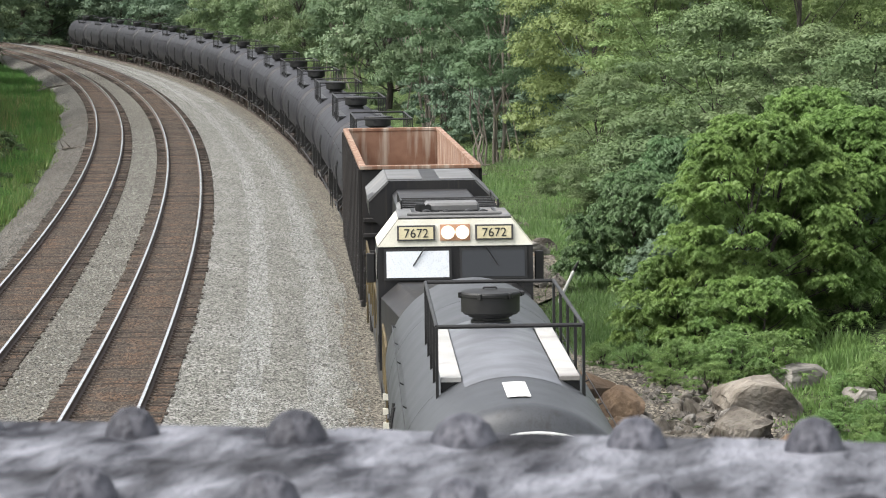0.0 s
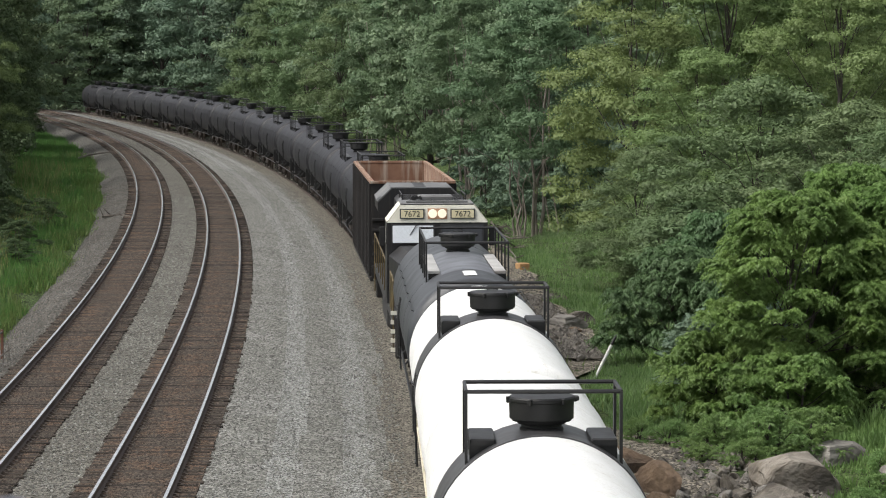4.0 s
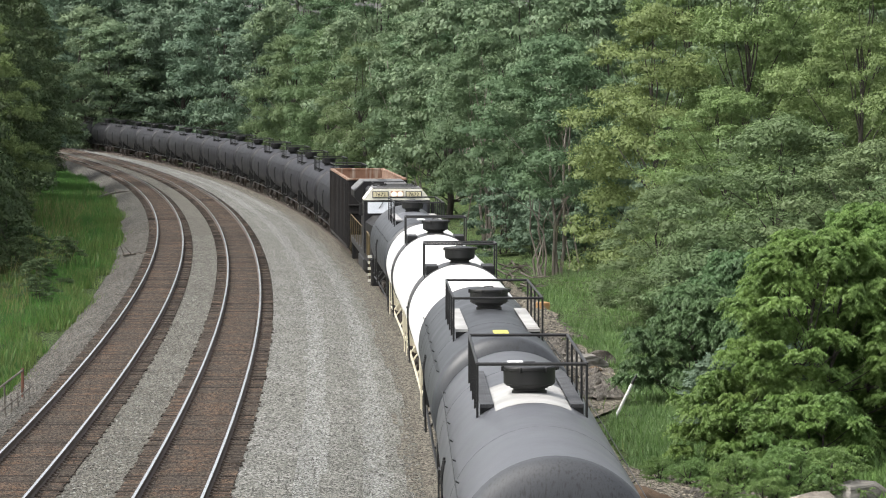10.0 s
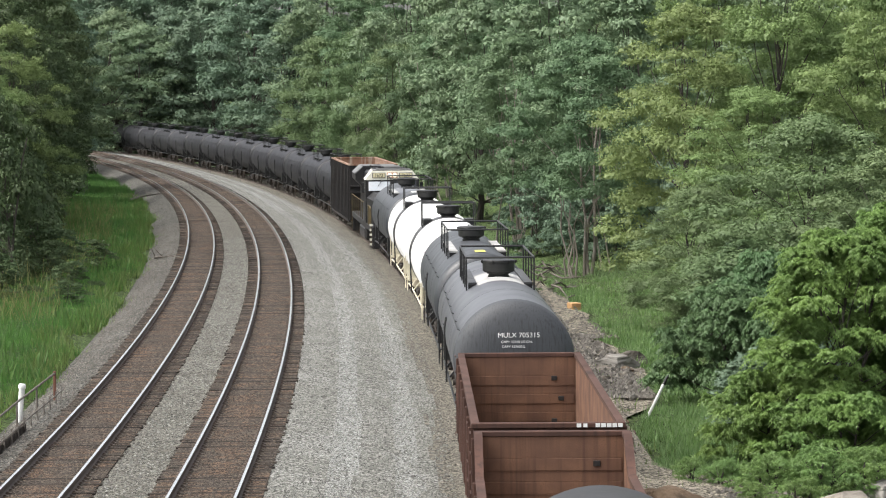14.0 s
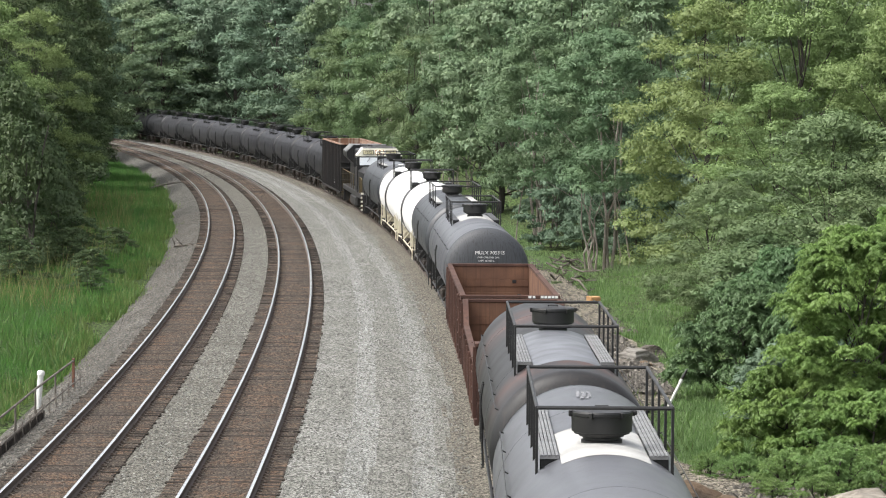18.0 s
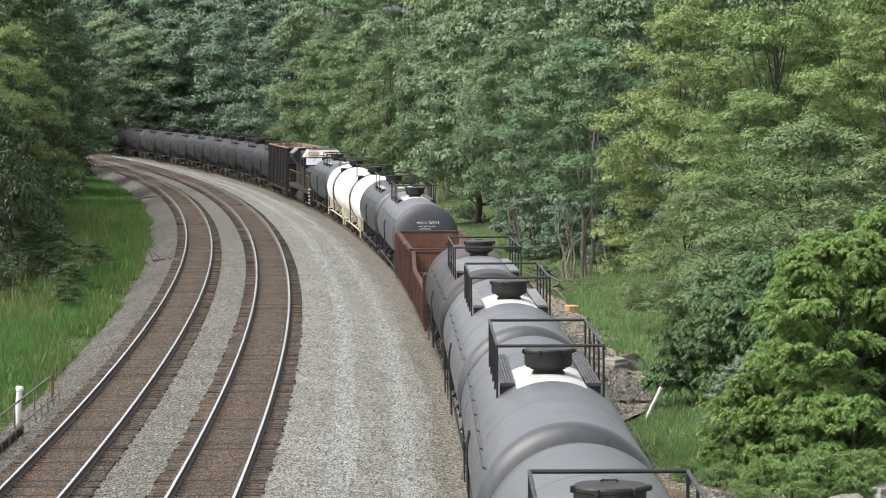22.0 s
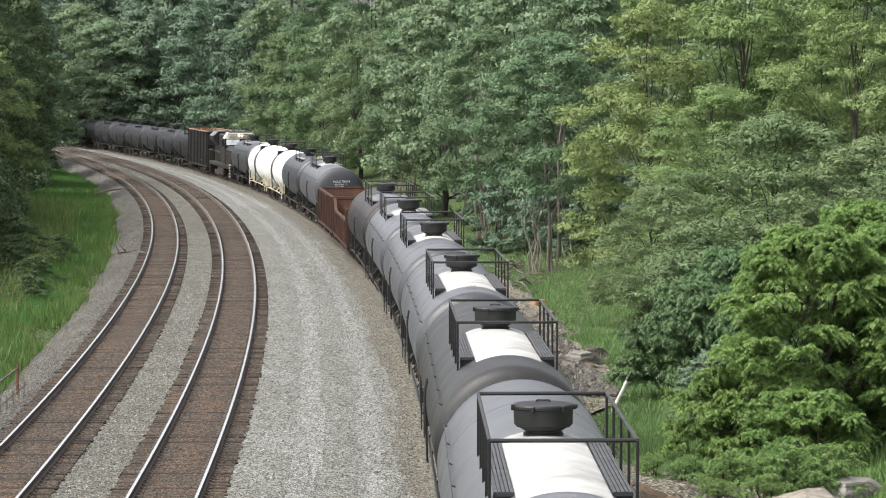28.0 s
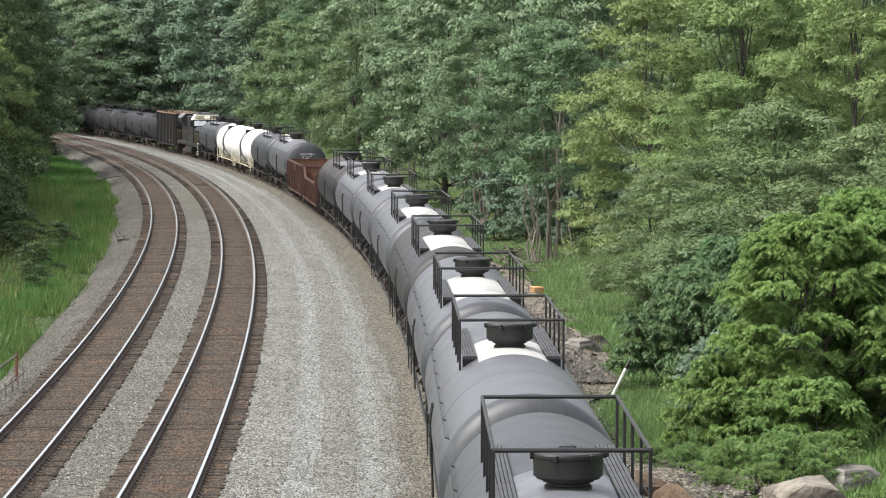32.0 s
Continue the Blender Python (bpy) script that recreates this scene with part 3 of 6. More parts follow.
def build_beds():
    t1 = -TRACK_GAP
    beds = (
        ("ballast_west", [t1 - 3.1, t1 - 2.2, t1 - 1.75, t1 - 1.28], [-0.85, -0.42, -0.25, -0.22], STONE_WEST, None, "grey crushed stone shoulder beside the tracks"),
        ("trackbed_west", [t1 - 1.28, t1 - 0.7, t1, t1 + 0.7, t1 + 1.28], [-0.2, -0.19, -0.184, -0.19, -0.2], BROWN, None, "rust-brown fouled ballast under the track"),
        ("ballast_middle", [t1 + 1.28, t1 + 1.7, -1.7, -1.28], [-0.22, -0.24, -0.24, -0.22], STONE, None, "grey crushed stone between the two tracks"),
        ("trackbed_middle", [-1.28, -0.7, 0, 0.7, 1.28], [-0.2, -0.19, -0.184, -0.19, -0.2], BROWN, None, "rust-brown fouled ballast under the track"),
    )
    for name, lats, zs, material, base, label in beds:
        solid(name, sweep(name, lats, zs, -60, 520, material, base=base), material, label, "trackbed", kind="structure")
    sh, pale = Shape(), []
    ss, cols = np.concatenate((np.arange(-60, 200, 1.5), np.arange(200, 524, 4.0))), 31
    for s in ss:
        e = train_lat(s) - 1.55
        for i in range(cols):
            f = i / (cols - 1)
            rut = -0.025 * (math.exp(-((f - 0.37) / 0.06) ** 2) + math.exp(-((f - 0.73) / 0.06) ** 2))
            sh.v.append(tuple(on_line(s, 1.28 + (e - 1.28) * f, -0.22 - 0.44 * f ** 1.3 + rut)))
    for j in range(len(ss) - 1):
        for i in range(cols - 1):
            sh.f.append((j * cols + i, j * cols + i + 1, (j + 1) * cols + i + 1, (j + 1) * cols + i))
            f = (i + 0.5) / (cols - 1)
            edge = 0.075 + 0.05 * noise.noise(Vector((ss[j] * 0.06, i * 0.3, 2.0))) + 0.03 * noise.noise(Vector((ss[j] * 0.5, i * 0.9, 5.0)))
            pale.append(2 if f > 0.9 + 1.6 * (edge - 0.075) else 1 if min(abs(f - 0.37), abs(f - 0.73)) < edge else 0)
    road = solid("service_road", sh, ROAD, "wide pale grey gravel strip between the tracks", "gravel road", kind="structure")
    road.data.materials.append(ROAD_PALE)
    road.data.materials.append(DARK_BED)
    road.data.polygons.foreach_set("material_index", pale)
    solid("trackbed_east", sweep("trackbed_east", [-1.55, -1.2, 0, 1.3, 1.9, 2.6], [-0.655, -0.655, -0.672, -0.668, -0.8, -1.15], -60, 520, DARK_BED, base=train_lat), DARK_BED,
          "dark dirty ballast under the train", "trackbed", kind="structure")

    # rubble bank between the train and the grass
    sh, n = Shape(), 6
    ss = np.arange(30, 330, 1.5)
    for s in ss:
        wide = bank_width(s)
        for i in range(n):
            la = train_lat(s) + 2.3 + wide * i / (n - 1)
            sh.v.append(tuple(on_line(s, la, rise(la, s) + 0.1 * (1 - i / (n - 1)) + 0.07 + 0.16 * noise.noise(Vector((la * 0.9, s * 0.5, 1.0))) * (0 if i in (0, n - 1) else 1))))
    sh.f = [(j * n + i, j * n + i + 1, (j + 1) * n + i + 1, (j + 1) * n + i) for j in range(len(ss) - 1) for i in range(n - 1)]
    solid("rubble_bank", sh, BANK, "tan stony bank with sparse weeds beside the train", "bank", kind="structure")


RAIL = [(-0.07, -0.18), (-0.07, -0.165), (-0.012, -0.145), (-0.012, -0.05), (-0.037, -0.04), (-0.037, -0.006), (-0.03, 0.0)]


def build_rails():
    sides = RAIL + [(-x, z) for x, z in RAIL[::-1]]
    for name, base, drop, n in (("rail_west", lambda s: -TRACK_GAP, 0.0, 2), ("rail_middle", lambda s: 0.0, 0.0, 2), ("rail_east", train_lat, TRAIN_DROP, 2)):
        for side in (-0.7525, 0.7525):
            ob = solid(name, sweep(name, [x + side for x, _ in sides], [z + drop for _, z in sides], -60, 520, RAIL_SIDE, step=3.0, base=base), RAIL_SIDE,
                       "long steel rail with rusty brown sides", "rail", "rails", kind="structure")
            top = sweep("running_surface", [side - 0.034, side, side + 0.034], [drop + 0.002, drop + 0.004, drop + 0.002], -60, 520, RAIL_TOP, step=3.0, base=base)
            part("running_surface", top, RAIL_TOP, ob, "bright polished rail head")


# ---- the train ----
def wheel_mesh():
    sh = Shape()
    sh.lathe([(-0.07, 0.1), (-0.06, 0.36), (-0.07, 0.42), (-0.07, 0.49), (-0.04, 0.49), (-0.03, 0.457), (0.06, 0.45), (0.06, 0.38), (0.03, 0.34), (0.05, 0.12), (0.09, 0.1)], axis="x", seg=28)
    for k in range(6):
        a = k * math.pi / 3
        sh.rod((0.03, 0.23 * math.cos(a), 0.23 * math.sin(a)), (0.052, 0.23 * math.cos(a), 0.23 * math.sin(a)), 0.05, 8)
    return sh.mesh("wheel", WHEEL)


def truck_meshes(material, axles=(-0.89, 0.89)):
    frames = []
    for side in (-1, 1):
        sh = Shape()
        x0, x1 = sorted((side * 0.93, side * 1.07))
        half = axles[-1]
        sh.box(x0, x1, -half - 0.25, half + 0.25, 0.62, 0.78, c=0.02)
        for a in axles:
            sh.box(x0 - 0.01, x1 + 0.01, a - 0.16, a + 0.16, 0.33, 0.64, c=0.03)
            sh.rod((side * 1.07, a, 0.457), (side * 1.16, a, 0.457), 0.1, 12)
        for a, b in zip(axles, axles[1:]):
            c = (a + b) / 2
            sh.box(x0, x1, c - 0.5, c + 0.5, 0.24, 0.36, c=0.02)
            for k in (-1, 1):
                sh.add([Vector(p) for p in ((x0, c + k * 0.5, 0.24), (x1, c + k * 0.5, 0.24), (x1, c + k * 0.72, 0.62), (x0, c + k * 0.72, 0.62), (x0, c + k * 0.36, 0.36), (x1, c + k * 0.36, 0.36), (x1, c + k * 0.55, 0.64), (x0, c + k * 0.55, 0.64))],
                       [(0, 1, 2, 3), (4, 7, 6, 5), (0, 3, 7, 4), (1, 5, 6, 2), (0, 4, 5, 1), (3, 2, 6, 7)])
            for dy in (-0.17, 0, 0.17):
                sh.lathe([(0.36, 0.07), (0.42, 0.085), (0.47, 0.07), (0.53, 0.085), (0.58, 0.07), (0.64, 0.08)], axis="z", at=((x0 + x1) / 2, c + dy, 0), seg=10)
        frames.append(sh.mesh("side_frame", material))
    bol = Shape().box(-0.95, 0.95, -0.22, 0.22, 0.5, 0.8, c=0.03)
    return frames, bol.mesh("bolster", material), Shape().rod((-0.8, 0, 0.457), (0.8, 0, 0.457), 0.08, 10).mesh("axle", WHEEL)


WHEEL_MESH = wheel_mesh()
TRUCKS = {"dark": truck_meshes(TRUCK), "rusty": truck_meshes(BROWN_TRUCK), "cream": truck_meshes(TRUCK), "six": truck_meshes(BROWN_TRUCK, (-1.85, 0.0, 1.85))}


def add_trucks(car, centres, kind="dark", axles=(-0.89, 0.89)):
    (left, right), bolster, axle = TRUCKS[kind]
    for c in centres:
        tr = part("truck", bolster, None, car, m=pose(0, c, 0))
        part("side_frame", left, None, tr)
        part("side_frame", right, None, tr)
        for a in axles:
            ax = part("axle", axle, None, car, m=pose(0, c + a, 0))
            for side in (-1, 1):
                part("wheel", WHEEL_MESH, None, ax, m=pose(side * 0.7525, 0, 0.0, 0, 0, 180 if side < 0 else 0) @ pose(0, 0, 0.457))


def coupler(car, half, z=0.85):
    for k in (-1, 1):
        sh = Shape().box(-0.09, 0.09, *sorted((k * (half - 0.65), k * (half - 0.12))), z - 0.09, z + 0.09, c=0.02)
        sh.box(-0.17, 0.17, *sorted((k * (half - 0.2), k * (half + 0.06))), z - 0.15, z + 0.15, c=0.05)
        part("coupler", sh, TRUCK, car)


def tank_profile(half, r, head=0.55, step=0.003):
    """Half-length of the shell, its radius: rows along the axis with rounded heads and jacket seams."""
    rows = []
    for k in range(9):
        a = math.pi / 2 * k / 8
        rows.append((-half - head * math.cos(a) ** 0.7, max(r * math.sin(a) ** 0.7, 0.02)))
    seams = [-half * 0.55, half * 0.55]
    for q in seams:
        rows += [(q - 0.02, r), (q - 0.019, r + step), (q + 0.06, r + step), (q + 0.061, r)]
    rows += [(-a, b) for a, b in rows[:9][::-1]]
    return rows


def tank_car(kind, length, r, paint, label, patch=None, walks=WALK_DARK, bands=(), head_shade=None, rail_w=1.0, rails=(-0.8, 5.2), walk_gap=0.65, mark=None, under=BLACK_STEEL, dome=0.0):
    car = thing("tank_car", label, "tank car", "cars of the train")
    zc = 0.98 + r
    half = length / 2 - 0.55 - 0.6
    top = zc + r
    part("tank", Shape().lathe(tank_profile(half, r), at=(0, 0, zc), seg=56), paint, car)
    # shade on the tank ends is put in as a darker cap colour
    if head_shade:
        for k in (-1, 1):
            rows = [(k * (half + 0.55 * math.cos(a) ** 0.7 + 0.006), max((r + 0.004) * math.sin(a) ** 0.7, 0.02)) for a in [math.pi / 2 * q / 8 for q in range(0, 9)]]
            rows.append((k * (half - 0.05), r + 0.004))
            part("tank_head", Shape().lathe(rows, at=(0, 0, zc), seg=56, closed=False), head_shade, car, "tank end darkened for shade, with run-down stains")
    for y0, y1, m in bands:
        part("painted_band", Shape().lathe([(y0, r + 0.002), (y0 + 0.01, r + 0.022), (y1 - 0.01, r + 0.022), (y1, r + 0.002)], at=(0, 0, zc), seg=56, closed=False), m, car, "dark band round the tank")
    ya, yb = dome + rails[0], dome + rails[1]
    if patch:
        w = math.degrees(math.asin(min(walk_gap / r, 0.9)))
        yp = min(yb + 0.1, dome + 1.9)
        part("grip_patch", Shape().lathe([(ya - 0.7, r + 0.004), (ya - 0.67, r + 0.012), (yp, r + 0.012), (yp + 0.03, r + 0.004)], at=(0, 0, zc), seg=14, part=(-w, w), closed=False), patch, car, "pale grip coating between the walkways")
    hs = Shape().lathe([(top - 0.12, 0.31), (top + 0.03, 0.31), (top + 0.04, 0.285), (top + 0.07, 0.285), (top + 0.085, 0.34), (top + 0.12, 0.35), (top + 0.125, 0.42), (top + 0.15, 0.43), (top + 0.16, 0.455), (top + 0.4, 0.46), (top + 0.41, 0.475), (top + 0.45, 0.475)], axis="z", seg=36, closed=False)
    housing = part("valve_housing", hs, BLACK_STEEL, car, "black bowl-shaped protective housing", m=pose(0, dome, 0))
    lid = Shape().lathe([(top + 0.43, 0.47), (top + 0.475, 0.45), (top + 0.49, 0.3), (top + 0.495, 0.02)], axis="z", seg=36)
    part("lid", lid, BLACK_STEEL, housing)
    part("lid_handle", Shape().pipe([(-0.1, 0.1, top + 0.48), (-0.1, 0.1, top + 0.52), (0.1, 0.1, top + 0.52), (0.1, 0.1, top + 0.48)], 0.014, 6), BLACK_STEEL, housing)
    part("hinge", Shape().box(0.3, 0.53, -0.05, 0.05, top + 0.4, top + 0.47, c=0.015), BLACK_STEEL, housing)
    for k in range(6):
        a = k * math.pi / 3 + 0.4
        part("lug", Shape().box(-0.03, 0.03, -0.02, 0.04, -0.03, 0.06, pose(0.465 * math.sin(a), 0.465 * math.cos(a), top + 0.41, 0, 0, -math.degrees(a)), c=0.008), BLACK_STEEL, housing)
    # walkways and their railing
    zt, rt = top - 0.13, top + 0.6
    wa, wb = walk_gap + 0.02, max(rail_w - 0.05, walk_gap + 0.22)
    for side in (-1, 1):
        sh = Shape()
        xa, xb = sorted((side * wa, side * wb))
        if walks is PATCH_WHITE:
            sh.box(xa, xb, ya, yb, zt + 0.004, zt + 0.035, c=0.008)
        elif walks is BLACK_STEEL:
            sh.box(xa, xb, ya, yb, zt - 0.02, zt + 0.07, c=0.02)
        else:
            for i in range(5):
                x = xa + (xb - xa) * (i + 0.5) / 5
                sh.box(x - 0.022, x + 0.022, ya, yb, zt, zt + 0.03)
        sh.box(xa, xb, ya, ya + 0.04, zt - 0.03, zt + 0.01).box(xa, xb, yb - 0.04, yb, zt - 0.03, zt + 0.01).box(xa, xb, (ya + yb) / 2 - 0.03, (ya + yb) / 2 + 0.03, zt - 0.03, zt)
        part("walkway", sh, walks, car)
        for y in (ya + 0.1, (ya + yb) / 2, yb - 0.1):
            foot = zc + math.sqrt(max(r * r - wb * wb, 0.1)) - 0.06
            part("walkway_bracket", Shape().box(xa, xb, y - 0.06, y + 0.06, foot, zt - 0.002, c=0.01), BLACK_STEEL, car)
        count = 4 if yb - ya > 3 else 1
        for i in range(count + 1):
            y = ya + (yb - ya) * i / count
            wide = 0.055 if i in (0, count) else 0.028
            part("rail_post", Shape().box(side * rail_w - 0.02, side * rail_w + 0.02, y - wide, y + wide, zt - 0.3, rt), BLACK_STEEL, car)
        part("hand_rail", Shape().pipe([(side * rail_w, ya, rt), (side * rail_w, yb, rt)], 0.028, 8), BLACK_STEEL, car)
    for y in (ya, yb):
        part("cross_rail", Shape().pipe([(-rail_w, y, rt), (rail_w, y, rt)], 0.03, 8), BLACK_STEEL, car)
    # side ladder, grab rail along the tank
    for side in (-1, 1):
        up = [(side * (r + 0.02) * math.sin(a), zc + (r + 0.02) * math.cos(a)) for a in (1.3, 1.5)] + [(side * (r - 0.04), 1.15)]
        lad = Shape().pipe([(x, -0.22, z) for x, z in up] + [(x, 0.22, z) for x, z in up[::-1]], 0.025, 6)
        ladder = part("side_ladder", lad, BLACK_STEEL, car)
        for k in range(6, 12):
            a = 0.7 + k * 0.12
            x, z = ((r + 0.07) * math.sin(a), zc + (r + 0.07) * math.cos(a)) if k < 7 else (r - 0.01, 1.2 + (k - 7) * 0.24)
            part("rung", Shape().rod((side * x, -0.22, z), (side * x, 0.22, z), 0.016, 6), BLACK_STEEL, ladder)
        g = Shape()
        a = 1.08
        x, z = (r + 0.07) * math.sin(a), zc + (r + 0.07) * math.cos(a)
        g.pipe([(side * x, -half * 0.95, z), (side * x, half * 0.95, z)], 0.009, 6)
        for k in range(7):
            y = -half * 0.95 + k * half * 1.9 / 6
            g.rod((side * (r - 0.02) * math.sin(a), y, zc + (r - 0.02) * math.cos(a)), (side * x, y, z), 0.012, 6)
        if under is not CREAM:
            part("grab_rail", g, BLACK_STEEL, car)
    # underframe, sills, steps, brake gear
    tc = length / 2 - 2.35
    for k in (-1, 1):
        st = Shape().box(-0.32, 0.32, *sorted((k * (length / 2 - 3.4), k * (length / 2 - 0.35))), 0.72, 1.02, c=0.03)
        part("stub_sill", st, under, car)
        sad = Shape().box(-1.25, 1.25, k * tc - 0.25, k * tc + 0.25, 0.85, 1.25, c=0.04)
        for side in (-1, 1):
            sad.add([Vector(p) for p in ((side * 0.3, k * tc - 0.2, 0.95), (side * 1.42, k * tc - 0.2, zc - 0.15), (side * 1.42, k * tc - 0.2, 1.1), (side * 0.3, k * tc + 0.2, 0.95), (side * 1.42, k * tc + 0.2, zc - 0.15), (side * 1.42, k * tc + 0.2, 1.1))],
                    [(0, 1, 2), (3, 5, 4), (0, 3, 4, 1), (1, 4, 5, 2), (2, 5, 3, 0)])
        part("saddle", sad, under, car)
        part("end_platform", Shape().box(-1.4, 1.4, *sorted((k * (length / 2 - 1.0), k * (length / 2 - 0.3))), 1.03, 1.08, c=0.01), under, car)
        for side in (-1, 1):
            step = Shape()
            y = k * (length / 2 - 0.6)
            step.pipe([(side * 1.42, y - 0.22, 1.05), (side * 1.42, y - 0.22, 0.6), (side * 1.42, y + 0.22, 0.6), (side * 1.42, y + 0.22, 1.05)], 0.016, 6)
            step.rod((side * 1.42, y - 0.22, 0.72), (side * 1.42, y + 0.22, 0.72), 0.018, 6)
            step.pipe([(side * 1.42, y, 1.05), (side * 1.42, y, 2.0), (side * 1.2, y + k * 0.1, 2.0)], 0.022, 6)
            part("corner_step", step, under, car)
        bw = Shape().lathe([(0, 0.26), (0.03, 0.28), (0.05, 0.26)], axis="y", at=(0.9, k * (length / 2 - 0.5), 1.75), seg=20)
        if k < 0:
            part("brake_wheel", bw, under, car)
    for side in (-1, 1):
        rod = Shape().pipe([(side * 1.38, -length / 2 + 1.2, 0.92), (side * 1.38, -tc + 1.4, 0.98), (side * 1.38, tc - 1.4, 0.98), (side * 1.38, length / 2 - 1.2, 0.92)], 0.035, 6)
        part("running_rail", rod, under, car)
        for y in (-tc + 1.5, -tc * 0.35, tc * 0.35, tc - 1.5):
            part("rail_bracket", Shape().rod((side * 1.38, y, 0.97), (side * 1.05, y + 0.25, 1.35), 0.03, 6), under, car)
    part("bottom_outlet", Shape().lathe([(0.5, 0.12), (0.55, 0.2), (0.75, 0.22), (1.0, 0.3)], axis="z", seg=18), under, car)
    part("brake_cylinder", Shape().lathe([(-0.4, 0.14), (-0.36, 0.2), (0.3, 0.2), (0.34, 0.14)], axis="y", at=(0.55, 1.6, 0.85), seg=18), under, car)
    coupler(car, length / 2)
    add_trucks(car, (-tc, tc), "dark")
    if mark:
        mark(car, r, zc, half, top)
    return car


def bar_marks(car, y, ang, r, zc, rows, material, name="lettering", gap=0.1, tall=0.07):
    """Rows of plain bars on the tank's curve, standing for lettering too small to read."""
    sh = Shape()
    for k, widths in enumerate(rows):
        x = -sum(w + 0.03 for w in widths) / 2
        for w in widths:
            for q0, q1 in ((x, x + w),):
                a0, a1 = ang + q0 / r, ang + q1 / r
                yy = y - k * gap
                pts = [((r + 0.02) * math.sin(a), yy + d, zc + (r + 0.02) * math.cos(a)) for a in (a0, a1) for d in (0, -tall)]
                sh.add(pts, [(0, 1, 3, 2)])
            x += w + 0.03
    part(name, sh, material, car, "rows of plain marks")


def text_part(name, words, size, material, parent, m, label=""):
    cu = bpy.data.curves.new(name, "FONT")
    cu.body, cu.size, cu.extrude, cu.align_x, cu.offset = words, size, 0.004, "CENTER", 0.0
    tmp = bpy.data.objects.new(name, cu)
    scene.collection.objects.link(tmp)
    me = bpy.data.meshes.new_from_object(tmp.evaluated_get(bpy.context.evaluated_depsgraph_get()))
    bpy.data.objects.remove(tmp)
    me.materials.clear()
    me.materials.append(material)
    return part(name, me, material, parent, label, m=m)


def mark_top(widths=((0.07, 0.05, 0.07), (0.07, 0.07, 0.05), (0.05, 0.07, 0.07), (0.07, 0.05)), material=GREY_MARK, y=-3.3):
    def put(car, r, zc, half, top):
        bar_marks(car, y, 0.0, r, zc, widths, material, gap=0.28, tall=0.23)
    return put


def mark_block(material, y, w=0.34, tall=0.55, ang=-0.02, stripes=()):
    def put(car, r, zc, half, top):
        sh = Shape()
        n = 4
        pts = [((r + 0.018) * math.sin(ang + (i / n - 0.5) * w / r), y + d, zc + (r + 0.018) * math.cos(ang + (i / n - 0.5) * w / r)) for i in range(n + 1) for d in (0, -tall)]
        sh.add(pts, [(2 * i, 2 * i + 1, 2 * i + 3, 2 * i + 2) for i in range(n)])
        part("placard", sh, material, car, "small flat placard painted on the tank")
    return put


def mark_mulx(car, r, zc, half, top):
    mark_block(WHITE_MARK, 6.3, 0.3, 0.9)(car, r, zc, half, top)
    power = 2 / 0.7
    on_head = lambda x, z: -half - 0.012 - 0.55 * max(1 - (math.hypot(x, z) / r) ** power, 0.0) ** (1 / power)  # noqa: E731
    for name, words, size, x0, z0 in (("lettering", "MULX 705315", 0.17, 0.1, 0.62), ("small_lettering", "CAPY 33720 US GAL", 0.085, 0.05, 0.48), ("small_lettering", "CAPY 127600 L", 0.085, -0.04, 0.36)):
        ob = text_part(name, words, size, WHITE_MARK, car, pose(0, 0, 0), "bold white stencilled lettering")
        for v in ob.data.vertices:
            x, z = v.co.x * 1.06 + x0, v.co.y + z0
            v.co = (x, on_head(x, z) - v.co.z * 0.5, zc + z)


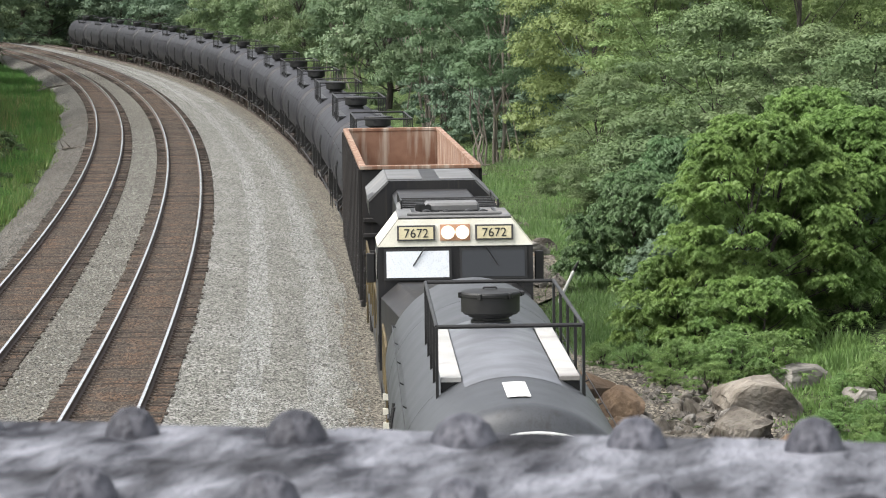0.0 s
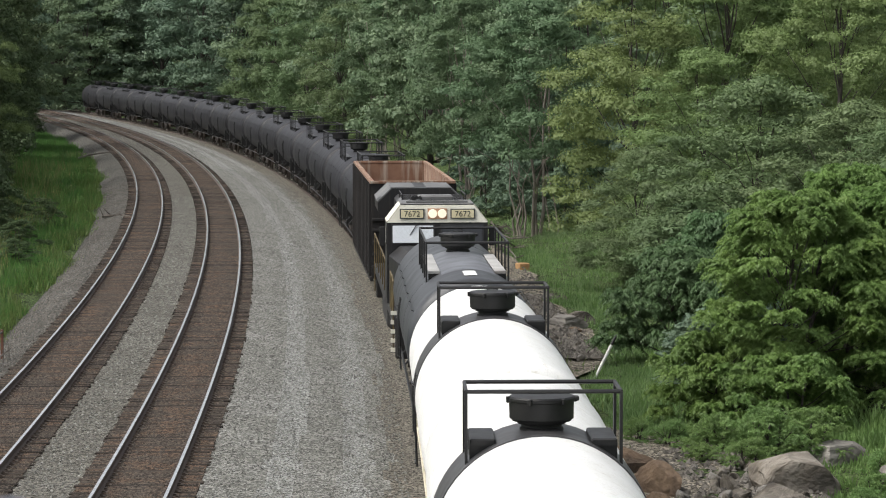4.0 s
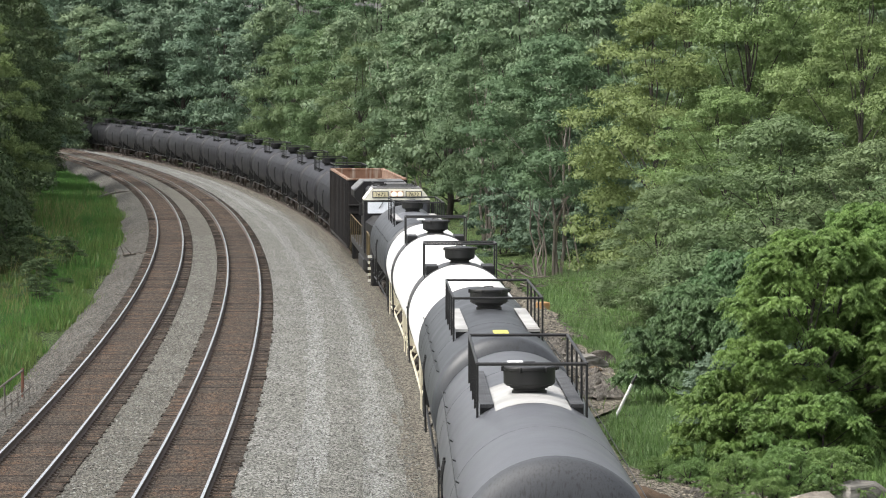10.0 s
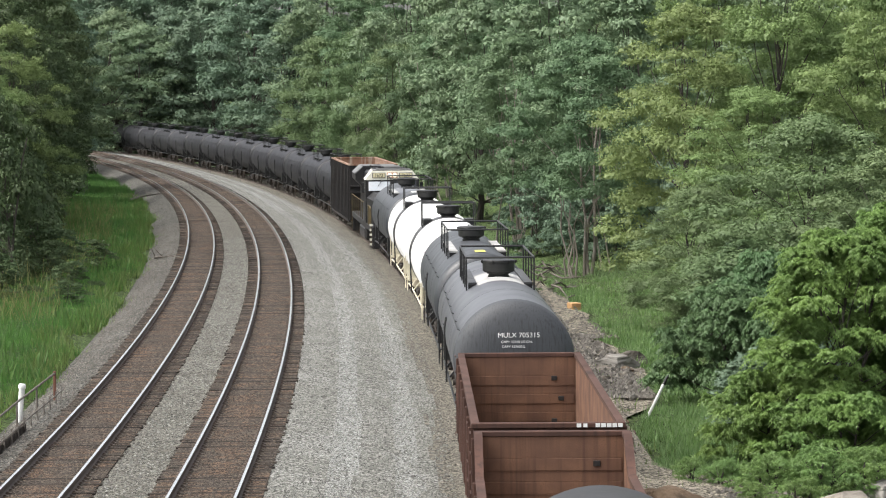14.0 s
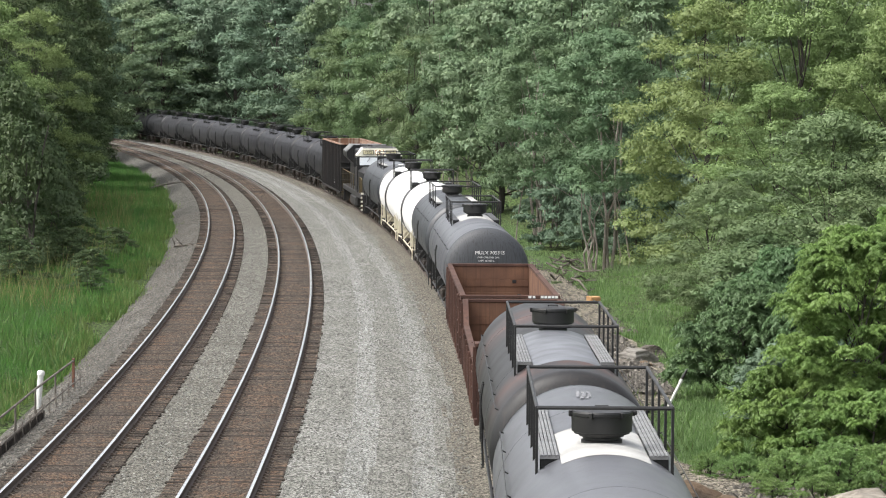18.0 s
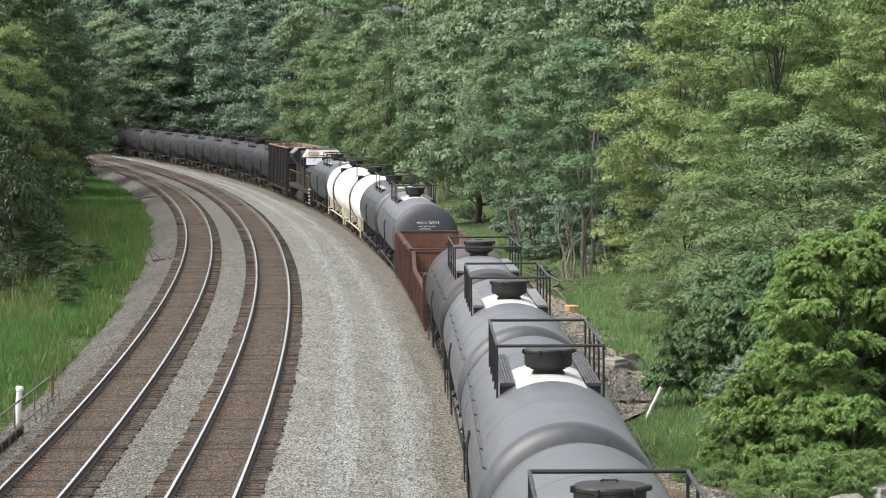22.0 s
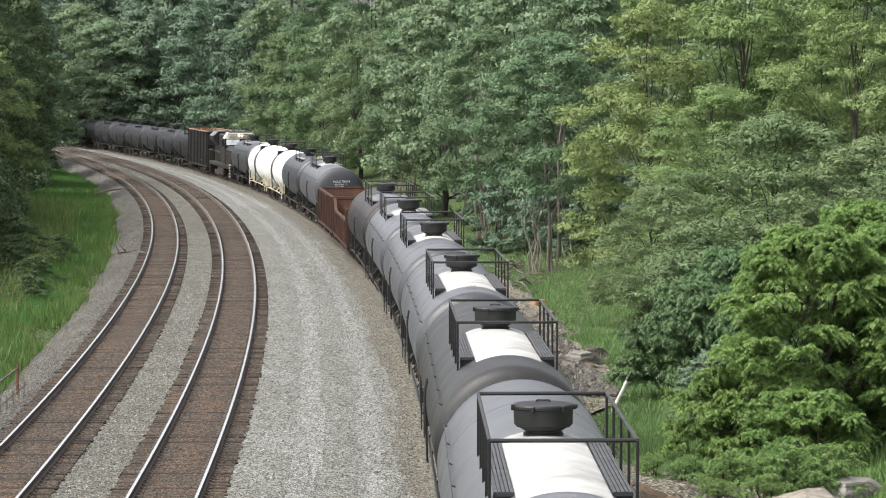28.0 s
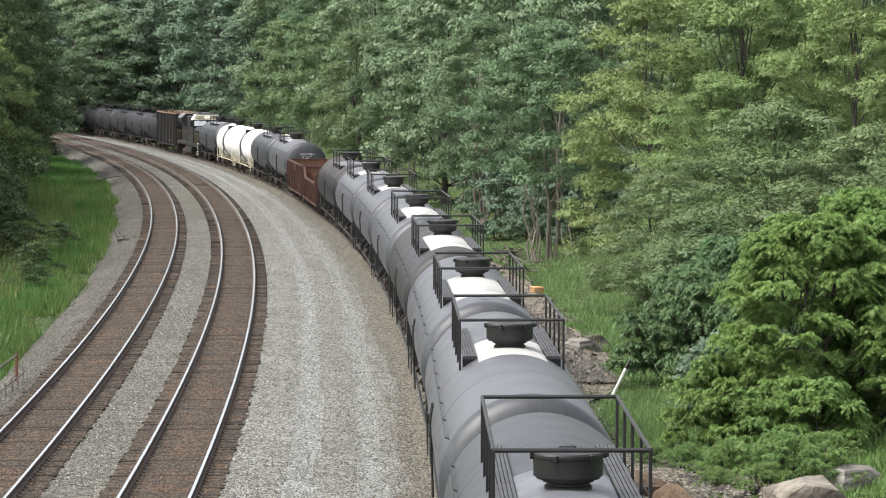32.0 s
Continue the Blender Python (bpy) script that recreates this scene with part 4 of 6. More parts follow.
def gondola(length, label, height=3.45, floor=1.1, dip=0.0, side_paint=RUST, inner=RUST, rim=RUST, half_w=1.53, marks=None, kind="dark", ribs=9, group_name="gondola_car", deep_floor=RUST_FLOOR, slots=True):
    car = thing(group_name, label, "freight car", "cars of the train")
    hl = length / 2 - 0.45
    # sides with a rim that may dip between raised ends
    n = 24
    for side in (-1, 1):
        sh = Shape()
        outer, inner_x = side * half_w, side * (half_w - 0.07)
        ys = [-hl + 2 * hl * i / n for i in range(n + 1)]
        zt = []
        for y in ys:
            d = min(max((hl - abs(y) - 0.7) / 1.1, 0), 1)
            zt.append(height - dip * (d * d * (3 - 2 * d)))
        pts = []
        for y, z in zip(ys, zt):
            pts += [(outer, y, 0.95), (outer, y, z), (inner_x, y, z), (inner_x, y, floor)]
        sh.add(pts, [(4 * i + a, 4 * i + a + 1, 4 * i + a + 5, 4 * i + a + 4) for i in range(n) for a in range(3)])
        part("side_wall", sh, side_paint, car)
        if inner is not side_paint:
            lin = Shape()
            pts = []
            for y, z in zip(ys, zt):
                pts += [(inner_x - side * 0.004, y, floor), (inner_x - side * 0.004, y, z)]
            lin.add(pts, [(2 * i, 2 * i + 1, 2 * i + 3, 2 * i + 2) for i in range(n)])
            part("side_lining", lin, inner, car)
        rm = Shape()
        pts = []
        for y, z in zip(ys, zt):
            xa, xb = side * (half_w + 0.05), side * (half_w - 0.11)
            pts += [(xa, y, z - 0.02), (xa, y, z + 0.07), (xb, y, z + 0.07), (xb, y, z - 0.02)]
        rm.add(pts, [(4 * i + a, 4 * i + (a + 1) % 4, 4 * (i + 1) + (a + 1) % 4, 4 * (i + 1) + a) for i in range(n) for a in range(4)] + [(0, 1, 2, 3), (4 * n, 4 * n + 3, 4 * n + 2, 4 * n + 1)])
        part("top_rim", rm, rim, car)
        for i in range(ribs):
            y = -hl + 0.25 + (2 * hl - 0.5) * i / (ribs - 1)
            j = min(int(round((y + hl) / (2 * hl) * n)), n)
            part("side_rib", Shape().box(*sorted((side * (half_w - 0.005), side * (half_w + 0.1))), y - 0.07, y + 0.07, 0.98, zt[j] - 0.03, c=0.015), side_paint, car)
        part("side_sill", Shape().box(*sorted((side * (half_w - 0.06), side * (half_w + 0.06))), -hl, hl, 0.82, 0.99, c=0.02), side_paint, car)
    for k in (-1, 1):
        sh = Shape().box(-half_w, half_w, *sorted((k * (hl - 0.07), k * hl)), 0.95, height, c=0.008)
        ew = part("end_wall", sh, side_paint, car)
        part("end_lining", Shape().box(-half_w + 0.08, half_w - 0.08, *sorted((k * (hl - 0.078), k * (hl - 0.072))), floor, height - 0.01), inner, car)
        part("end_rim", Shape().box(-half_w - 0.05, half_w + 0.05, *sorted((k * (hl - 0.1), k * (hl + 0.07))), height - 0.03, height + 0.075, c=0.015), rim, car)
        for z in (1.35, 1.8, 2.25, 2.7, 3.1):
            if z < height - 0.25:
                part("end_corrugation", Shape().box(-half_w + 0.1, half_w - 0.1, *sorted((k * (hl - 0.093), k * (hl - 0.07))), z - 0.13, z + 0.13, c=0.02), inner, ew)
                part("end_rib", Shape().box(-half_w + 0.02, half_w - 0.02, *sorted((k * (hl - 0.002), k * (hl + 0.09))), z - 0.06, z + 0.06, c=0.02), side_paint, ew)
        if slots:
            for x, z in ((0.86, height - 0.55), (1.03, height - 1.05), (0.86, height - 1.6)):
                part("lashing_slot", Shape().box(x - 0.07, x + 0.07, *sorted((k * (hl - 0.115), k * (hl - 0.07))), z - 0.055, z + 0.055, c=0.01), BLACK_STEEL, ew)
    part("floor", Shape().box(-half_w + 0.07, half_w - 0.07, -hl + 0.07, hl - 0.07, 0.9, floor, c=0.01), deep_floor, car)
    if slots:
        litter, lr = Shape(), random.Random(int(length * 10))
        for _ in range(160):
            s = lr.uniform(0.03, 0.12)
            litter.box(-s, s, -s * 0.4, s * 0.4, -0.02, s * 0.35, pose(lr.uniform(-1.3, 1.3), lr.uniform(-hl + 0.3, hl - 0.3), floor, lr.uniform(-15, 15), 0, lr.uniform(0, 360)))
        tagged(part("floor_litter", litter, ROCK, car, "scattered scrap and stones", smooth=0), kind="stuff")
    part("centre_sill", Shape().box(-0.35, 0.35, -hl - 0.1, hl + 0.1, 0.6, 0.9, c=0.03), side_paint, car)
    for side in (-1, 1):
        for k in (-1, 1):
            lad = Shape()
            for q in range(6):
                lad.pipe([(side * (half_w + 0.12), k * (hl - 0.15), 1.0 + q * 0.38), (side * (half_w + 0.12), k * (hl - 0.6), 1.0 + q * 0.38)], 0.014, 6)
            part("corner_ladder", lad, side_paint, car)
    coupler(car, length / 2)
    tc = length / 2 - 2.3
    add_trucks(car, (-tc, tc), kind)
    if marks:
        marks(car, half_w, hl, height)
    return car


def locomotive():
    """A six-axle road engine whose cab faces the camera (its cab end is -y)."""
    car = thing("locomotive", "dusty black and white diesel locomotive with a cream-white cab top", "locomotive", "cars of the train")
    L = 22.3
    h = L / 2
    deck = 1.62
    part("frame", Shape().box(-1.5, 1.5, -h + 0.7, h - 0.7, 1.25, deck, c=0.04), LOCO_BLACK, car)
    part("fuel_tank", Shape().box(-1.45, 1.45, -3.0, 2.6, 0.45, 1.25, c=0.15), LOCO_BLACK, car)
    # long hood with its radiator wings at the far end
    part("engine_hood", Shape().box(-0.95, 0.95, -h + 7.0, h - 5.2, deck, 4.35, c=0.12), LOCO_BLACK, car)
    rad = Shape()
    pts = []
    for y in (h - 5.4, h - 1.2):
        pts += [(-0.98, y, deck), (-0.98, y, 3.2), (-1.5, y, 3.75), (-1.52, y, 4.12), (-1.05, y, 4.56), (1.05, y, 4.56), (1.52, y, 4.12), (1.5, y, 3.75), (0.98, y, 3.2), (0.98, y, deck)]
    rad.add(pts, [(i, (i + 1) % 10, (i + 1) % 10 + 10, i + 10) for i in range(10)] + [tuple(range(10)), tuple(range(19, 9, -1))])
    part("radiator_housing", rad, LOCO_BLACK, car)
    for x in (-0.62, 0.62):
        part("radiator_panel", Shape().box(x - 0.42, x + 0.42, h - 5.0, h - 1.6, 4.555, 4.58, c=0.01), LOCO_GREY, car)
    for side in (-1, 1):
        ed = Shape().add([(side * 1.53, h - 5.42, 4.1), (side * 1.06, h - 5.42, 4.57), (side * 1.06, h - 1.3, 4.58), (side * 1.53, h - 1.3, 4.13), (side * 1.5, h - 5.42, 4.06), (side * 1.03, h - 5.42, 4.53), (side * 1.03, h - 1.3, 4.53), (side * 1.5, h - 1.3, 4.06)],
                         [(0, 1, 2, 3), (4, 7, 6, 5), (0, 4, 5, 1), (1, 5, 6, 2), (2, 6, 7, 3), (3, 7, 4, 0)])
        part("radiator_edge", ed, LOCO_GREY, car, "dusty pale sloping edge")
    part("radiator_fan", Shape().lathe([(4.7, 0.5), (4.78, 0.48), (4.78, 0.1)], axis="z", at=(0, h - 5.9, -0.5), seg=24), BLACK_STEEL, car)
    part("exhaust_stack", Shape().box(-0.4, 0.4, -0.6, 0.6, 4.2, 4.55, c=0.06), LOCO_BLACK, car)
    part("inverter_cabinet", Shape().box(-1.35, -0.96, -h + 7.1, -h + 10.6, deck, 3.9, c=0.06), LOCO_BLACK, car)
    part("blower_cabinet", Shape().box(0.96, 1.35, -h + 7.1, -h + 9.9, deck, 3.4, c=0.06), LOCO_BLACK, car)
    for k in range(7):
        y = -h + 10.8 + k * 0.75
        for side in (-1, 1):
            part("hood_door", Shape().box(*sorted((side * 0.94, side * 0.975)), y, y + 0.68, deck + 0.15, 3.6, c=0.01), LOCO_BLACK, car)
    # dynamic brake deck behind the cab
    part("brake_hatch", Shape().box(-1.05, 1.05, -h + 7.2, -h + 10.0, 4.35, 4.62, c=0.08), LOCO_GREY, car)
    for x in (-0.7, 0.7):
        part("hatch_rib", Shape().box(x - 0.18, x + 0.18, -h + 7.4, -h + 9.8, 4.615, 4.66, c=0.015), LOCO_GREY, car)
    for q in range(6):
        part("hatch_bar", Shape().box(-1.0, 1.0, -h + 7.45 + q * 0.45, -h + 7.53 + q * 0.45, 4.662, 4.7, c=0.01), BLACK_STEEL, car, "dark bar across the roof hatch")
    for x in (-1.0, 1.0):
        part("roof_grab", Shape().pipe([(x, -h + 7.3, 4.6), (x, -h + 7.3, 4.82), (x, -h + 9.9, 4.82), (x, -h + 9.9, 4.6)], 0.02, 6), BLACK_STEEL, car)
    for x in (-0.8, -0.25, 0.3, 0.85):
        part("cab_roof_rib", Shape().box(x - 0.03, x + 0.03, -h + 5.3, -h + 6.9, 4.678, 4.71, c=0.008), BLACK_STEEL, car)
    # cab: tapered top, roof, two windscreens, number boards
    y0, y1 = -h + 4.9, -h + 7.0
    cab = Shape()
    prof = [(-1.55, deck), (-1.55, 4.08), (-1.13, 4.62), (1.13, 4.62), (1.55, 4.08), (1.55, deck)]
    n = len(prof)
    pts = []
    for y, lean in ((y0, 1.0), (y1, 0.0)):
        for x, z in prof:
            pts.append((x, y + lean * (max(z - 3.0, 0) * 0.16), z))
    cab.add(pts, [(i, (i + 1) % n, (i + 1) % n + n, i + n) for i in range(n)] + [tuple(range(n))[::-1], tuple(range(n, 2 * n))])
    part("cab", cab, LOCO_BLACK, car)
    fy = lambda z: y0 + max(z - 3.0, 0) * 0.16  # noqa: E731

    def front(x0, x1, z0, z1, t=0.02, off=0.0, sh=None, x0t=None, x1t=None):
        sh = sh or Shape()
        x0t, x1t = (x0 if x0t is None else x0t), (x1 if x1t is None else x1t)
        pts = [(x0, fy(z0) - off, z0), (x1, fy(z0) - off, z0), (x1t, fy(z1) - off, z1), (x0t, fy(z1) - off, z1), (x0, fy(z0) - off - t, z0), (x1, fy(z0) - off - t, z0), (x1t, fy(z1) - off - t, z1), (x0t, fy(z1) - off - t, z1)]
        return sh.add(pts, [(0, 1, 2, 3), (4, 7, 6, 5), (0, 4, 5, 1), (1, 5, 6, 2), (2, 6, 7, 3), (3, 7, 4, 0)])

    part("cab_brow", front(-1.55, 1.55, 4.08, 4.615, x0t=-1.135, x1t=1.135), LOCO_WHITE, car, "cream-white front above the windscreens")
    part("cab_roof", Shape().box(-1.14, 1.14, y0 + 0.27, y1, 4.615, 4.68, c=0.03), LOCO_GREY, car)
    for side in (-1, 1):
        sl = Shape()
        a, b = (side * 1.555, 4.09), (side * 1.135, 4.63)
        sl.add([(a[0], fy(4.08), a[1]), (b[0], fy(4.62), b[1]), (b[0], y1, b[1]), (a[0], y1, a[1]), (a[0], fy(4.08), a[1] + 0.02), (b[0], fy(4.62), b[1] + 0.02), (b[0], y1, b[1] + 0.02), (a[0], y1, a[1] + 0.02)],
               [(0, 1, 2, 3), (4, 7, 6, 5), (0, 4, 5, 1), (1, 5, 6, 2), (2, 6, 7, 3), (3, 7, 4, 0)])
        part("roof_slope", sl, LOCO_WHITE, car)
        x0, x1 = sorted((side * 0.13, side * 1.38))
        fr = front(x0 - 0.05, x1 + 0.05, 3.42, 4.04, 0.025, 0.0)
        win = part("windscreen_frame", fr, BLACK_STEEL, car, "black windscreen surround")
        # left pane coloured pale for reflected sky, right pane plain dark glass
        part("pane", front(x0, x1, 3.47, 3.99, 0.012, 0.026), SKY_PANE if side < 0 else GLASS, win, "windscreen coloured pale as a sky reflection" if side < 0 else "dark windscreen")
        wip = Shape().pipe([(side * 0.6, fy(4.04) - 0.06, 4.08), (side * 0.85, fy(3.7) - 0.05, 3.7)], 0.013, 6)
        part("wiper", wip, BLACK_STEEL, win)
        nb = part("number_board", front(side * 0.78 - 0.38, side * 0.78 + 0.38, 4.2, 4.5, 0.05, 0.02), BLACK_BAND, car, "framed number board")
        part("board_face", front(side * 0.78 - 0.34, side * 0.78 + 0.34, 4.23, 4.47, 0.01, 0.071), CREAM_BOARD, nb)
        tilt = 90 - math.degrees(math.atan(0.16))
        text_part("number", "7672", 0.25, BLACK_STEEL, nb, pose(side * 0.78, fy(4.27) - 0.086, 4.265, tilt, 0, 0))
        part("headlight", Shape().lathe([(0.0, 0.13), (0.06, 0.14), (0.07, 0.11), (0.04, 0.02)], axis="y", at=(side * 0.145, fy(4.35) - 0.1, 4.35), seg=20), LAMP_GLASS, car, "round twin headlight")
        part("mirror", Shape().box(*sorted((side * 1.6, side * 1.78)), y0 + 0.35, y0 + 0.4, 3.35, 3.95, c=0.02), BLACK_STEEL, car)
        part("side_window", Shape().box(*sorted((side * 1.545, side * 1.565)), y0 + 0.5, y0 + 1.7, 3.4, 3.95, c=0.02), GLASS, car)
        part("cab_side_panel", Shape().box(*sorted((side * 1.55, side * 1.562)), y0 + 0.3, y1 - 0.1, 1.75, 2.3), LOCO_BLACK, car)
        for q in range(5):
            part("step_stripe", Shape().box(*sorted((side * 1.4, side * 1.58)), -h + 0.72, -h + 0.78, 0.55 + q * 0.27, 0.67 + q * 0.27), LOCO_WHITE, car, "white-edged step")
        hr = Shape().pipe([(side * 1.5, -h + 0.75, 0.6), (side * 1.5, -h + 0.75, 2.6), (side * 1.5, -h + 1.5, 2.7), (side * 1.5, -h + 3.6, 2.7)], 0.025, 6)
        for q in range(4):
            hr.rod((side * 1.5, -h + 1.5 + q * 0.7, deck), (side * 1.5, -h + 1.5 + q * 0.7, 2.7), 0.02, 6)
        hr.pipe([(side * 1.5, y1 + 0.2, deck), (side * 1.5, y1 + 0.2, 2.7), (side * 1.5, h - 0.8, 2.7), (side * 1.5, h - 0.8, 0.6)], 0.025, 6)
        for q in range(7):
            y = y1 + 0.2 + (h - 1.0 - y1) * q / 6
            hr.rod((side * 1.5, y, deck), (side * 1.5, y, 2.7), 0.02, 6)
        part("handrail", hr, YELLOW, car, "yellow side handrail")
    part("headlight_plate", front(-0.3, 0.3, 4.19, 4.51, 0.03, 0.02), LAMP_PLATE, car)
    # low nose
    ns = Shape()
    pts = []
    for y, z, w in ((-h + 1.5, 2.95, 0.95), (-h + 1.9, 3.2, 1.1), (y0 + 0.02, 3.38, 1.5)):
        pts += [(-w, y, deck), (-w, y, z - 0.3), (-w + 0.35, y, z), (w - 0.35, y, z), (w, y, z - 0.3), (w, y, deck)]
    ns.add(pts, [(6 * j + i, 6 * j + i + 1, 6 * j + i + 7, 6 * j + i + 6) for j in range(2) for i in range(5)] + [tuple(range(6))[::-1], tuple(range(12, 18))])
    part("nose", ns, LOCO_BLACK, car)
    part("nose_door", Shape().box(-0.32, 0.32, -h + 1.46, -h + 1.51, deck + 0.1, 2.8, c=0.02), LOCO_GREY, car)
    part("pilot", Shape().box(-1.45, 1.45, -h + 0.62, -h + 0.78, 0.35, 1.6, c=0.05), LOCO_BLACK, car)
    part("pilot", Shape().box(-1.45, 1.45, h - 0.78, h - 0.62, 0.35, 1.6, c=0.05), LOCO_BLACK, car)
    # things on the roof
    for x, y in ((-0.55, y0 + 0.7), (-0.15, y0 + 0.65), (0.3, y0 + 0.7), (0.6, y0 + 0.6)):
        part("antenna", Shape().lathe([(4.67, 0.09), (4.75, 0.08), (4.78, 0.02)], axis="z", at=(x, y, 0), seg=14), BLACK_STEEL, car)
    horn = Shape()
    for x in (-0.7, -0.6, -0.5):
        horn.rod((x, y0 + 1.1, 4.78), (x, y0 + 1.6, 4.78), 0.07, 10, 0.025)
    horn.box(-0.74, -0.46, y0 + 1.5, y0 + 1.65, 4.67, 4.82)
    part("horn", horn, BLACK_STEEL, car)
    part("air_unit", Shape().box(-0.55, 0.55, y0 + 1.2, y0 + 2.0, 4.67, 4.86, c=0.05), LOCO_GREY, car)
    part("roof_bar", Shape().box(-0.95, 0.95, y0 + 0.38, y0 + 0.5, 4.675, 4.74, c=0.02), LOCO_GREY, car)
    coupler(car, h)
    add_trucks(car, (-h + 4.3, h - 4.3), "six", (-1.85, 0.0, 1.85))
    return car


# ---- the make-up of the train: middle of each car along the line at the start ----
CARS = []


def build_train():
    black_label = "long black steel tank car with a railed walkway"
    far = tank_car("black", 16.9, 1.5, BLACK_TANK, "black steel tank car, sooty and plain, coupled in a long row", walks=WALK_DARK, rails=(-4.6, 0.5), rail_w=0.95, walk_gap=0.6)
    CARS.append((far, 104.0))
    for k in range(1, 17):
        CARS.append((copy_thing(far, Matrix()), 104.0 + 16.95 * k))

    def hopper_marks(car, w, hl, height):
        sh = Shape()
        for y0, y1, z0, z1 in ((-3.2, -2.7, 1.35, 1.5), (-3.1, -2.95, 1.5, 1.75), (-2.85, -2.7, 1.5, 1.7)):
            sh.box(-w - 0.012, -w - 0.006, y0, y1, z0, z1)
        part("white_mark", sh, WHITE_MARK, car)
    CARS.append((gondola(19.6, "tall sooty coal gondola, rust-stained and empty inside", height=4.45, floor=1.3, side_paint=COAL_SIDE, inner=PALE_RUST, rim=PALE_RUST, marks=hopper_marks, slots=False, deep_floor=RUST_FLOOR, ribs=13), 85.6))
    CARS.append((locomotive(), 64.3))
    CARS.append((tank_car("dark", 17.6, 1.57, DARK_PAINT_AND_SHADE, "dark grey tank car with pale walkway planks", patch=PATCH_GREY, walks=PATCH_WHITE, mark=mark_block(WHITE_MARK, -5.9, 0.3, 1.35), dome=1.0, rails=(-5.6, 0.2)), 44.2))
    white = tank_car("white", 17.3, 1.57, WHITE_TANK, "white pressure tank car with black bands and cream underframe", walks=BLACK_STEEL, bands=((-0.55, 1.0, BLACK_BAND), ), rails=(-0.6, 0.6), rail_w=1.08, under=CREAM, dome=0.3)
    CARS.append((white, 26.7))
    CARS.append((copy_thing(white, Matrix()), 9.25))
    CARS.append((tank_car("dark", 17.6, 1.57, DARK_PAINT_AND_SHADE, "dark grey tank car with pale walkway planks and a yellow placard", walks=PATCH_WHITE, mark=mark_block(YELLOW_MARK, -6.5, 0.33, 1.1), rails=(-4.9, 1.2)), -8.4))
    CARS.append((tank_car("grey", 19.3, 1.55, GREY_TANK, "grey tank car with white lettering on its dark end", patch=PATCH_WHITE, head_shade=HEAD_SHADE, mark=mark_mulx, dome=0.5, rails=(-1.1, 4.8), rail_w=0.95), -27.75))

    def gon_marks(car, w, hl, height):
        sh = Shape()
        for y0, y1, z0, z1 in ((-1.0, -0.5, 1.9, 2.5), (-0.8, -0.3, 2.4, 2.8)):
            sh.box(-w - 0.012, -w - 0.006, y0, y1, z0, z1)
        part("white_mark", sh, WHITE_MARK, car)
        lab = Shape()
        for k, x in enumerate((0.55, 0.68, 0.92, 1.03, 1.14, 1.25, 1.36)):
            lab.box(x, x + (0.09 if k != 1 else 0.08), -hl - 0.078, -hl - 0.071, height - 0.015, height + 0.06)
        part("end_lettering", lab, WHITE_MARK, car, "row of white marks on the end rim")
    CARS.append((gondola(15.9, "long rust-brown steel gondola, empty, with worn sides", height=2.86, side_paint=RUST, inner=INNER_RUST, marks=gon_marks, half_w=1.46), -46.1))
    CARS.append((gondola(15.6, "rust-brown gondola with raised ends and dipped sides", height=2.82, dip=0.62, inner=INNER_RUST, half_w=1.45), -61.9))
    grey_label = "long grey-black tank car with a whitened top"
    near, beyond = (-5.7, 0.3), (-0.9, 5.2)
    for s, paint, patch, walks, label, mark, dome, rails in (
        (-79.2, STAINED, PATCH_GREY, WALK_GREY, "black steel tank car with rusty stains and a railed walkway", mark_block(WHITE_MARK, 3.2, 0.36, 0.8), 0.4, (-6.3, -0.1)),
        (-98.6, GREY_TANK, PATCH_WHITE, WALK_GREY, grey_label, mark_top(y=7.1), 0.3, beyond), (-117.9, GREY_TANK, PATCH_WHITE, WALK_DARK, grey_label, None, -0.1, beyond),
        (-137.3, GREY_TANK, PATCH_WHITE, WALK_DARK, grey_label, mark_top(y=-6.2), 0.1, near), (-156.7, DARK_TANK, PATCH_WHITE, WALK_DARK, "long worn black tank car with a whitened top", mark_block(WHITE_MARK, 3.0, 0.34, 0.8), 0.0, near),
        (-176.1, GREY_TANK, PATCH_WHITE, WALK_DARK, grey_label, mark_top(y=-6.8), 0.0, near), (-195.5, GREY_TANK, PATCH_WHITE, WALK_DARK, grey_label, mark_top(y=6.8), 0.0, beyond),
        (-214.8, DARK_PAINT_AND_SHADE, PATCH_GREY, WALK_DARK, black_label, None, 0.0, beyond), (-234.1, DARK_PAINT_AND_SHADE, PATCH_GREY, WALK_DARK, black_label, None, 0.0, beyond),
    ):
        car = tank_car("black", 19.0, 1.55, paint, label, patch=patch, walks=walks, head_shade=DARK_PAINT_AND_SHADE if paint is GREY_TANK else None, mark=mark, dome=dome, rails=rails)
        CARS.append((car, s))


def motions():
    for car, s0 in CARS:
        rows = []
        for t in range(0, 33):
            s = s0 + SPEED * t
            p = on_line(s, train_lat(s), TRAIN_DROP)
            rows.append((float(t), pose(p.x, p.y, p.z, 0, 0, math.degrees(heading(s)))))
        walk(car, rows)
        if s0 < 100:
            # the wheels that pass near the bridge turn
            for ax in [c for c in car.children if c.name.startswith("axle")]:
                y = ax.matrix_basis.translation.y
                walk(ax, [(k / 16.0, pose(0, y, 0.457) @ pose(0, 0, 0, -math.degrees(SPEED * k / 16.0 / 0.457), 0, 0) @ pose(0, 0, -0.457)) for k in range(513)])

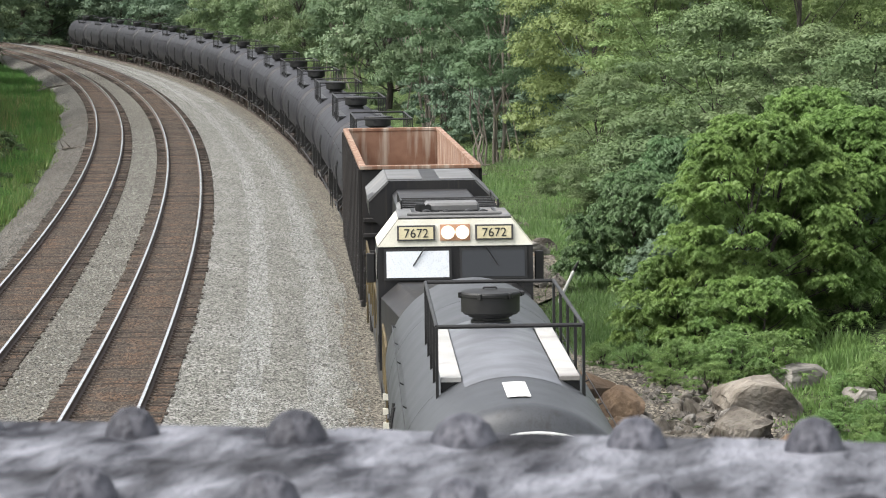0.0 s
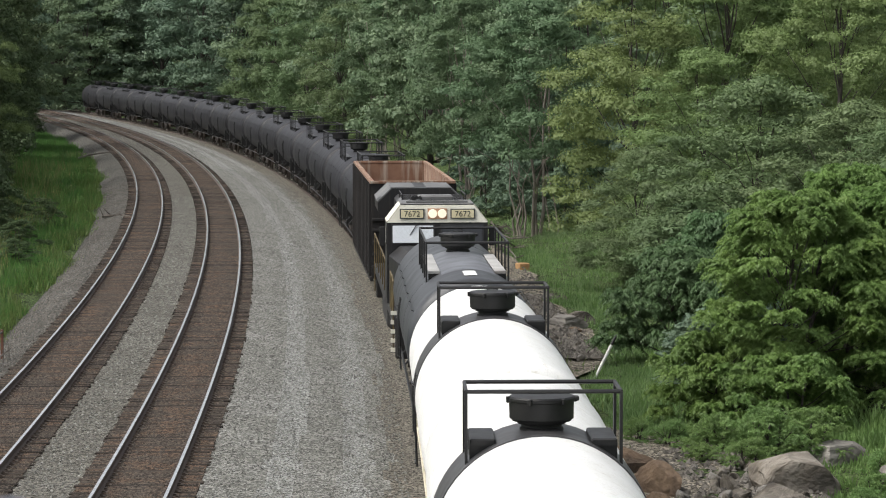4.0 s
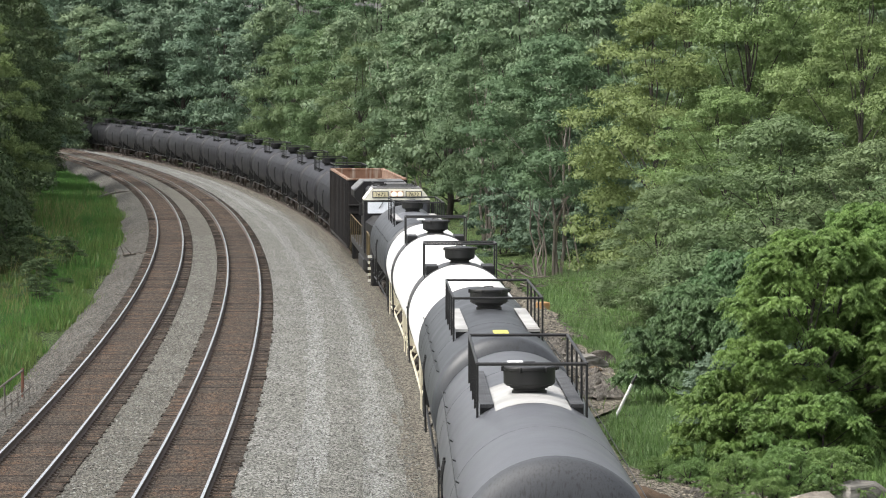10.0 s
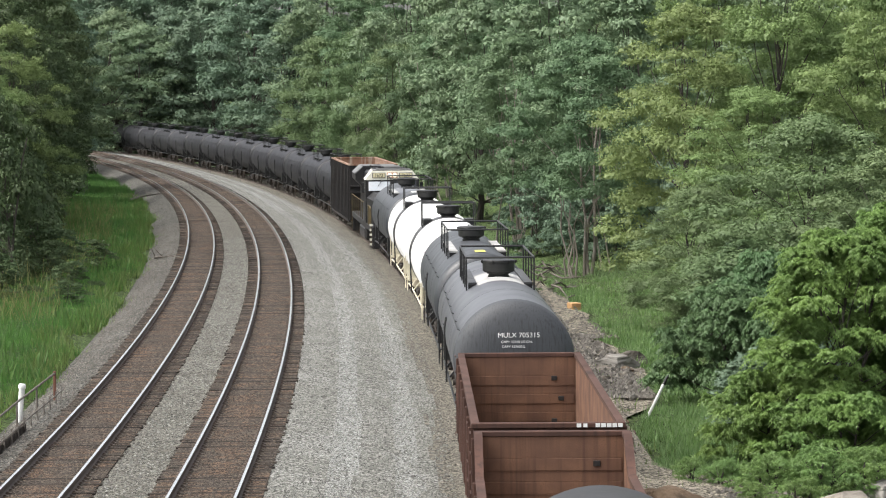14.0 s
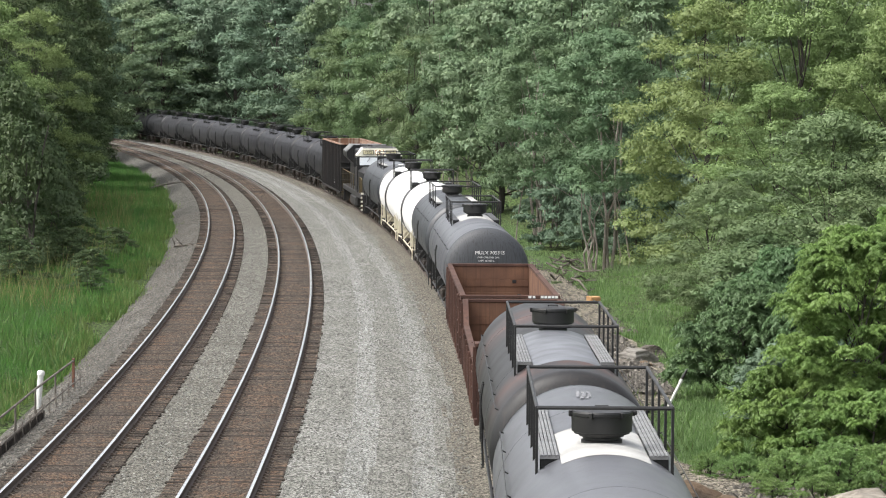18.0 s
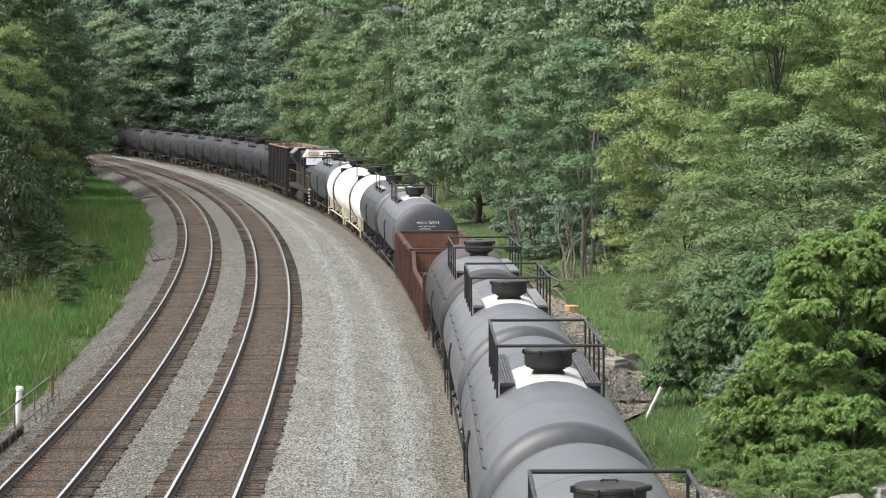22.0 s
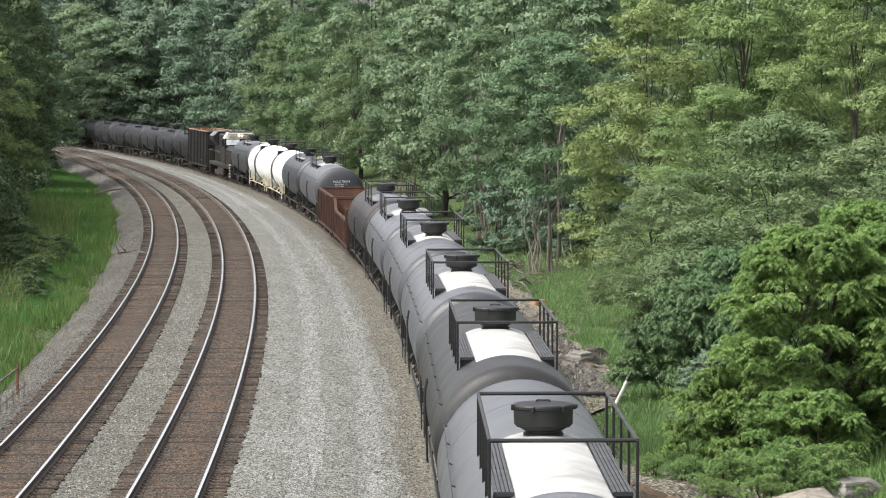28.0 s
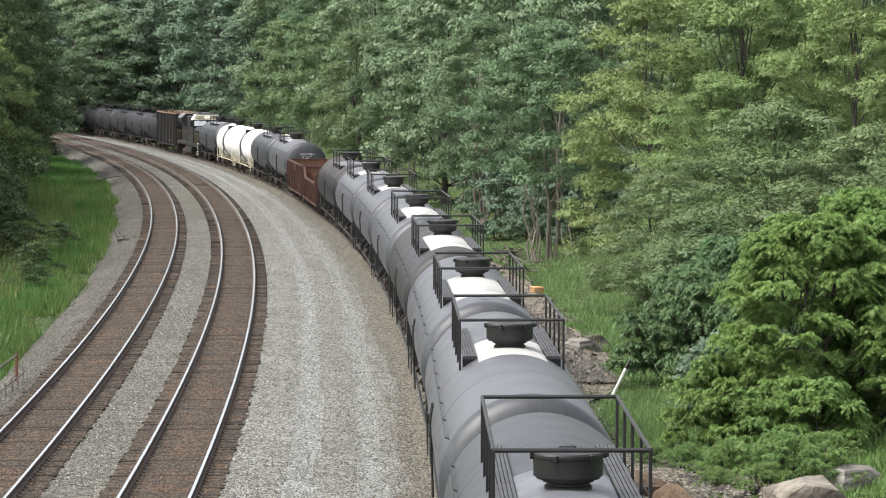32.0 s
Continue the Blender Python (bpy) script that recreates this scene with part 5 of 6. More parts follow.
# ---- trees and green ----
def ground_z(x, y):
    s = y + (0.0 if y < 60 else 0.05 * (y - 60) * 0.3)
    a = heading(s)
    lat = (x - float(np.interp(s, LINE_S, LINE_X))) / math.cos(a)
    return min(rise(lat, s), 24.0)


def limb(sh, a, b, r0, r1, rng, bend=0.12, n=4, seg=7):
    """A tapered, crooked limb."""
    a, b = Vector(a), Vector(b)
    ln = (b - a).length
    pts = [a.lerp(b, i / n) + Vector((rng.uniform(-1, 1), rng.uniform(-1, 1), rng.uniform(-0.5, 0.5))) * bend * ln * (0 if i in (0, n) else 0.5) for i in range(n + 1)]
    for i in range(n):
        sh.rod(pts[i], pts[i + 1], r0 + (r1 - r0) * i / n, seg, r0 + (r1 - r0) * (i + 1) / n, caps=False)
    return pts


def leaves(rng, centres, radii, count, size, flat=0.6, droop=0.3, narrow=0.45):
    """Pointed leaves on the upper shells of the clumps; a numpy array of triangles."""
    k = len(centres)
    share = radii ** 2 / (radii ** 2).sum()
    which = rng.choice(k, count, p=share)
    d = rng.normal(size=(count, 3))
    d /= np.linalg.norm(d, axis=1)[:, None]
    d[:, 2] = np.where(d[:, 2] < -0.15, -d[:, 2], d[:, 2])
    bumps = 1 + 0.25 * np.sin(d[:, 0] * 6 + which) * np.cos(d[:, 1] * 5 + which * 2) + 0.14 * np.sin(d[:, 2] * 9 + which)
    rad = radii[which] * rng.uniform(0.15, 1.0, count) ** 0.3 * bumps
    p = centres[which] + d * rad[:, None] * np.array([1, 1, flat])
    nor = d * np.array([1, 1, 0.8]) + np.array([0, 0, 0.35]) + rng.normal(size=(count, 3)) * 0.27
    nor /= np.linalg.norm(nor, axis=1)[:, None]
    ax = rng.normal(size=(count, 3)) * 0.5 + d * 0.5
    ax[:, 2] -= droop
    ax -= (ax * nor).sum(1)[:, None] * nor
    ax /= np.linalg.norm(ax, axis=1)[:, None] + 1e-9
    side = np.cross(ax, nor)
    ln = size * rng.uniform(0.6, 1.4, count)[:, None]
    w = ln * narrow
    q = np.stack([p - ax * ln * 0.4 - side * w, p - ax * ln * 0.4 + side * w, p + ax * ln * 0.7 - nor * ln * 0.12], 1)
    return q.reshape(-1, 3)


def make_tree(name, label, height, spread, base, count, size, material, seed, bark=BARK, clumps=90, clump_r=1.0, trunks=1, shape=1.0, flat=0.6, droop=0.3, narrow=0.45, bare=0):
    """A tapered trunk with limbs, and a crown of leaf clumps with gaps between them."""
    rng, prng = np.random.default_rng(seed), random.Random(seed)
    tree = thing(name, label, "tree", "trees beside the railway")
    wood = Shape()
    # boughs spread over the crown's skin, with gaps; each carries a few leaf clumps
    n = max(16, int(clumps * 0.66))
    k = np.arange(n)
    f = np.clip(((k + 0.5) / n) ** 0.8 + rng.normal(0, 0.04, n), 0.0, 1)
    ang = k * 2.39996 + rng.normal(0, 0.3, n)
    z = base + (height - base) * f
    reach = spread * np.clip(np.sin(np.pi * np.clip(0.2 + 0.8 * f, 0, 1)), 0, 1) ** 0.55 * (1 - 0.2 * f ** (2 * shape))
    lobes = 1 + 0.2 * np.sin(ang * 3 + seed) + 0.14 * np.sin(ang * 5 + f * 6 + seed * 2)
    rr = reach * lobes * np.where(rng.uniform(0, 1, n) < 0.25, rng.uniform(0.2, 0.6, n), rng.uniform(0.7, 1.0, n))
    bough = np.stack([np.cos(ang) * rr, np.sin(ang) * rr, z - clump_r * 0.4], 1)
    wide = clump_r * rng.uniform(0.8, 1.4, n) * (1.12 - 0.35 * f)
    centres, radii = [bough], [wide * 0.95]
    for q in range(4):
        aim = ang + rng.normal(0, 1.1, n)
        away = wide * rng.uniform(0.6, 1.15, n)
        centres.append(bough + np.stack([np.cos(aim) * away, np.sin(aim) * away, wide * rng.uniform(-0.3, 0.22, n) * (0.5 + flat)], 1))
        radii.append(wide * rng.uniform(0.42, 0.72, n))
    centres, radii = np.concatenate(centres), np.concatenate(radii)
    for t in range(trunks):
        off = Vector((prng.uniform(-0.5, 0.5), prng.uniform(-0.5, 0.5), 0)) * (0.0 if trunks == 1 else 1.4)
        r0 = (0.055 + 0.014 * height) / max(1, trunks ** 0.75)
        top = Vector((prng.uniform(-0.8, 0.8) + off.x * 2.0, prng.uniform(-0.8, 0.8) + off.y * 2.0, height * prng.uniform(0.68, 0.8)))
        stem = limb(wood, off + Vector((0, 0, -0.4)), top, r0, 0.03, prng, 0.06, 6, 8)
        for i in range(0, n, max(1, n * trunks // 16)):
            c = Vector(centres[(i + t * 3) % n])
            at = min(max((c.z * 0.75) / height, 0.15), 0.85) * 6
            j = int(at)
            start = stem[j].lerp(stem[min(j + 1, 6)], at - j)
            limb(wood, start, c, r0 * 0.22, 0.01, prng, 0.14, 3, 5)
    for _ in range(bare):
        b = Vector((prng.uniform(-1.6, 1.6), prng.uniform(-1.6, 1.6), -0.3))
        limb(wood, b, b + Vector((prng.uniform(-0.9, 0.9), prng.uniform(-0.9, 0.9), prng.uniform(3.0, 6.0))), 0.06, 0.02, prng, 0.1, 4, 6)
    part("trunk", wood, bark, tree, "crooked trunk with limbs")
    outer = leaves(rng, centres, radii, count, size, flat, droop, narrow)
    heart = leaves(rng, centres, radii * 0.62, count // 8, size * 2.1, flat, droop, narrow)
    me = soup("crown", np.concatenate([outer, heart]), 3, material)
    part("crown", me, material, tree, "crown of many small leaves")
    return tree


def fronds(rng, centres, radii, count, size, pairs=6, droop=0.65):
    """Feathered leaves in rosettes: pairs of leaflets along stalks that arch out from each clump's heart."""
    which = rng.integers(0, len(centres), count)
    a = rng.uniform(0, 2 * math.pi, count)
    up = rng.uniform(0.1, 1.3, count)
    out = np.stack([np.cos(a), np.sin(a), up], 1)
    out /= np.linalg.norm(out, axis=1)[:, None]
    p = centres[which] + out * (radii[which] * rng.uniform(0.1, 0.55, count))[:, None] * np.array([1, 1, 0.7])
    ln = size * rng.uniform(0.75, 1.25, count)[:, None]
    side = np.cross(out, np.array([0, 0, 1.0]) + rng.normal(size=(count, 3)) * 0.2)
    side /= np.linalg.norm(side, axis=1)[:, None] + 1e-9
    down = np.array([0, 0, 1.0])
    tips = []
    for i in range(pairs):
        f = (i + 0.7) / pairs
        c = p + out * ln * f - down * ln * droop * f * f
        leaf_l = ln * 0.3 * (1 - 0.5 * abs(f - 0.45))
        along = out - down * droop * 2 * f
        along /= np.linalg.norm(along, axis=1)[:, None]
        for sgn in (-1, 1):
            dirn = side * sgn + along * 0.45 - down * rng.uniform(0.3, 0.9, count)[:, None]
            dirn /= np.linalg.norm(dirn, axis=1)[:, None]
            across = along + rng.normal(size=(count, 3)) * 0.5
            across -= (across * dirn).sum(1)[:, None] * dirn
            across *= leaf_l * 0.23 / (np.linalg.norm(across, axis=1)[:, None] + 1e-9)
            tips.append(np.stack([c - across * 0.9, c + across * 0.9, c + dirn * leaf_l], 1))
    return np.concatenate(tips).reshape(-1, 3)


def make_frond_tree(name, label, height, spread, count, size, material, seed, clumps=70, clump_r=0.7, base=0.4, pairs=6, trunks=3, taper=2.2):
    rng, prng = np.random.default_rng(seed), random.Random(seed)
    tree = thing(name, label, "tree", "trees beside the railway")
    n = clumps
    f = (np.arange(n) + 0.5) / n
    ang = np.arange(n) * 2.39996 + rng.normal(0, 0.3, n)
    reach = spread * np.sqrt(np.clip(1 - (f * 0.98) ** taper, 0, 1)) * (1 + 0.22 * np.sin(3 * ang + seed))
    rr = reach * np.where(rng.uniform(0, 1, n) < 0.25, rng.uniform(0.2, 0.6, n), rng.uniform(0.75, 1.0, n))
    centres = np.stack([np.cos(ang) * rr, np.sin(ang) * rr, base + (height - base) * f], 1)
    radii = clump_r * rng.uniform(0.7, 1.35, n)
    wood = Shape()
    for t in range(trunks):
        a = 2 * math.pi * t / trunks + 0.5
        top = Vector((math.cos(a) * spread * 0.35, math.sin(a) * spread * 0.35, height * 0.8))
        stem = limb(wood, (math.cos(a) * 0.15, math.sin(a) * 0.15, -0.3), top, 0.07, 0.025, prng, 0.08, 6, 7)
        for i in range(t, n, trunks * 3):
            c = Vector(centres[i])
            j = min(int(max(c.z * 0.7, 0.2) / (height * 0.8) * 6), 5)
            limb(wood, stem[j], c, 0.022, 0.008, prng, 0.1, 3, 5)
    part("trunk", wood, BARK, tree, "several slender stems")
    part("crown", soup("crown", fronds(rng, centres, radii, count, size, pairs), 3, material), material, tree, "crown of feathered leaves")
    return tree


def plant(tree, x, y, h_scale=1.0, w_scale=None, turn=0.0, first=False, sink=0.0):
    w = w_scale or h_scale
    m = pose(x, y, ground_z(x, y) - sink, 0, 0, turn) @ Matrix.Diagonal((w, w, h_scale, 1))
    if first:
        tree.matrix_basis = m
        return tree
    return copy_thing(tree, m)


def at_d(px, d):
    """Sideways place of a bearing (given in the steady view) at a distance."""
    return (px - 784) / 5200.0 * d


def build_trees():
    rng = random.Random(11)
    kinds = {
        "blue": make_tree("broadleaf_tree", "tall bluish-green broadleaf tree with bare lower stems", 12.5, 3.6, 4.2, 52000, 0.09, LEAF_MID, 3, PALE_BARK, clumps=80, clump_r=1.0, trunks=3, bare=7, flat=0.7),
        "olive": make_tree("locust_tree", "spreading olive-green tree with layered foliage", 13.0, 4.3, 1.6, 60000, 0.084, LEAF_OLIVE, 5, BARK, clumps=105, clump_r=1.15, flat=0.58, droop=0.15),
        "grey": make_tree("poplar_tree", "grey-green leafy tree beside the railway", 10.0, 3.9, 0.8, 54000, 0.086, LEAF_GREY, 7, BARK, clumps=95, clump_r=0.9, flat=0.85, droop=0.5, narrow=0.4),
        "dark": make_tree("maple_tree", "broadleaf tree in the woods, leaves tinted bluish for haze", 14.0, 4.1, 1.0, 24000, 0.155, LEAF_HAZY, 9, clumps=110, clump_r=1.1, flat=0.7),
        "mixed": make_tree("broadleaf_tree", "green broadleaf tree at the edge of the woods", 13.0, 3.8, 0.8, 26000, 0.14, LEAF_BLUE, 13, clumps=100, clump_r=1.05, flat=0.7),
        "edge": make_tree("young_tree", "young leafy tree at the edge of the woods", 6.0, 2.4, 0.2, 12000, 0.12, LEAF_GREY, 15, clumps=60, clump_r=0.65, flat=0.85, trunks=2),
        "brush": make_tree("young_tree", "young dark green tree with foliage to the ground", 6.5, 2.6, 0.2, 9000, 0.155, LEAF_HAZY, 16, clumps=60, clump_r=0.75, flat=0.8, trunks=2),
        # the next two kinds carry the west bank's shade in their leaf colour
        "deep": make_tree("linden_tree", "dense tree on the bank west of the tracks, leaves darkened for shade", 14.0, 4.1, 1.0, 34000, 0.122, LEAF_SHADED, 19, clumps=110, clump_r=1.15, flat=0.7),
        "thicket": make_tree("young_tree", "young dense tree with foliage to the ground, leaves darkened for shade", 6.5, 2.6, 0.2, 11000, 0.125, LEAF_SHADED, 22, clumps=60, clump_r=0.8, flat=0.8, trunks=2),
    }
    used = set()

    def put(kind, px, d, h, w, turn=None, sink=0.0):
        t = kinds[kind]
        x = at_d(px, d)
        base_h = {"blue": 12.5, "olive": 13.0, "grey": 10.0, "dark": 14.0, "mixed": 13.0, "edge": 6.0, "brush": 6.5, "deep": 14.0, "thicket": 6.5}[kind]
        base_w = {"blue": 7.8, "olive": 9.2, "grey": 8.4, "dark": 8.8, "mixed": 8.0, "edge": 5.4, "brush": 5.8, "deep": 8.8, "thicket": 5.8}[kind]
        turn = rng.uniform(0, 360) if turn is None else turn
        plant(t, x, d, h / base_h, w / base_w, turn, first=kind not in used, sink=sink)
        used.add(kind)

    # the east side, by bearing, distance, height and width
    for row in (
        ("grey", 1400, 112, 8.2, 9.2), ("grey", 1190, 122, 7.0, 5.5), ("grey", 1560, 108, 8.4, 8.0), ("grey", 1680, 100, 8.0, 8.0),
        ("blue", 985, 156, 12.8, 8.2), ("olive", 1165, 142, 13.5, 8.5), ("olive", 1340, 146, 14.5, 10.0), ("olive", 1480, 150, 15.5, 10.0), ("grey", 1560, 160, 17.0, 9.0), ("olive", 1280, 128, 9.0, 7.5), ("olive", 1640, 150, 15.0, 10.0), ("olive", 1545, 138, 13.0, 8.5),
        ("blue", 875, 180, 13.0, 7.5), ("mixed", 1060, 175, 15.5, 9.0), ("mixed", 930, 195, 16.0, 9.0), ("mixed", 800, 215, 14.0, 8.5), ("blue", 850, 232, 17.0, 9.5),
        ("blue", 725, 250, 15.0, 9.0), ("mixed", 770, 270, 18.0, 10.0), ("grey", 655, 285, 16.0, 9.5), ("mixed", 690, 305, 19.0, 11.0), ("grey", 590, 322, 18.0, 10.0), ("blue", 620, 345, 21.0, 11.0), ("grey", 520, 352, 17.5, 10.0), ("mixed", 545, 380, 22.0, 12.0),
        ("dark", 465, 385, 17.0, 11.0), ("dark", 480, 420, 24.0, 13.0), ("dark", 400, 415, 18.0, 12.0), ("dark", 330, 430, 18.0, 13.0), ("dark", 410, 455, 26.0, 14.0), ("dark", 260, 435, 17.0, 12.0), ("dark", 320, 465, 25.0, 14.0), ("mixed", 210, 430, 16.0, 12.0), ("dark", 240, 465, 24.0, 14.0), ("mixed", 160, 440, 18.0, 12.0), ("dark", 150, 470, 25.0, 14.0), ("dark", 60, 450, 22.0, 14.0), ("dark", 200, 480, 31.0, 15.0), ("dark", 110, 475, 29.0, 15.0), ("dark", 285, 490, 33.0, 16.0), ("dark", 20, 420, 24.0, 14.0),
        ("mixed", 1120, 205, 20.0, 11.0), ("olive", 1240, 190, 20.0, 11.0), ("mixed", 1370, 185, 20.0, 11.0), ("grey", 1500, 190, 21.0, 11.0), ("mixed", 1620, 180, 20.0, 11.0), ("mixed", 990, 240, 23.0, 12.0), ("mixed", 900, 285, 24.0, 12.0), ("mixed", 1080, 260, 26.0, 13.0), ("mixed", 1250, 240, 26.0, 13.0), ("mixed", 800, 340, 27.0, 13.0), ("blue", 700, 390, 28.0, 14.0), ("mixed", 600, 420, 30.0, 14.0),
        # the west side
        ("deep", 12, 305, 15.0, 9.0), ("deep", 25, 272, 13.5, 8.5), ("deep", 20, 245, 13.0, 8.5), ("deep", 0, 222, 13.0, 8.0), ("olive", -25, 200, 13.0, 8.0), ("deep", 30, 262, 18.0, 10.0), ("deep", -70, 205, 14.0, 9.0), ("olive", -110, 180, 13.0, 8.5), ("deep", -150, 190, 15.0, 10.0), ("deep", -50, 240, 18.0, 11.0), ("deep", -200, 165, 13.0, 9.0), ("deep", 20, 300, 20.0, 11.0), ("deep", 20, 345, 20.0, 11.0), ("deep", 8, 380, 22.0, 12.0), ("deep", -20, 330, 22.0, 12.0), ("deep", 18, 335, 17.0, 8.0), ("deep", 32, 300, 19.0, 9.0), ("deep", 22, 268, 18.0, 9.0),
    ):
        put(*row)
    # undergrowth along the edges of the woods
    for i, (x, y) in enumerate(((4.8, 252), (6.0, 228), (6.8, 207), (8.2, 188), (9.8, 172), (11.0, 161), (12.0, 150), (12.2, 139), (11.8, 129), (11.2, 120), (10.6, 111), (13.5, 118), (14.5, 134), (1.5, 280), (-1.5, 310), (-7, 345), (8.5, 215), (5.5, 262), (9.2, 200), (10.4, 214), (8.0, 238), (11.4, 186), (12.8, 173), (12.0, 196), (3.2, 268), (0.5, 296), (3.8, 174), (5.6, 170), (6.9, 166), (8.4, 164), (4.9, 186), (6.6, 180), (3.4, 200), (9.6, 158), (10.8, 152), (7.8, 176), (11.6, 158), (13.2, 160), (10.6, 166), (12.6, 168), (14.5, 152), (13.4, 144))):
        put("edge" if y < 150 and i % 3 else "brush", 784 + x / y * 5200, y, rng.uniform(3.2, 6.0) * (1 + max(0, y - 150) / 500), rng.uniform(4.0, 6.0))
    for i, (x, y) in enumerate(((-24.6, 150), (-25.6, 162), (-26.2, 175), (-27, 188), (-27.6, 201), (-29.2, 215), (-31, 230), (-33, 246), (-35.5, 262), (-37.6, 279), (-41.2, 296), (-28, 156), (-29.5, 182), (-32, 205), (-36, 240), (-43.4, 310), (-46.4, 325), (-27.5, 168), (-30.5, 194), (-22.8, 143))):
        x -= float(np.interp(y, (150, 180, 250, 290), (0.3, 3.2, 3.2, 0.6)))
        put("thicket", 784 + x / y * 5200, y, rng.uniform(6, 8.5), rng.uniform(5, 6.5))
    for row in (("brush", 1290, 86, 2.8, 4.0), ("brush", 1375, 85, 3.8, 5.0), ("brush", 1480, 90, 4.6, 5.5), ("brush", 1580, 90, 5.0, 5.5)):
        put(*row)
    near = make_frond_tree("walnut_tree", "bright yellow-green tree with feathered leaves", 5.9, 3.0, 12000, 0.42, LEAF_BRIGHT, 21, clumps=150, clump_r=0.55, base=0.25, pairs=8, taper=2.3)
    plant(near, at_d(1450, 80), 80, 1.03, 1.0, first=True)
    plant(near, at_d(1625, 82), 82, 0.93, 1.0, turn=130)
    plant(near, at_d(1555, 88), 88, 0.98, 0.9, turn=220)
    young = make_frond_tree("walnut_sapling", "low bright green sapling with feathered leaves", 2.5, 2.3, 4200, 0.42, LEAF_BRIGHT, 24, clumps=56, clump_r=0.5, base=0.2, pairs=8, trunks=4)
    plant(young, at_d(1338, 79), 79, 0.95, 0.85, first=True)
    plant(young, at_d(1440, 77), 77, 0.85, turn=140)
    bush = make_frond_tree("sumac_bush", "dark green sumac bush with long leaves", 3.1, 1.9, 3200, 0.5, LEAF_SUMAC, 23, clumps=46, clump_r=0.5, pairs=8)
    plant(bush, at_d(1238, 94), 94, 1.18, 1.0, first=True)
    plant(bush, at_d(1330, 101), 101, 1.1, turn=80)
    plant(bush, 10.6, 92, 1.0, 1.0, 71.0)
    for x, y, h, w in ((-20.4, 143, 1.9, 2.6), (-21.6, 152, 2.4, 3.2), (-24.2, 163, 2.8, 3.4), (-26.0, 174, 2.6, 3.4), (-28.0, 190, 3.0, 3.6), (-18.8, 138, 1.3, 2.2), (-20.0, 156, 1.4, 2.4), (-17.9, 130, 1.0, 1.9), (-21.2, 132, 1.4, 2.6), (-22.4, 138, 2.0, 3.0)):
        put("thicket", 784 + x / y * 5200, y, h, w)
    low = make_frond_tree("shrub", "low light green shrub among the rocks", 1.3, 1.2, 1100, 0.26, LEAF_SHRUB, 29, clumps=26, clump_r=0.35, base=0.15)
    for i, (x, y, k) in enumerate(((8.6, 71.8, 0.95), (7.4, 72.8, 0.8), (9.7, 72.0, 1.0), (8.0, 70.4, 0.6), (6.4, 74.0, 0.6), (5.6, 75.0, 0.5), (9.2, 61.8, 0.4), (9.8, 63.2, 0.5), (10.6, 62.4, 0.5), (10.3, 65.4, 0.5), (11.2, 64.0, 0.6), (11.6, 67.6, 0.8), (10.9, 68.2, 0.5), (12.4, 66.0, 0.8), (12.8, 69.5, 1.0), (11.9, 62.0, 0.6), (12.9, 63.6, 0.7), (10.2, 60.4, 0.45), (11.4, 59.6, 0.5), (6.9, 71.0, 0.45))):
        plant(low, x, y, k, k, i * 57.0, first=i == 0)


def blades(rng, xs, ys, zs, tall, wide, lean=0.25):
    n = len(xs)
    a = rng.uniform(0, 2 * math.pi, n)
    h = tall * rng.uniform(0.5, 1.2, n)
    p = np.stack([xs, ys, zs], 1)
    side = np.stack([np.cos(a), np.sin(a), 0 * a], 1) * (wide * rng.uniform(0.6, 1.4, n))[:, None]
    tip = p + np.stack([rng.normal(0, lean, n) * h, rng.normal(0, lean, n) * h, h], 1)
    return np.stack([p - side, p + side, tip], 1).reshape(-1, 3)


def scatter(rng, count, s0, s1, lat0, lat1, edge=None):
    """Places beside the line, denser to the near end."""
    s = s0 + (s1 - s0) * rng.uniform(0, 1, count) ** 1.25
    u = rng.uniform(0, 1, count)
    lat = lat0 + (lat1 - lat0) * u
    if edge is not None:
        lat = lat + edge(s)
    x, y, a = (np.interp(s, LINE_S, c) for c in (LINE_X, LINE_Y, LINE_H))
    z = np.array([min(rise(l, q), 24.0) for l, q in zip(lat, s)])
    return x + lat * np.cos(a), y + lat * np.sin(a), z


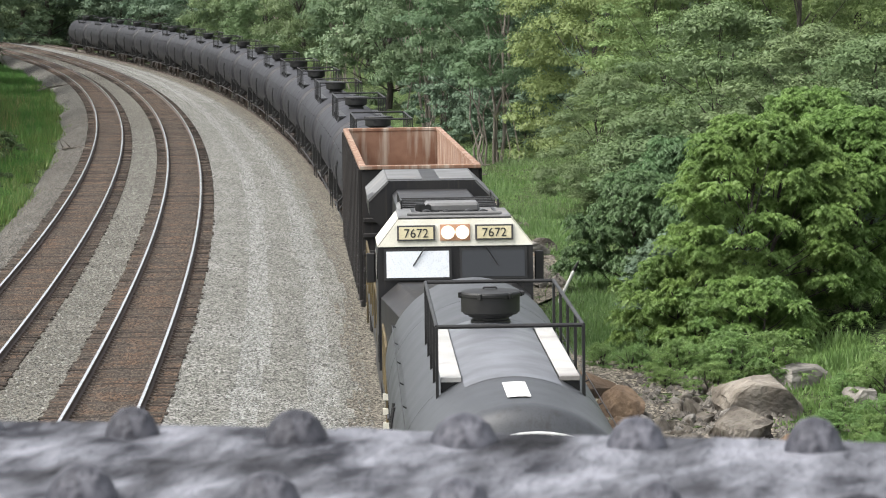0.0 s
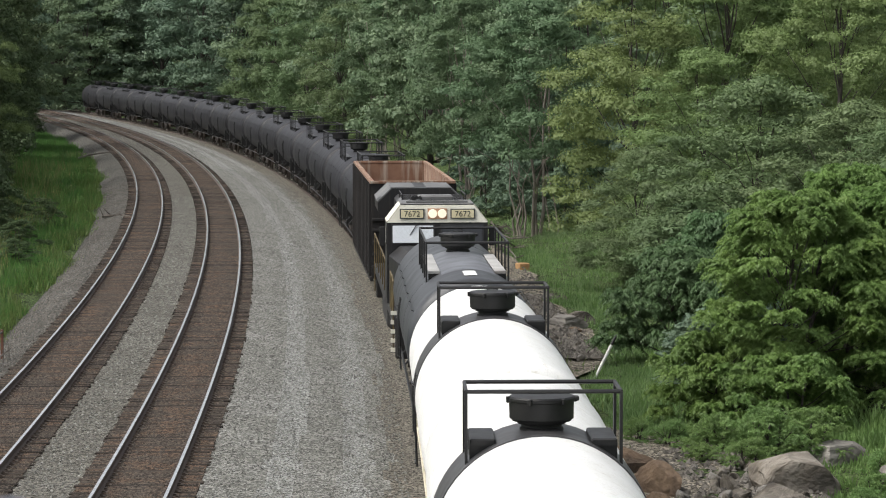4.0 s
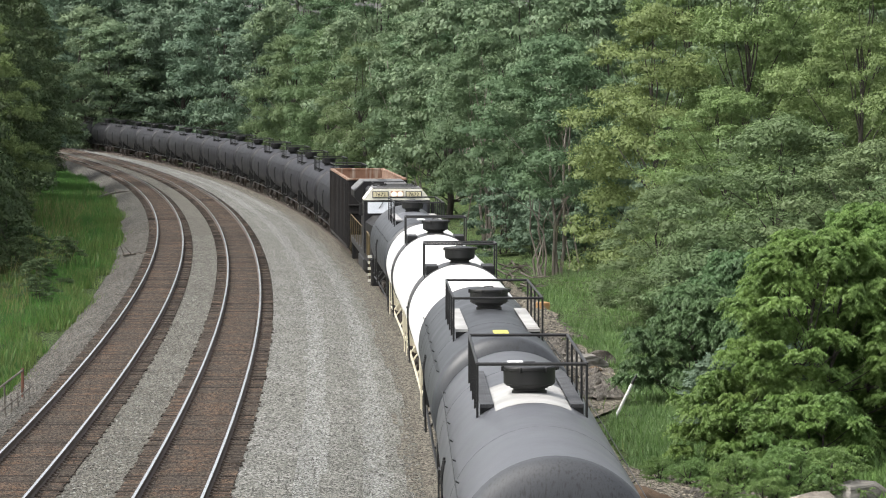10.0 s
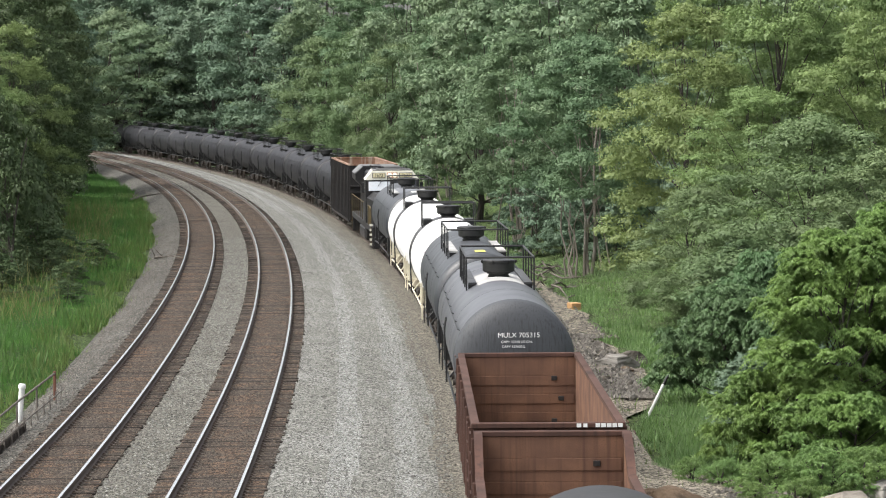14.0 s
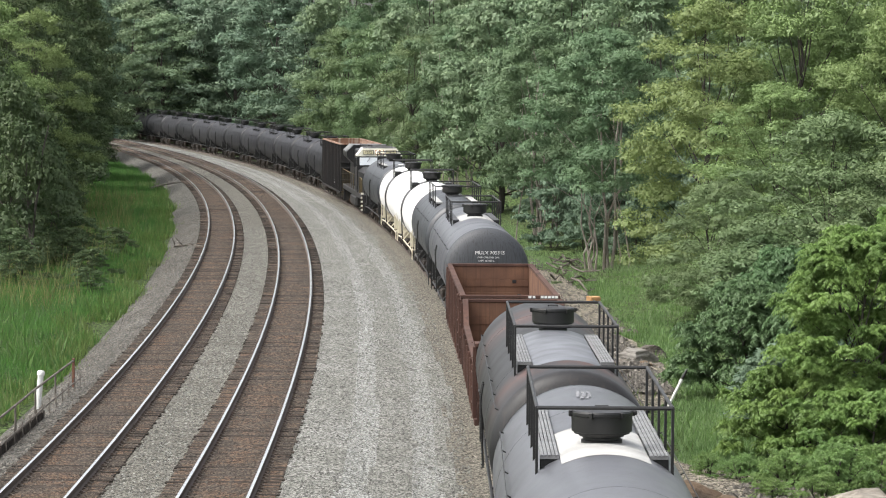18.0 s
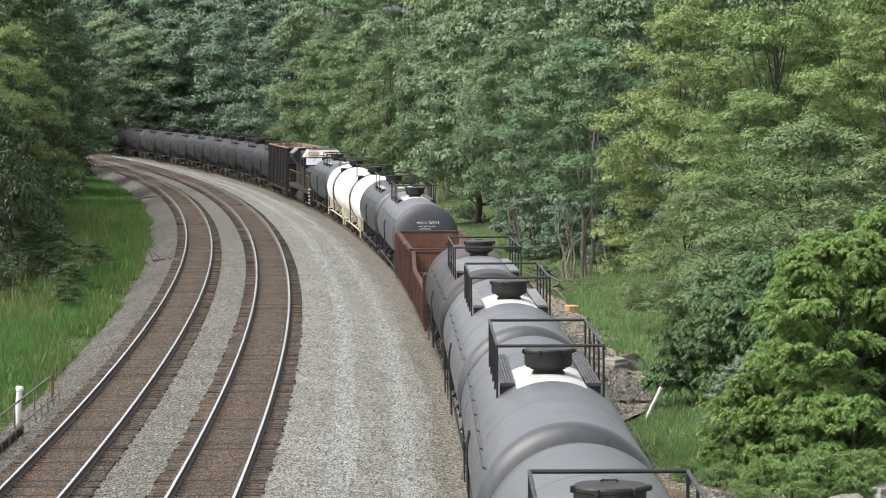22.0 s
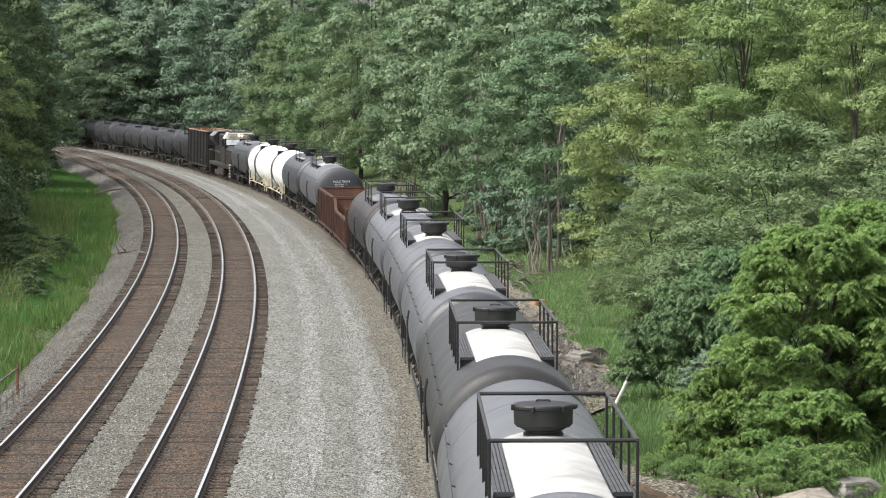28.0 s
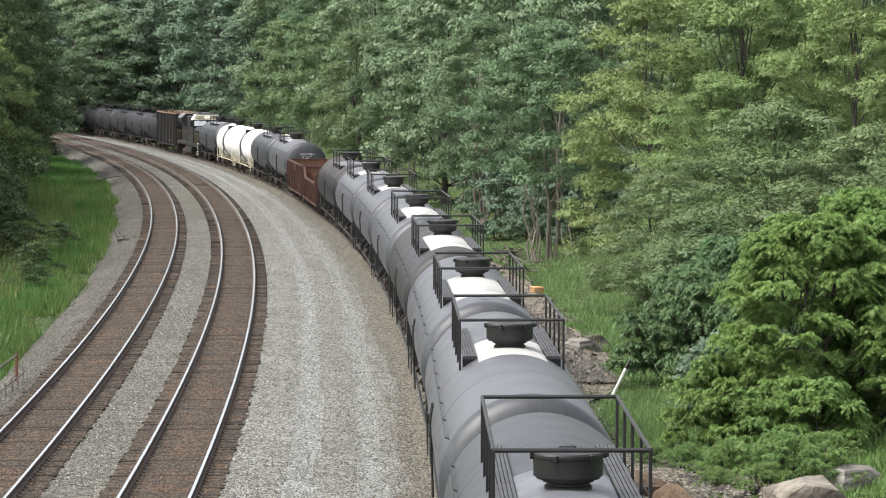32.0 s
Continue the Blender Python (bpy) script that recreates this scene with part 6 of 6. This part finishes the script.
def build_grass():
    rng = np.random.default_rng(4)
    past = lambda s: np.array([train_lat(q) + 2.4 + bank_width(q) for q in s])  # noqa: E731
    wave = lambda s: 0.55 * np.sin(s * 0.21) + 0.4 * np.sin(s * 0.53 + 1) + 0.25 * np.sin(s * 1.3)  # noqa: E731
    near_bank = lambda s: past(s) + 0.3 * np.sin(s * 0.8)  # noqa: E731
    for name, n, s0, s1, l0, l1, tall, wide, material, label, edge in (
        ("tall_grass_west", 190000, 70, 330, -17.5, -7.2, 0.42, 0.0105, GRASS, "tall green grass on the bank beside the tracks", wave),
        ("seed_grass_west", 2500, 120, 230, -14.5, -9.5, 1.25, 0.014, DRY_GRASS, "pale seed heads standing in the grass", wave),
        ("leafy_weeds_west", 9000, 90, 300, -17.0, -7.4, 0.65, 0.05, WEED, "dark leafy weeds among the grass", wave),
        ("tall_grass_east", 140000, 76, 330, 0.0, 6.0, 0.27, 0.011, GRASS_LIT, "tall green grass beside the train", near_bank),
        ("weeds_east", 15000, 74, 150, 0.2, 5.0, 0.26, 0.04, LEAF_SHRUB, "mixed low weeds beside the rocks", near_bank),
        ("bank_weeds", 1800, 56, 160, 10.2, 12.0, 0.25, 0.03, WEED, "sparse weeds on the stony bank", None),
        ("weeds_south", 14000, 56, 78, 14.6, 19.0, 0.28, 0.04, LEAF_SHRUB, "mixed leafy weeds behind the boulders", None),
        ("edge_weeds_west", 9000, 70, 260, -8.3, -6.9, 0.45, 0.03, WEED, "dark weeds along the edge of the gravel", wave),
    ):
        xs, ys, zs = scatter(rng, n, s0, s1, l0, l1, edge)
        tuft = 1 + 0.36 * np.sin(xs * 1.9 + 0.7 * ys) * np.cos(ys * 0.9) + 0.3 * np.sin(xs * 4.1 + ys * 2.3)
        if "leafy" in name:
            keep = np.sin(xs * 0.7) * np.cos(ys * 0.31 + xs * 0.4) > 0.15
            xs, ys, zs, tuft = xs[keep], ys[keep], zs[keep], tuft[keep]
        solid(name, soup(name, blades(rng, xs, ys, zs - 0.05, tall * tuft, wide, 0.3), 3, material), material, label, "grass", kind="stuff")

# ---- the girder bridge from which the view is taken ----
def build_bridge():
    at = pose(0, 1.53, 0, 0, 0, -14.5)
    top = 9.037 - 0.294
    bridge = thing("girder_bridge", "riveted steel girder bridge with flaking grey paint", "bridge", m=at)
    part("top_flange", Shape().box(-26, 26, -0.24, 0.24, top - 0.03, top, c=0.004), GIRDER, bridge, "pitted top flange with rivet rows")
    part("web", Shape().box(-26, 26, -0.012, 0.012, top - 1.9, top - 0.03), GIRDER, bridge)
    part("bottom_flange", Shape().box(-26, 26, -0.24, 0.24, top - 1.93, top - 1.9), GIRDER, bridge)
    for k in range(-12, 13):
        part("stiffener", Shape().box(k * 2.1 - 0.01, k * 2.1 + 0.01, -0.2, 0.2, top - 1.9, top - 0.03), GIRDER, bridge)
    crust, nx, ny = Shape(), 300, 36
    for i in range(nx + 1):
        for j in range(ny + 1):
            x, y = -1.45 + 2.9 * i / nx, -0.238 + 0.476 * j / ny
            p = Vector((x * 22, y * 14, 0))
            crust.v.append((x, y, top + 0.002 + max(0.0, 0.0015 + 0.003 * noise.noise(p) + 0.002 * noise.noise(p * 2.7)) * (0 if j in (0, ny) else 1)))
    crust.f = [(i * (ny + 1) + j, (i + 1) * (ny + 1) + j, (i + 1) * (ny + 1) + j + 1, i * (ny + 1) + j + 1) for i in range(nx) for j in range(ny)]
    part("paint_crust", crust, GIRDER, bridge, "blistered and flaking paint")
    head = Shape().lathe([(-0.002, 0.021), (0.005, 0.0195), (0.011, 0.0155), (0.015, 0.009), (0.0165, 0.001)], axis="z", seg=14).mesh("rivet", RIVET)
    for y, shift in ((0.19, 0.0), (-0.02, 0.045), (-0.19, 0.0)):
        for k in range(-13, 14):
            part("rivet", head, RIVET, bridge, m=pose(k * 0.103 + shift, y, top) @ Matrix.Diagonal((*[0.9 + 0.25 * noise.noise(Vector((k * 1.7, y * 9, q))) for q in (0, 5)], 1.3 + 0.4 * noise.noise(Vector((k * 2.3, y * 7, 3))), 1)))
    part("deck", Shape().box(-26, 26, -9.0, -0.3, top - 1.6, top - 1.3, c=0.02), CONCRETE, bridge)
    for x0 in (-26, 22):
        part("abutment", Shape().box(x0, x0 + 4, -9.0, 0.3, -2.0, top - 1.93, c=0.05), CONCRETE, bridge)


# ---- things beside the tracks ----
def stone_mesh(name, seed, material, flat=0.75):
    """A quarried block, split along its beds, with chipped corners."""
    rng = random.Random(seed * 7 + 1)
    bm = bmesh.new()
    bmesh.ops.create_icosphere(bm, subdivisions=4, radius=0.6)
    lean = [Vector((1, rng.uniform(-0.3, 0.3), rng.uniform(-0.35, 0.35))), Vector((rng.uniform(-0.3, 0.3), 1, rng.uniform(-0.3, 0.3))), Vector((rng.uniform(-0.25, 0.25), rng.uniform(-0.25, 0.25), 1))]
    cuts = [(n.normalized() * k, rng.uniform(0.25, 0.38)) for n in lean for k in (1, -1)]
    cuts += [(Vector((rng.uniform(-1, 1), rng.uniform(-1, 1), rng.uniform(-0.2, 1))).normalized(), rng.uniform(0.28, 0.4)) for _ in range(7)]
    for v in bm.verts:
        for n, d in cuts:
            over = v.co.dot(n) - d
            if over > 0:
                v.co -= n * over
        p = v.co + Vector((seed * 3.1, 0, 0))
        bed = round((v.co.z + 0.03 * noise.noise(p * 5)) * 9) / 9
        grow = 1 + 0.07 * noise.noise(Vector((p.x * 2, p.y * 2, bed * 9))) + 0.06 * noise.noise(p * 3) + 0.03 * abs(noise.noise(p * 11))
        v.co = Vector((v.co.x * grow, v.co.y * grow, v.co.z * flat * (1 + 0.06 * noise.noise(p * 4))))
    me = bpy.data.meshes.new(name)
    bm.to_mesh(me)
    bm.free()
    me.shade_smooth()
    me.set_sharp_from_angle(angle=radians(20))
    me.materials.append(material)
    return me


def stone_small(seed):
    me = stone_mesh("broken_stone", 20 + seed, (ROCK, ROCK, PALE_ROCK)[seed])
    bm = bmesh.new()
    bmesh.ops.create_icosphere(bm, subdivisions=2, radius=0.5)
    rng = random.Random(seed + 50)
    cuts = [(Vector((rng.uniform(-1, 1), rng.uniform(-1, 1), rng.uniform(-1, 1))).normalized(), rng.uniform(0.2, 0.36)) for _ in range(8)]
    for v in bm.verts:
        for n, d in cuts:
            over = v.co.dot(n) - d
            if over > 0:
                v.co -= n * over
    bm.to_mesh(me)
    bm.free()
    me.set_sharp_from_angle(angle=radians(20))
    return me


def build_stones():
    kinds = [stone_mesh("boulder", k, (ROCK, ROCK, ROCK, ORANGE_ROCK, PALE_ROCK)[k]) for k in range(5)]
    pebbles = [stone_small(k) for k in range(3)]
    looks = ("grey angular quarry boulder", "grey angular quarry boulder", "grey angular quarry boulder", "orange-brown weathered boulder", "pale grey broken boulder")

    def lay(k, x, y, size, turn, high=1.0, lift=0.0, tip=0.0):
        tagged_ob = solid("boulder", kinds[k], None, looks[k] + " on the bank", "rock", "boulders beside the train",
                          m=pose(x, y, ground_z(x, y) + size * 0.18 * high + lift, tip, tip * 0.5, turn) @ Matrix.Diagonal((size, size * 0.85, size * high, 1)))
        return tagged_ob

    for row in ((3, 4.6, 68.4, 1.9, 20, 0.9, -0.1), (3, 5.4, 65.8, 1.8, 75, 1.0, -0.05), (3, 5.2, 63.4, 1.3, 130, 0.9, -0.1), (0, 8.6, 66.6, 3.0, 10, 0.8, -0.1, 16), (1, 7.7, 62.8, 1.9, 50, 1.0, -0.2, 8), (3, 8.7, 61.8, 1.1, 120, 1.0, -0.15), (4, 10.3, 71.6, 2.2, 40, 0.6, 0.0), (3, 9.4, 71.0, 0.9, 70, 0.8), (4, 11.0, 67.0, 1.4, 100, 0.9),
                (2, 5.6, 61.4, 1.7, 15, 0.8, -0.1), (0, 6.9, 60.6, 1.0, 160, 0.8), (2, 9.9, 63.8, 0.7, 200, 0.9), (1, 6.8, 67.6, 1.0, 33, 0.6, -0.1), (0, 6.2, 69.2, 1.0, 80, 0.6, -0.1), (1, 4.3, 65.0, 1.1, 12, 0.7), (3, 4.4, 71.0, 1.1, 140, 0.6), (4, 8.3, 60.4, 0.9, 10, 0.7), (1, 7.2, 65.6, 0.8, 44, 0.7),
                (4, 5.3, 106.0, 2.0, 60, 0.5, 0.1), (0, 5.9, 107.5, 1.5, 10, 0.6, 0.1), (1, 4.7, 103.5, 1.0, 80, 0.7), (2, 5.3, 102.0, 0.8, 140, 0.7), (4, 5.0, 104.8, 0.7, 220, 0.7), (0, 4.6, 100.5, 0.8, 20, 0.7), (3, 5.5, 104.0, 0.8, 300, 0.7)):
        lay(*row)
    rng = random.Random(31)

    def rubble(x, y, size):
        k = rng.randrange(3)
        solid("broken_stone", pebbles[k], None, "angular grey broken stone in the rubble", "rock", "broken stones beside the train",
              m=pose(x, y, ground_z(x, y) + size * 0.15, rng.uniform(0, 360), rng.uniform(0, 360), rng.uniform(0, 360)) @ Matrix.Diagonal((size, size * 0.75, size * 0.6, 1)))

    for _ in range(165):
        rubble(rng.uniform(4.2, 9.2), rng.uniform(58.0, 71.5), rng.choice((0.22, 0.3, 0.4, 0.55, 0.75)) * rng.uniform(0.8, 1.2))
    for _ in range(100):
        s = rng.uniform(92, 119)
        p = on_line(s, train_lat(s) + rng.uniform(3.2, 6.0 if s > 100 else 5.2), 0)
        rubble(p.x, p.y, rng.uniform(0.2, 0.62))
    for _ in range(30):
        s = rng.uniform(114, 160)
        p = on_line(s, train_lat(s) + rng.uniform(3.6, 6.6), 0)
        rubble(p.x, p.y, rng.uniform(0.12, 0.38))
    # loose ballast stones
    r2 = np.random.default_rng(8)
    base = np.array([(1, 0, 0), (0, 1, 0), (-1, 0, 0), (0, -1, 0), (0, 0, 0.8), (0, 0, -0.8)], float)
    tris = np.array([(0, 1, 4), (1, 2, 4), (2, 3, 4), (3, 0, 4)])

    def heap(name, n, s0, s1, l0, l1, zf, material, label, small=0.018, big=0.05):
        s = s0 + (s1 - s0) * r2.uniform(0, 1, n) ** 1.5
        lat = l0 + (l1 - l0) * r2.uniform(0, 1, n)
        x, y, a = (np.interp(s, LINE_S, c) for c in (LINE_X, LINE_Y, LINE_H))
        size = r2.uniform(small, big, n)
        ang = r2.uniform(0, 6.28, n)
        v = base[None] * r2.uniform(0.6, 1.3, (n, 6, 1)) * size[:, None, None]
        c, q = np.cos(ang)[:, None], np.sin(ang)[:, None]
        v = np.stack([v[..., 0] * c - v[..., 1] * q, v[..., 0] * q + v[..., 1] * c, v[..., 2]], -1)
        v += np.stack([x + lat * np.cos(a), y + lat * np.sin(a), zf(lat, s)], -1)[:, None]
        me = soup(name, v[:, tris].reshape(-1, 3), 3, material)
        solid(name, me, material, label, "gravel", kind="stuff")

    light = mat("light_loose_stone", (0.2, 0.2, 0.18), (0.085, 0.085, 0.075), rough=0.95, bump=0, vary=0.6, island=True)
    brown = mat("brown_loose_stone", (0.046, 0.037, 0.029), (0.075, 0.064, 0.052), rough=0.95, bump=0, vary=0.6, island=True)
    grey = mat("mixed_rubble_stone", (0.16, 0.148, 0.13), (0.08, 0.073, 0.064), rough=0.95, bump=0.3, vary=0.5, island=True, spec=0.15)
    heap("rubble", 2600, 56, 73, 10.0, 15.2, lambda lat, s: 0 * lat - 1.1, grey, "broken grey stones heaped on the bank", 0.04, 0.12)
    heap("rubble", 2200, 94, 118, 10.0, 12.9, lambda lat, s: 0 * lat - 1.08, grey, "broken grey stones heaped on the bank", 0.04, 0.16)
    heap("rubble", 1500, 116, 165, 10.2, 13.6, lambda lat, s: 0 * lat - 1.08, grey, "broken grey stones strewn on the bank", 0.03, 0.1)
    flat = lambda lat, s: -0.22 - 0.44 * np.clip((lat - 1.28) / 4.5, 0, 1) ** 1.3 + 0.005  # noqa: E731
    heap("loose_stones", 22000, 40, 220, 1.3, 5.7, flat, light, "loose grey stones on the gravel strip")
    heap("loose_stones", 5000, 40, 180, -2.55, -1.35, lambda lat, s: 0 * lat - 0.225, light, "loose grey stones between the tracks")
    heap("loose_stones", 8000, 50, 200, -6.7, -5.2, lambda lat, s: np.interp(lat, (-7.0, -6.1, -5.65, -5.18), (-0.84, -0.41, -0.24, -0.21)), grey, "loose grey stones beside the track")
    heap("bed_stones", 5000, 40, 190, -4.6, -3.2, lambda lat, s: 0 * lat - 0.183, brown, "brown stones among the ties")
    for l0, l1 in ((-5.25, -4.75), (-3.05, -2.6), (-1.3, -0.82), (0.82, 1.3)):
        heap("bed_stones", 800, 40, 150, l0, l1, lambda lat, s: 0 * lat - 0.178, brown, "brown stones over the tie ends")
    heap("bed_stones", 6000, 40, 190, -0.65, 0.65, lambda lat, s: 0 * lat - 0.183, brown, "brown stones among the ties")


def dead_branch(name, label, points, r, seed, twigs=6):
    rng = random.Random(seed)
    ob = thing(name, label, "branch", "dead branches")
    sh = Shape()
    for i, (a, b) in enumerate(zip(points, points[1:])):
        sh.rod(a, b, r * (1 - 0.7 * i / len(points)), 6, r * (1 - 0.7 * (i + 1) / len(points)))
    part("limb", sh, DEAD_WOOD, ob)
    for _ in range(twigs):
        k = rng.randrange(len(points) - 1)
        a = Vector(points[k]).lerp(Vector(points[k + 1]), rng.random())
        part("twig", Shape().rod(a, a + Vector((rng.uniform(-0.5, 0.5), rng.uniform(-0.5, 0.5), rng.uniform(0.05, 0.5))) * r * 14, r * 0.4, 5, r * 0.1), DEAD_WOOD, ob)
    return ob


def build_trackside():
    # leaning white marker east of the train
    z0 = ground_z(5.43, 90)
    post = thing("marker_post", "thin white marker post with a black tip, leaning in grass", "post", m=pose(5.43, 90, z0, 0, 26, 0))
    part("pole", Shape().lathe([(-0.1, 0.05), (1.22, 0.05), (1.25, 0.045)], axis="z", seg=14), POST_WHITE, post)
    part("reflector_band", Shape().lathe([(1.02, 0.052), (1.021, 0.058), (1.1, 0.058), (1.101, 0.052)], axis="z", seg=14, closed=False), POST_WHITE, post)
    part("cap", Shape().lathe([(1.16, 0.053), (1.2, 0.052), (1.4, 0.04), (1.52, 0.004)], axis="z", seg=12), BLACK_STEEL, post, "black pointed tip")
    # stout white post and the old fence west of the tracks
    z0 = ground_z(-13.1, 84.6)
    wp = thing("white_post", "stout white painted post with a rounded top", "post", m=pose(-13.1, 84.6, z0, 0, 5, 0))
    part("pole", Shape().lathe([(-0.1, 0.085), (1.28, 0.085), (1.29, 0.11), (1.38, 0.11), (1.42, 0.085), (1.43, 0.01)], axis="z", seg=18), POST_WHITE, wp)
    fence = thing("culvert_fence", "old rusty pipe fence along a timber headwall", "fence")
    run = [(-12.45, 87.5), (-12.4, 83.5), (-12.35, 79.5), (-12.25, 75.5), (-12.15, 71.0)]
    for i, (x, y) in enumerate(run):
        z = -0.5
        part("fence_post", Shape().box(x - 0.04, x + 0.04, y - 0.05, y + 0.05, z - 0.1, z + (1.05 if i == 0 else 1.0), c=0.01) if i == 0 else Shape().rod((x, y, z - 0.1), (x, y, z + 1.0), 0.028, 8),
             RUST_FENCE if i == 0 else DEAD_WOOD, fence, "rust-red flat post" if i == 0 else "")
    for (xa, ya), (xb, yb) in zip(run, run[1:]):
        za = zb = -0.5
        part("top_rail", Shape().rod((xa, ya, za + 0.98), (xb, yb, zb + 0.98), 0.03, 8), DEAD_WOOD, fence)
        part("mid_rail", Shape().rod((xa + 0.28, ya, za + 0.52), (xb + 0.28, yb, zb + 0.52), 0.022, 8), DEAD_WOOD, fence)
        part("low_rail", Shape().rod((xa + 0.3, ya, za + 0.22), (xb + 0.3, yb, zb + 0.22), 0.022, 8), DEAD_WOOD, fence)
        for k in range(3):
            f = 0.15 + 0.33 * k
            x, y, z = xa + (xb - xa) * f, ya + (yb - ya) * f, za + (zb - za) * f
            part("picket", Shape().rod((x + 0.29, y, z + 0.2), (x + 0.27, y, z + 0.64), 0.018, 6), DEAD_WOOD, fence)
    for k in range(7):
        y = 65.4 + k * 2.0
        x = -11.95 - 0.02 * (y - 71)
        z = -0.62
        for q in range(2):
            part("headwall_board", Shape().box(x - 0.12, x, y, y + 1.96, z + 0.02 + q * 0.27, z + 0.27 + q * 0.27, c=0.015), TIE, fence, "dark timber board")
    # orange-brown timber block by the train
    solid("timber_block", Shape().box(-0.24, 0.24, -0.3, 0.3, 0, 0.36, c=0.03), BOX_WOOD, "orange-brown sawn timber block lying on the bank", "timber", m=pose(4.72, 133, ground_z(4.72, 133) + 0.02, 0, 0, 20))
    # fallen branches
    g = lambda x, y, z=0.05: (x, y, ground_z(x, y) + z)  # noqa: E731
    dead_branch("fallen_branch", "grey dead branch lying on the gravel shoulder", [(-17.4, 162, -0.4), (-17.0, 160.5, -0.28), (-16.2, 160, -0.22), (-15.6, 158.5, -0.2)], 0.09, 2)
    dead_branch("fallen_branch", "dark dead branch lying on the gravel shoulder", [(-28.6, 247, -0.5), (-28.0, 250, -0.3), (-27.2, 252, -0.22), (-26.4, 254, -0.2)], 0.11, 3, 4)
    rng = random.Random(5)
    for k in range(16):
        x, y = rng.uniform(3.0, 4.4), rng.uniform(142, 160)
        ln, a = rng.uniform(1.0, 2.4), rng.uniform(-1.2, 1.2)
        pts = [(x + ln * q * math.cos(a), y + ln * q * math.sin(a) * 2, ground_z(x + ln * q, y) + 0.1 + 0.55 * rng.random() * (1 - 0.5 * q)) for q in (0, 0.35, 0.7, 1.0)]
        dead_branch("brush_branch", "grey dead branch in a brush heap beside the train", pts, 0.05, 40 + k, 5)


def build_ties():
    plate = Shape().box(-0.19, 0.19, -0.09, 0.09, 0, 0.022, c=0.006)
    for x in (-0.11, 0.11):
        plate.box(x - 0.03, x + 0.03, -0.05, 0.05, 0.022, 0.05)
    plate = plate.mesh("tie_plate", PLATE)
    slabs = []
    for d in (0.0, 0.05, -0.05):
        slabs.append(Shape().box(-1.3 + d, 1.3 + d, -0.115, 0.115, -0.32, -0.182, c=0.012).mesh("tie", TIE))
    rng = random.Random(17)
    for name, base, drop in (("trackbed_west", lambda s: -TRACK_GAP, 0.0), ("trackbed_middle", lambda s: 0.0, 0.0), ("trackbed_east", train_lat, TRAIN_DROP)):
        bed = bpy.data.objects[name]
        rest, plates = Shape(), Shape()
        s, n = 40.0, 0
        while s < (330 if drop == 0 else 200):
            p = on_line(s, base(s), drop)
            m = pose(p.x, p.y, p.z + rng.uniform(-0.022, 0.004), 0, 0, math.degrees(heading(s)) + rng.uniform(-0.8, 0.8))
            if n < 150 and drop == 0:
                t = part("tie", slabs[rng.randrange(3)], TIE, bed, m=m)
                for x in (-0.7525, 0.7525):
                    part("tie_plate", plate, PLATE, t, m=pose(x, 0, -0.182))
            else:
                rest.box(-1.3, 1.3, -0.115, 0.115, -0.32, -0.182, m)
            s, n = s + 0.5 + rng.uniform(-0.05, 0.05), n + 1
        tagged(part("far_ties", rest, TIE, bed, "row of dark wooden ties", smooth=0), kind="stuff")

# ---- the place ----
build_ground()
build_beds()
build_rails()
build_train()
build_trees()
build_grass()
build_bridge()
build_trackside()
build_stones()
build_ties()
motions()
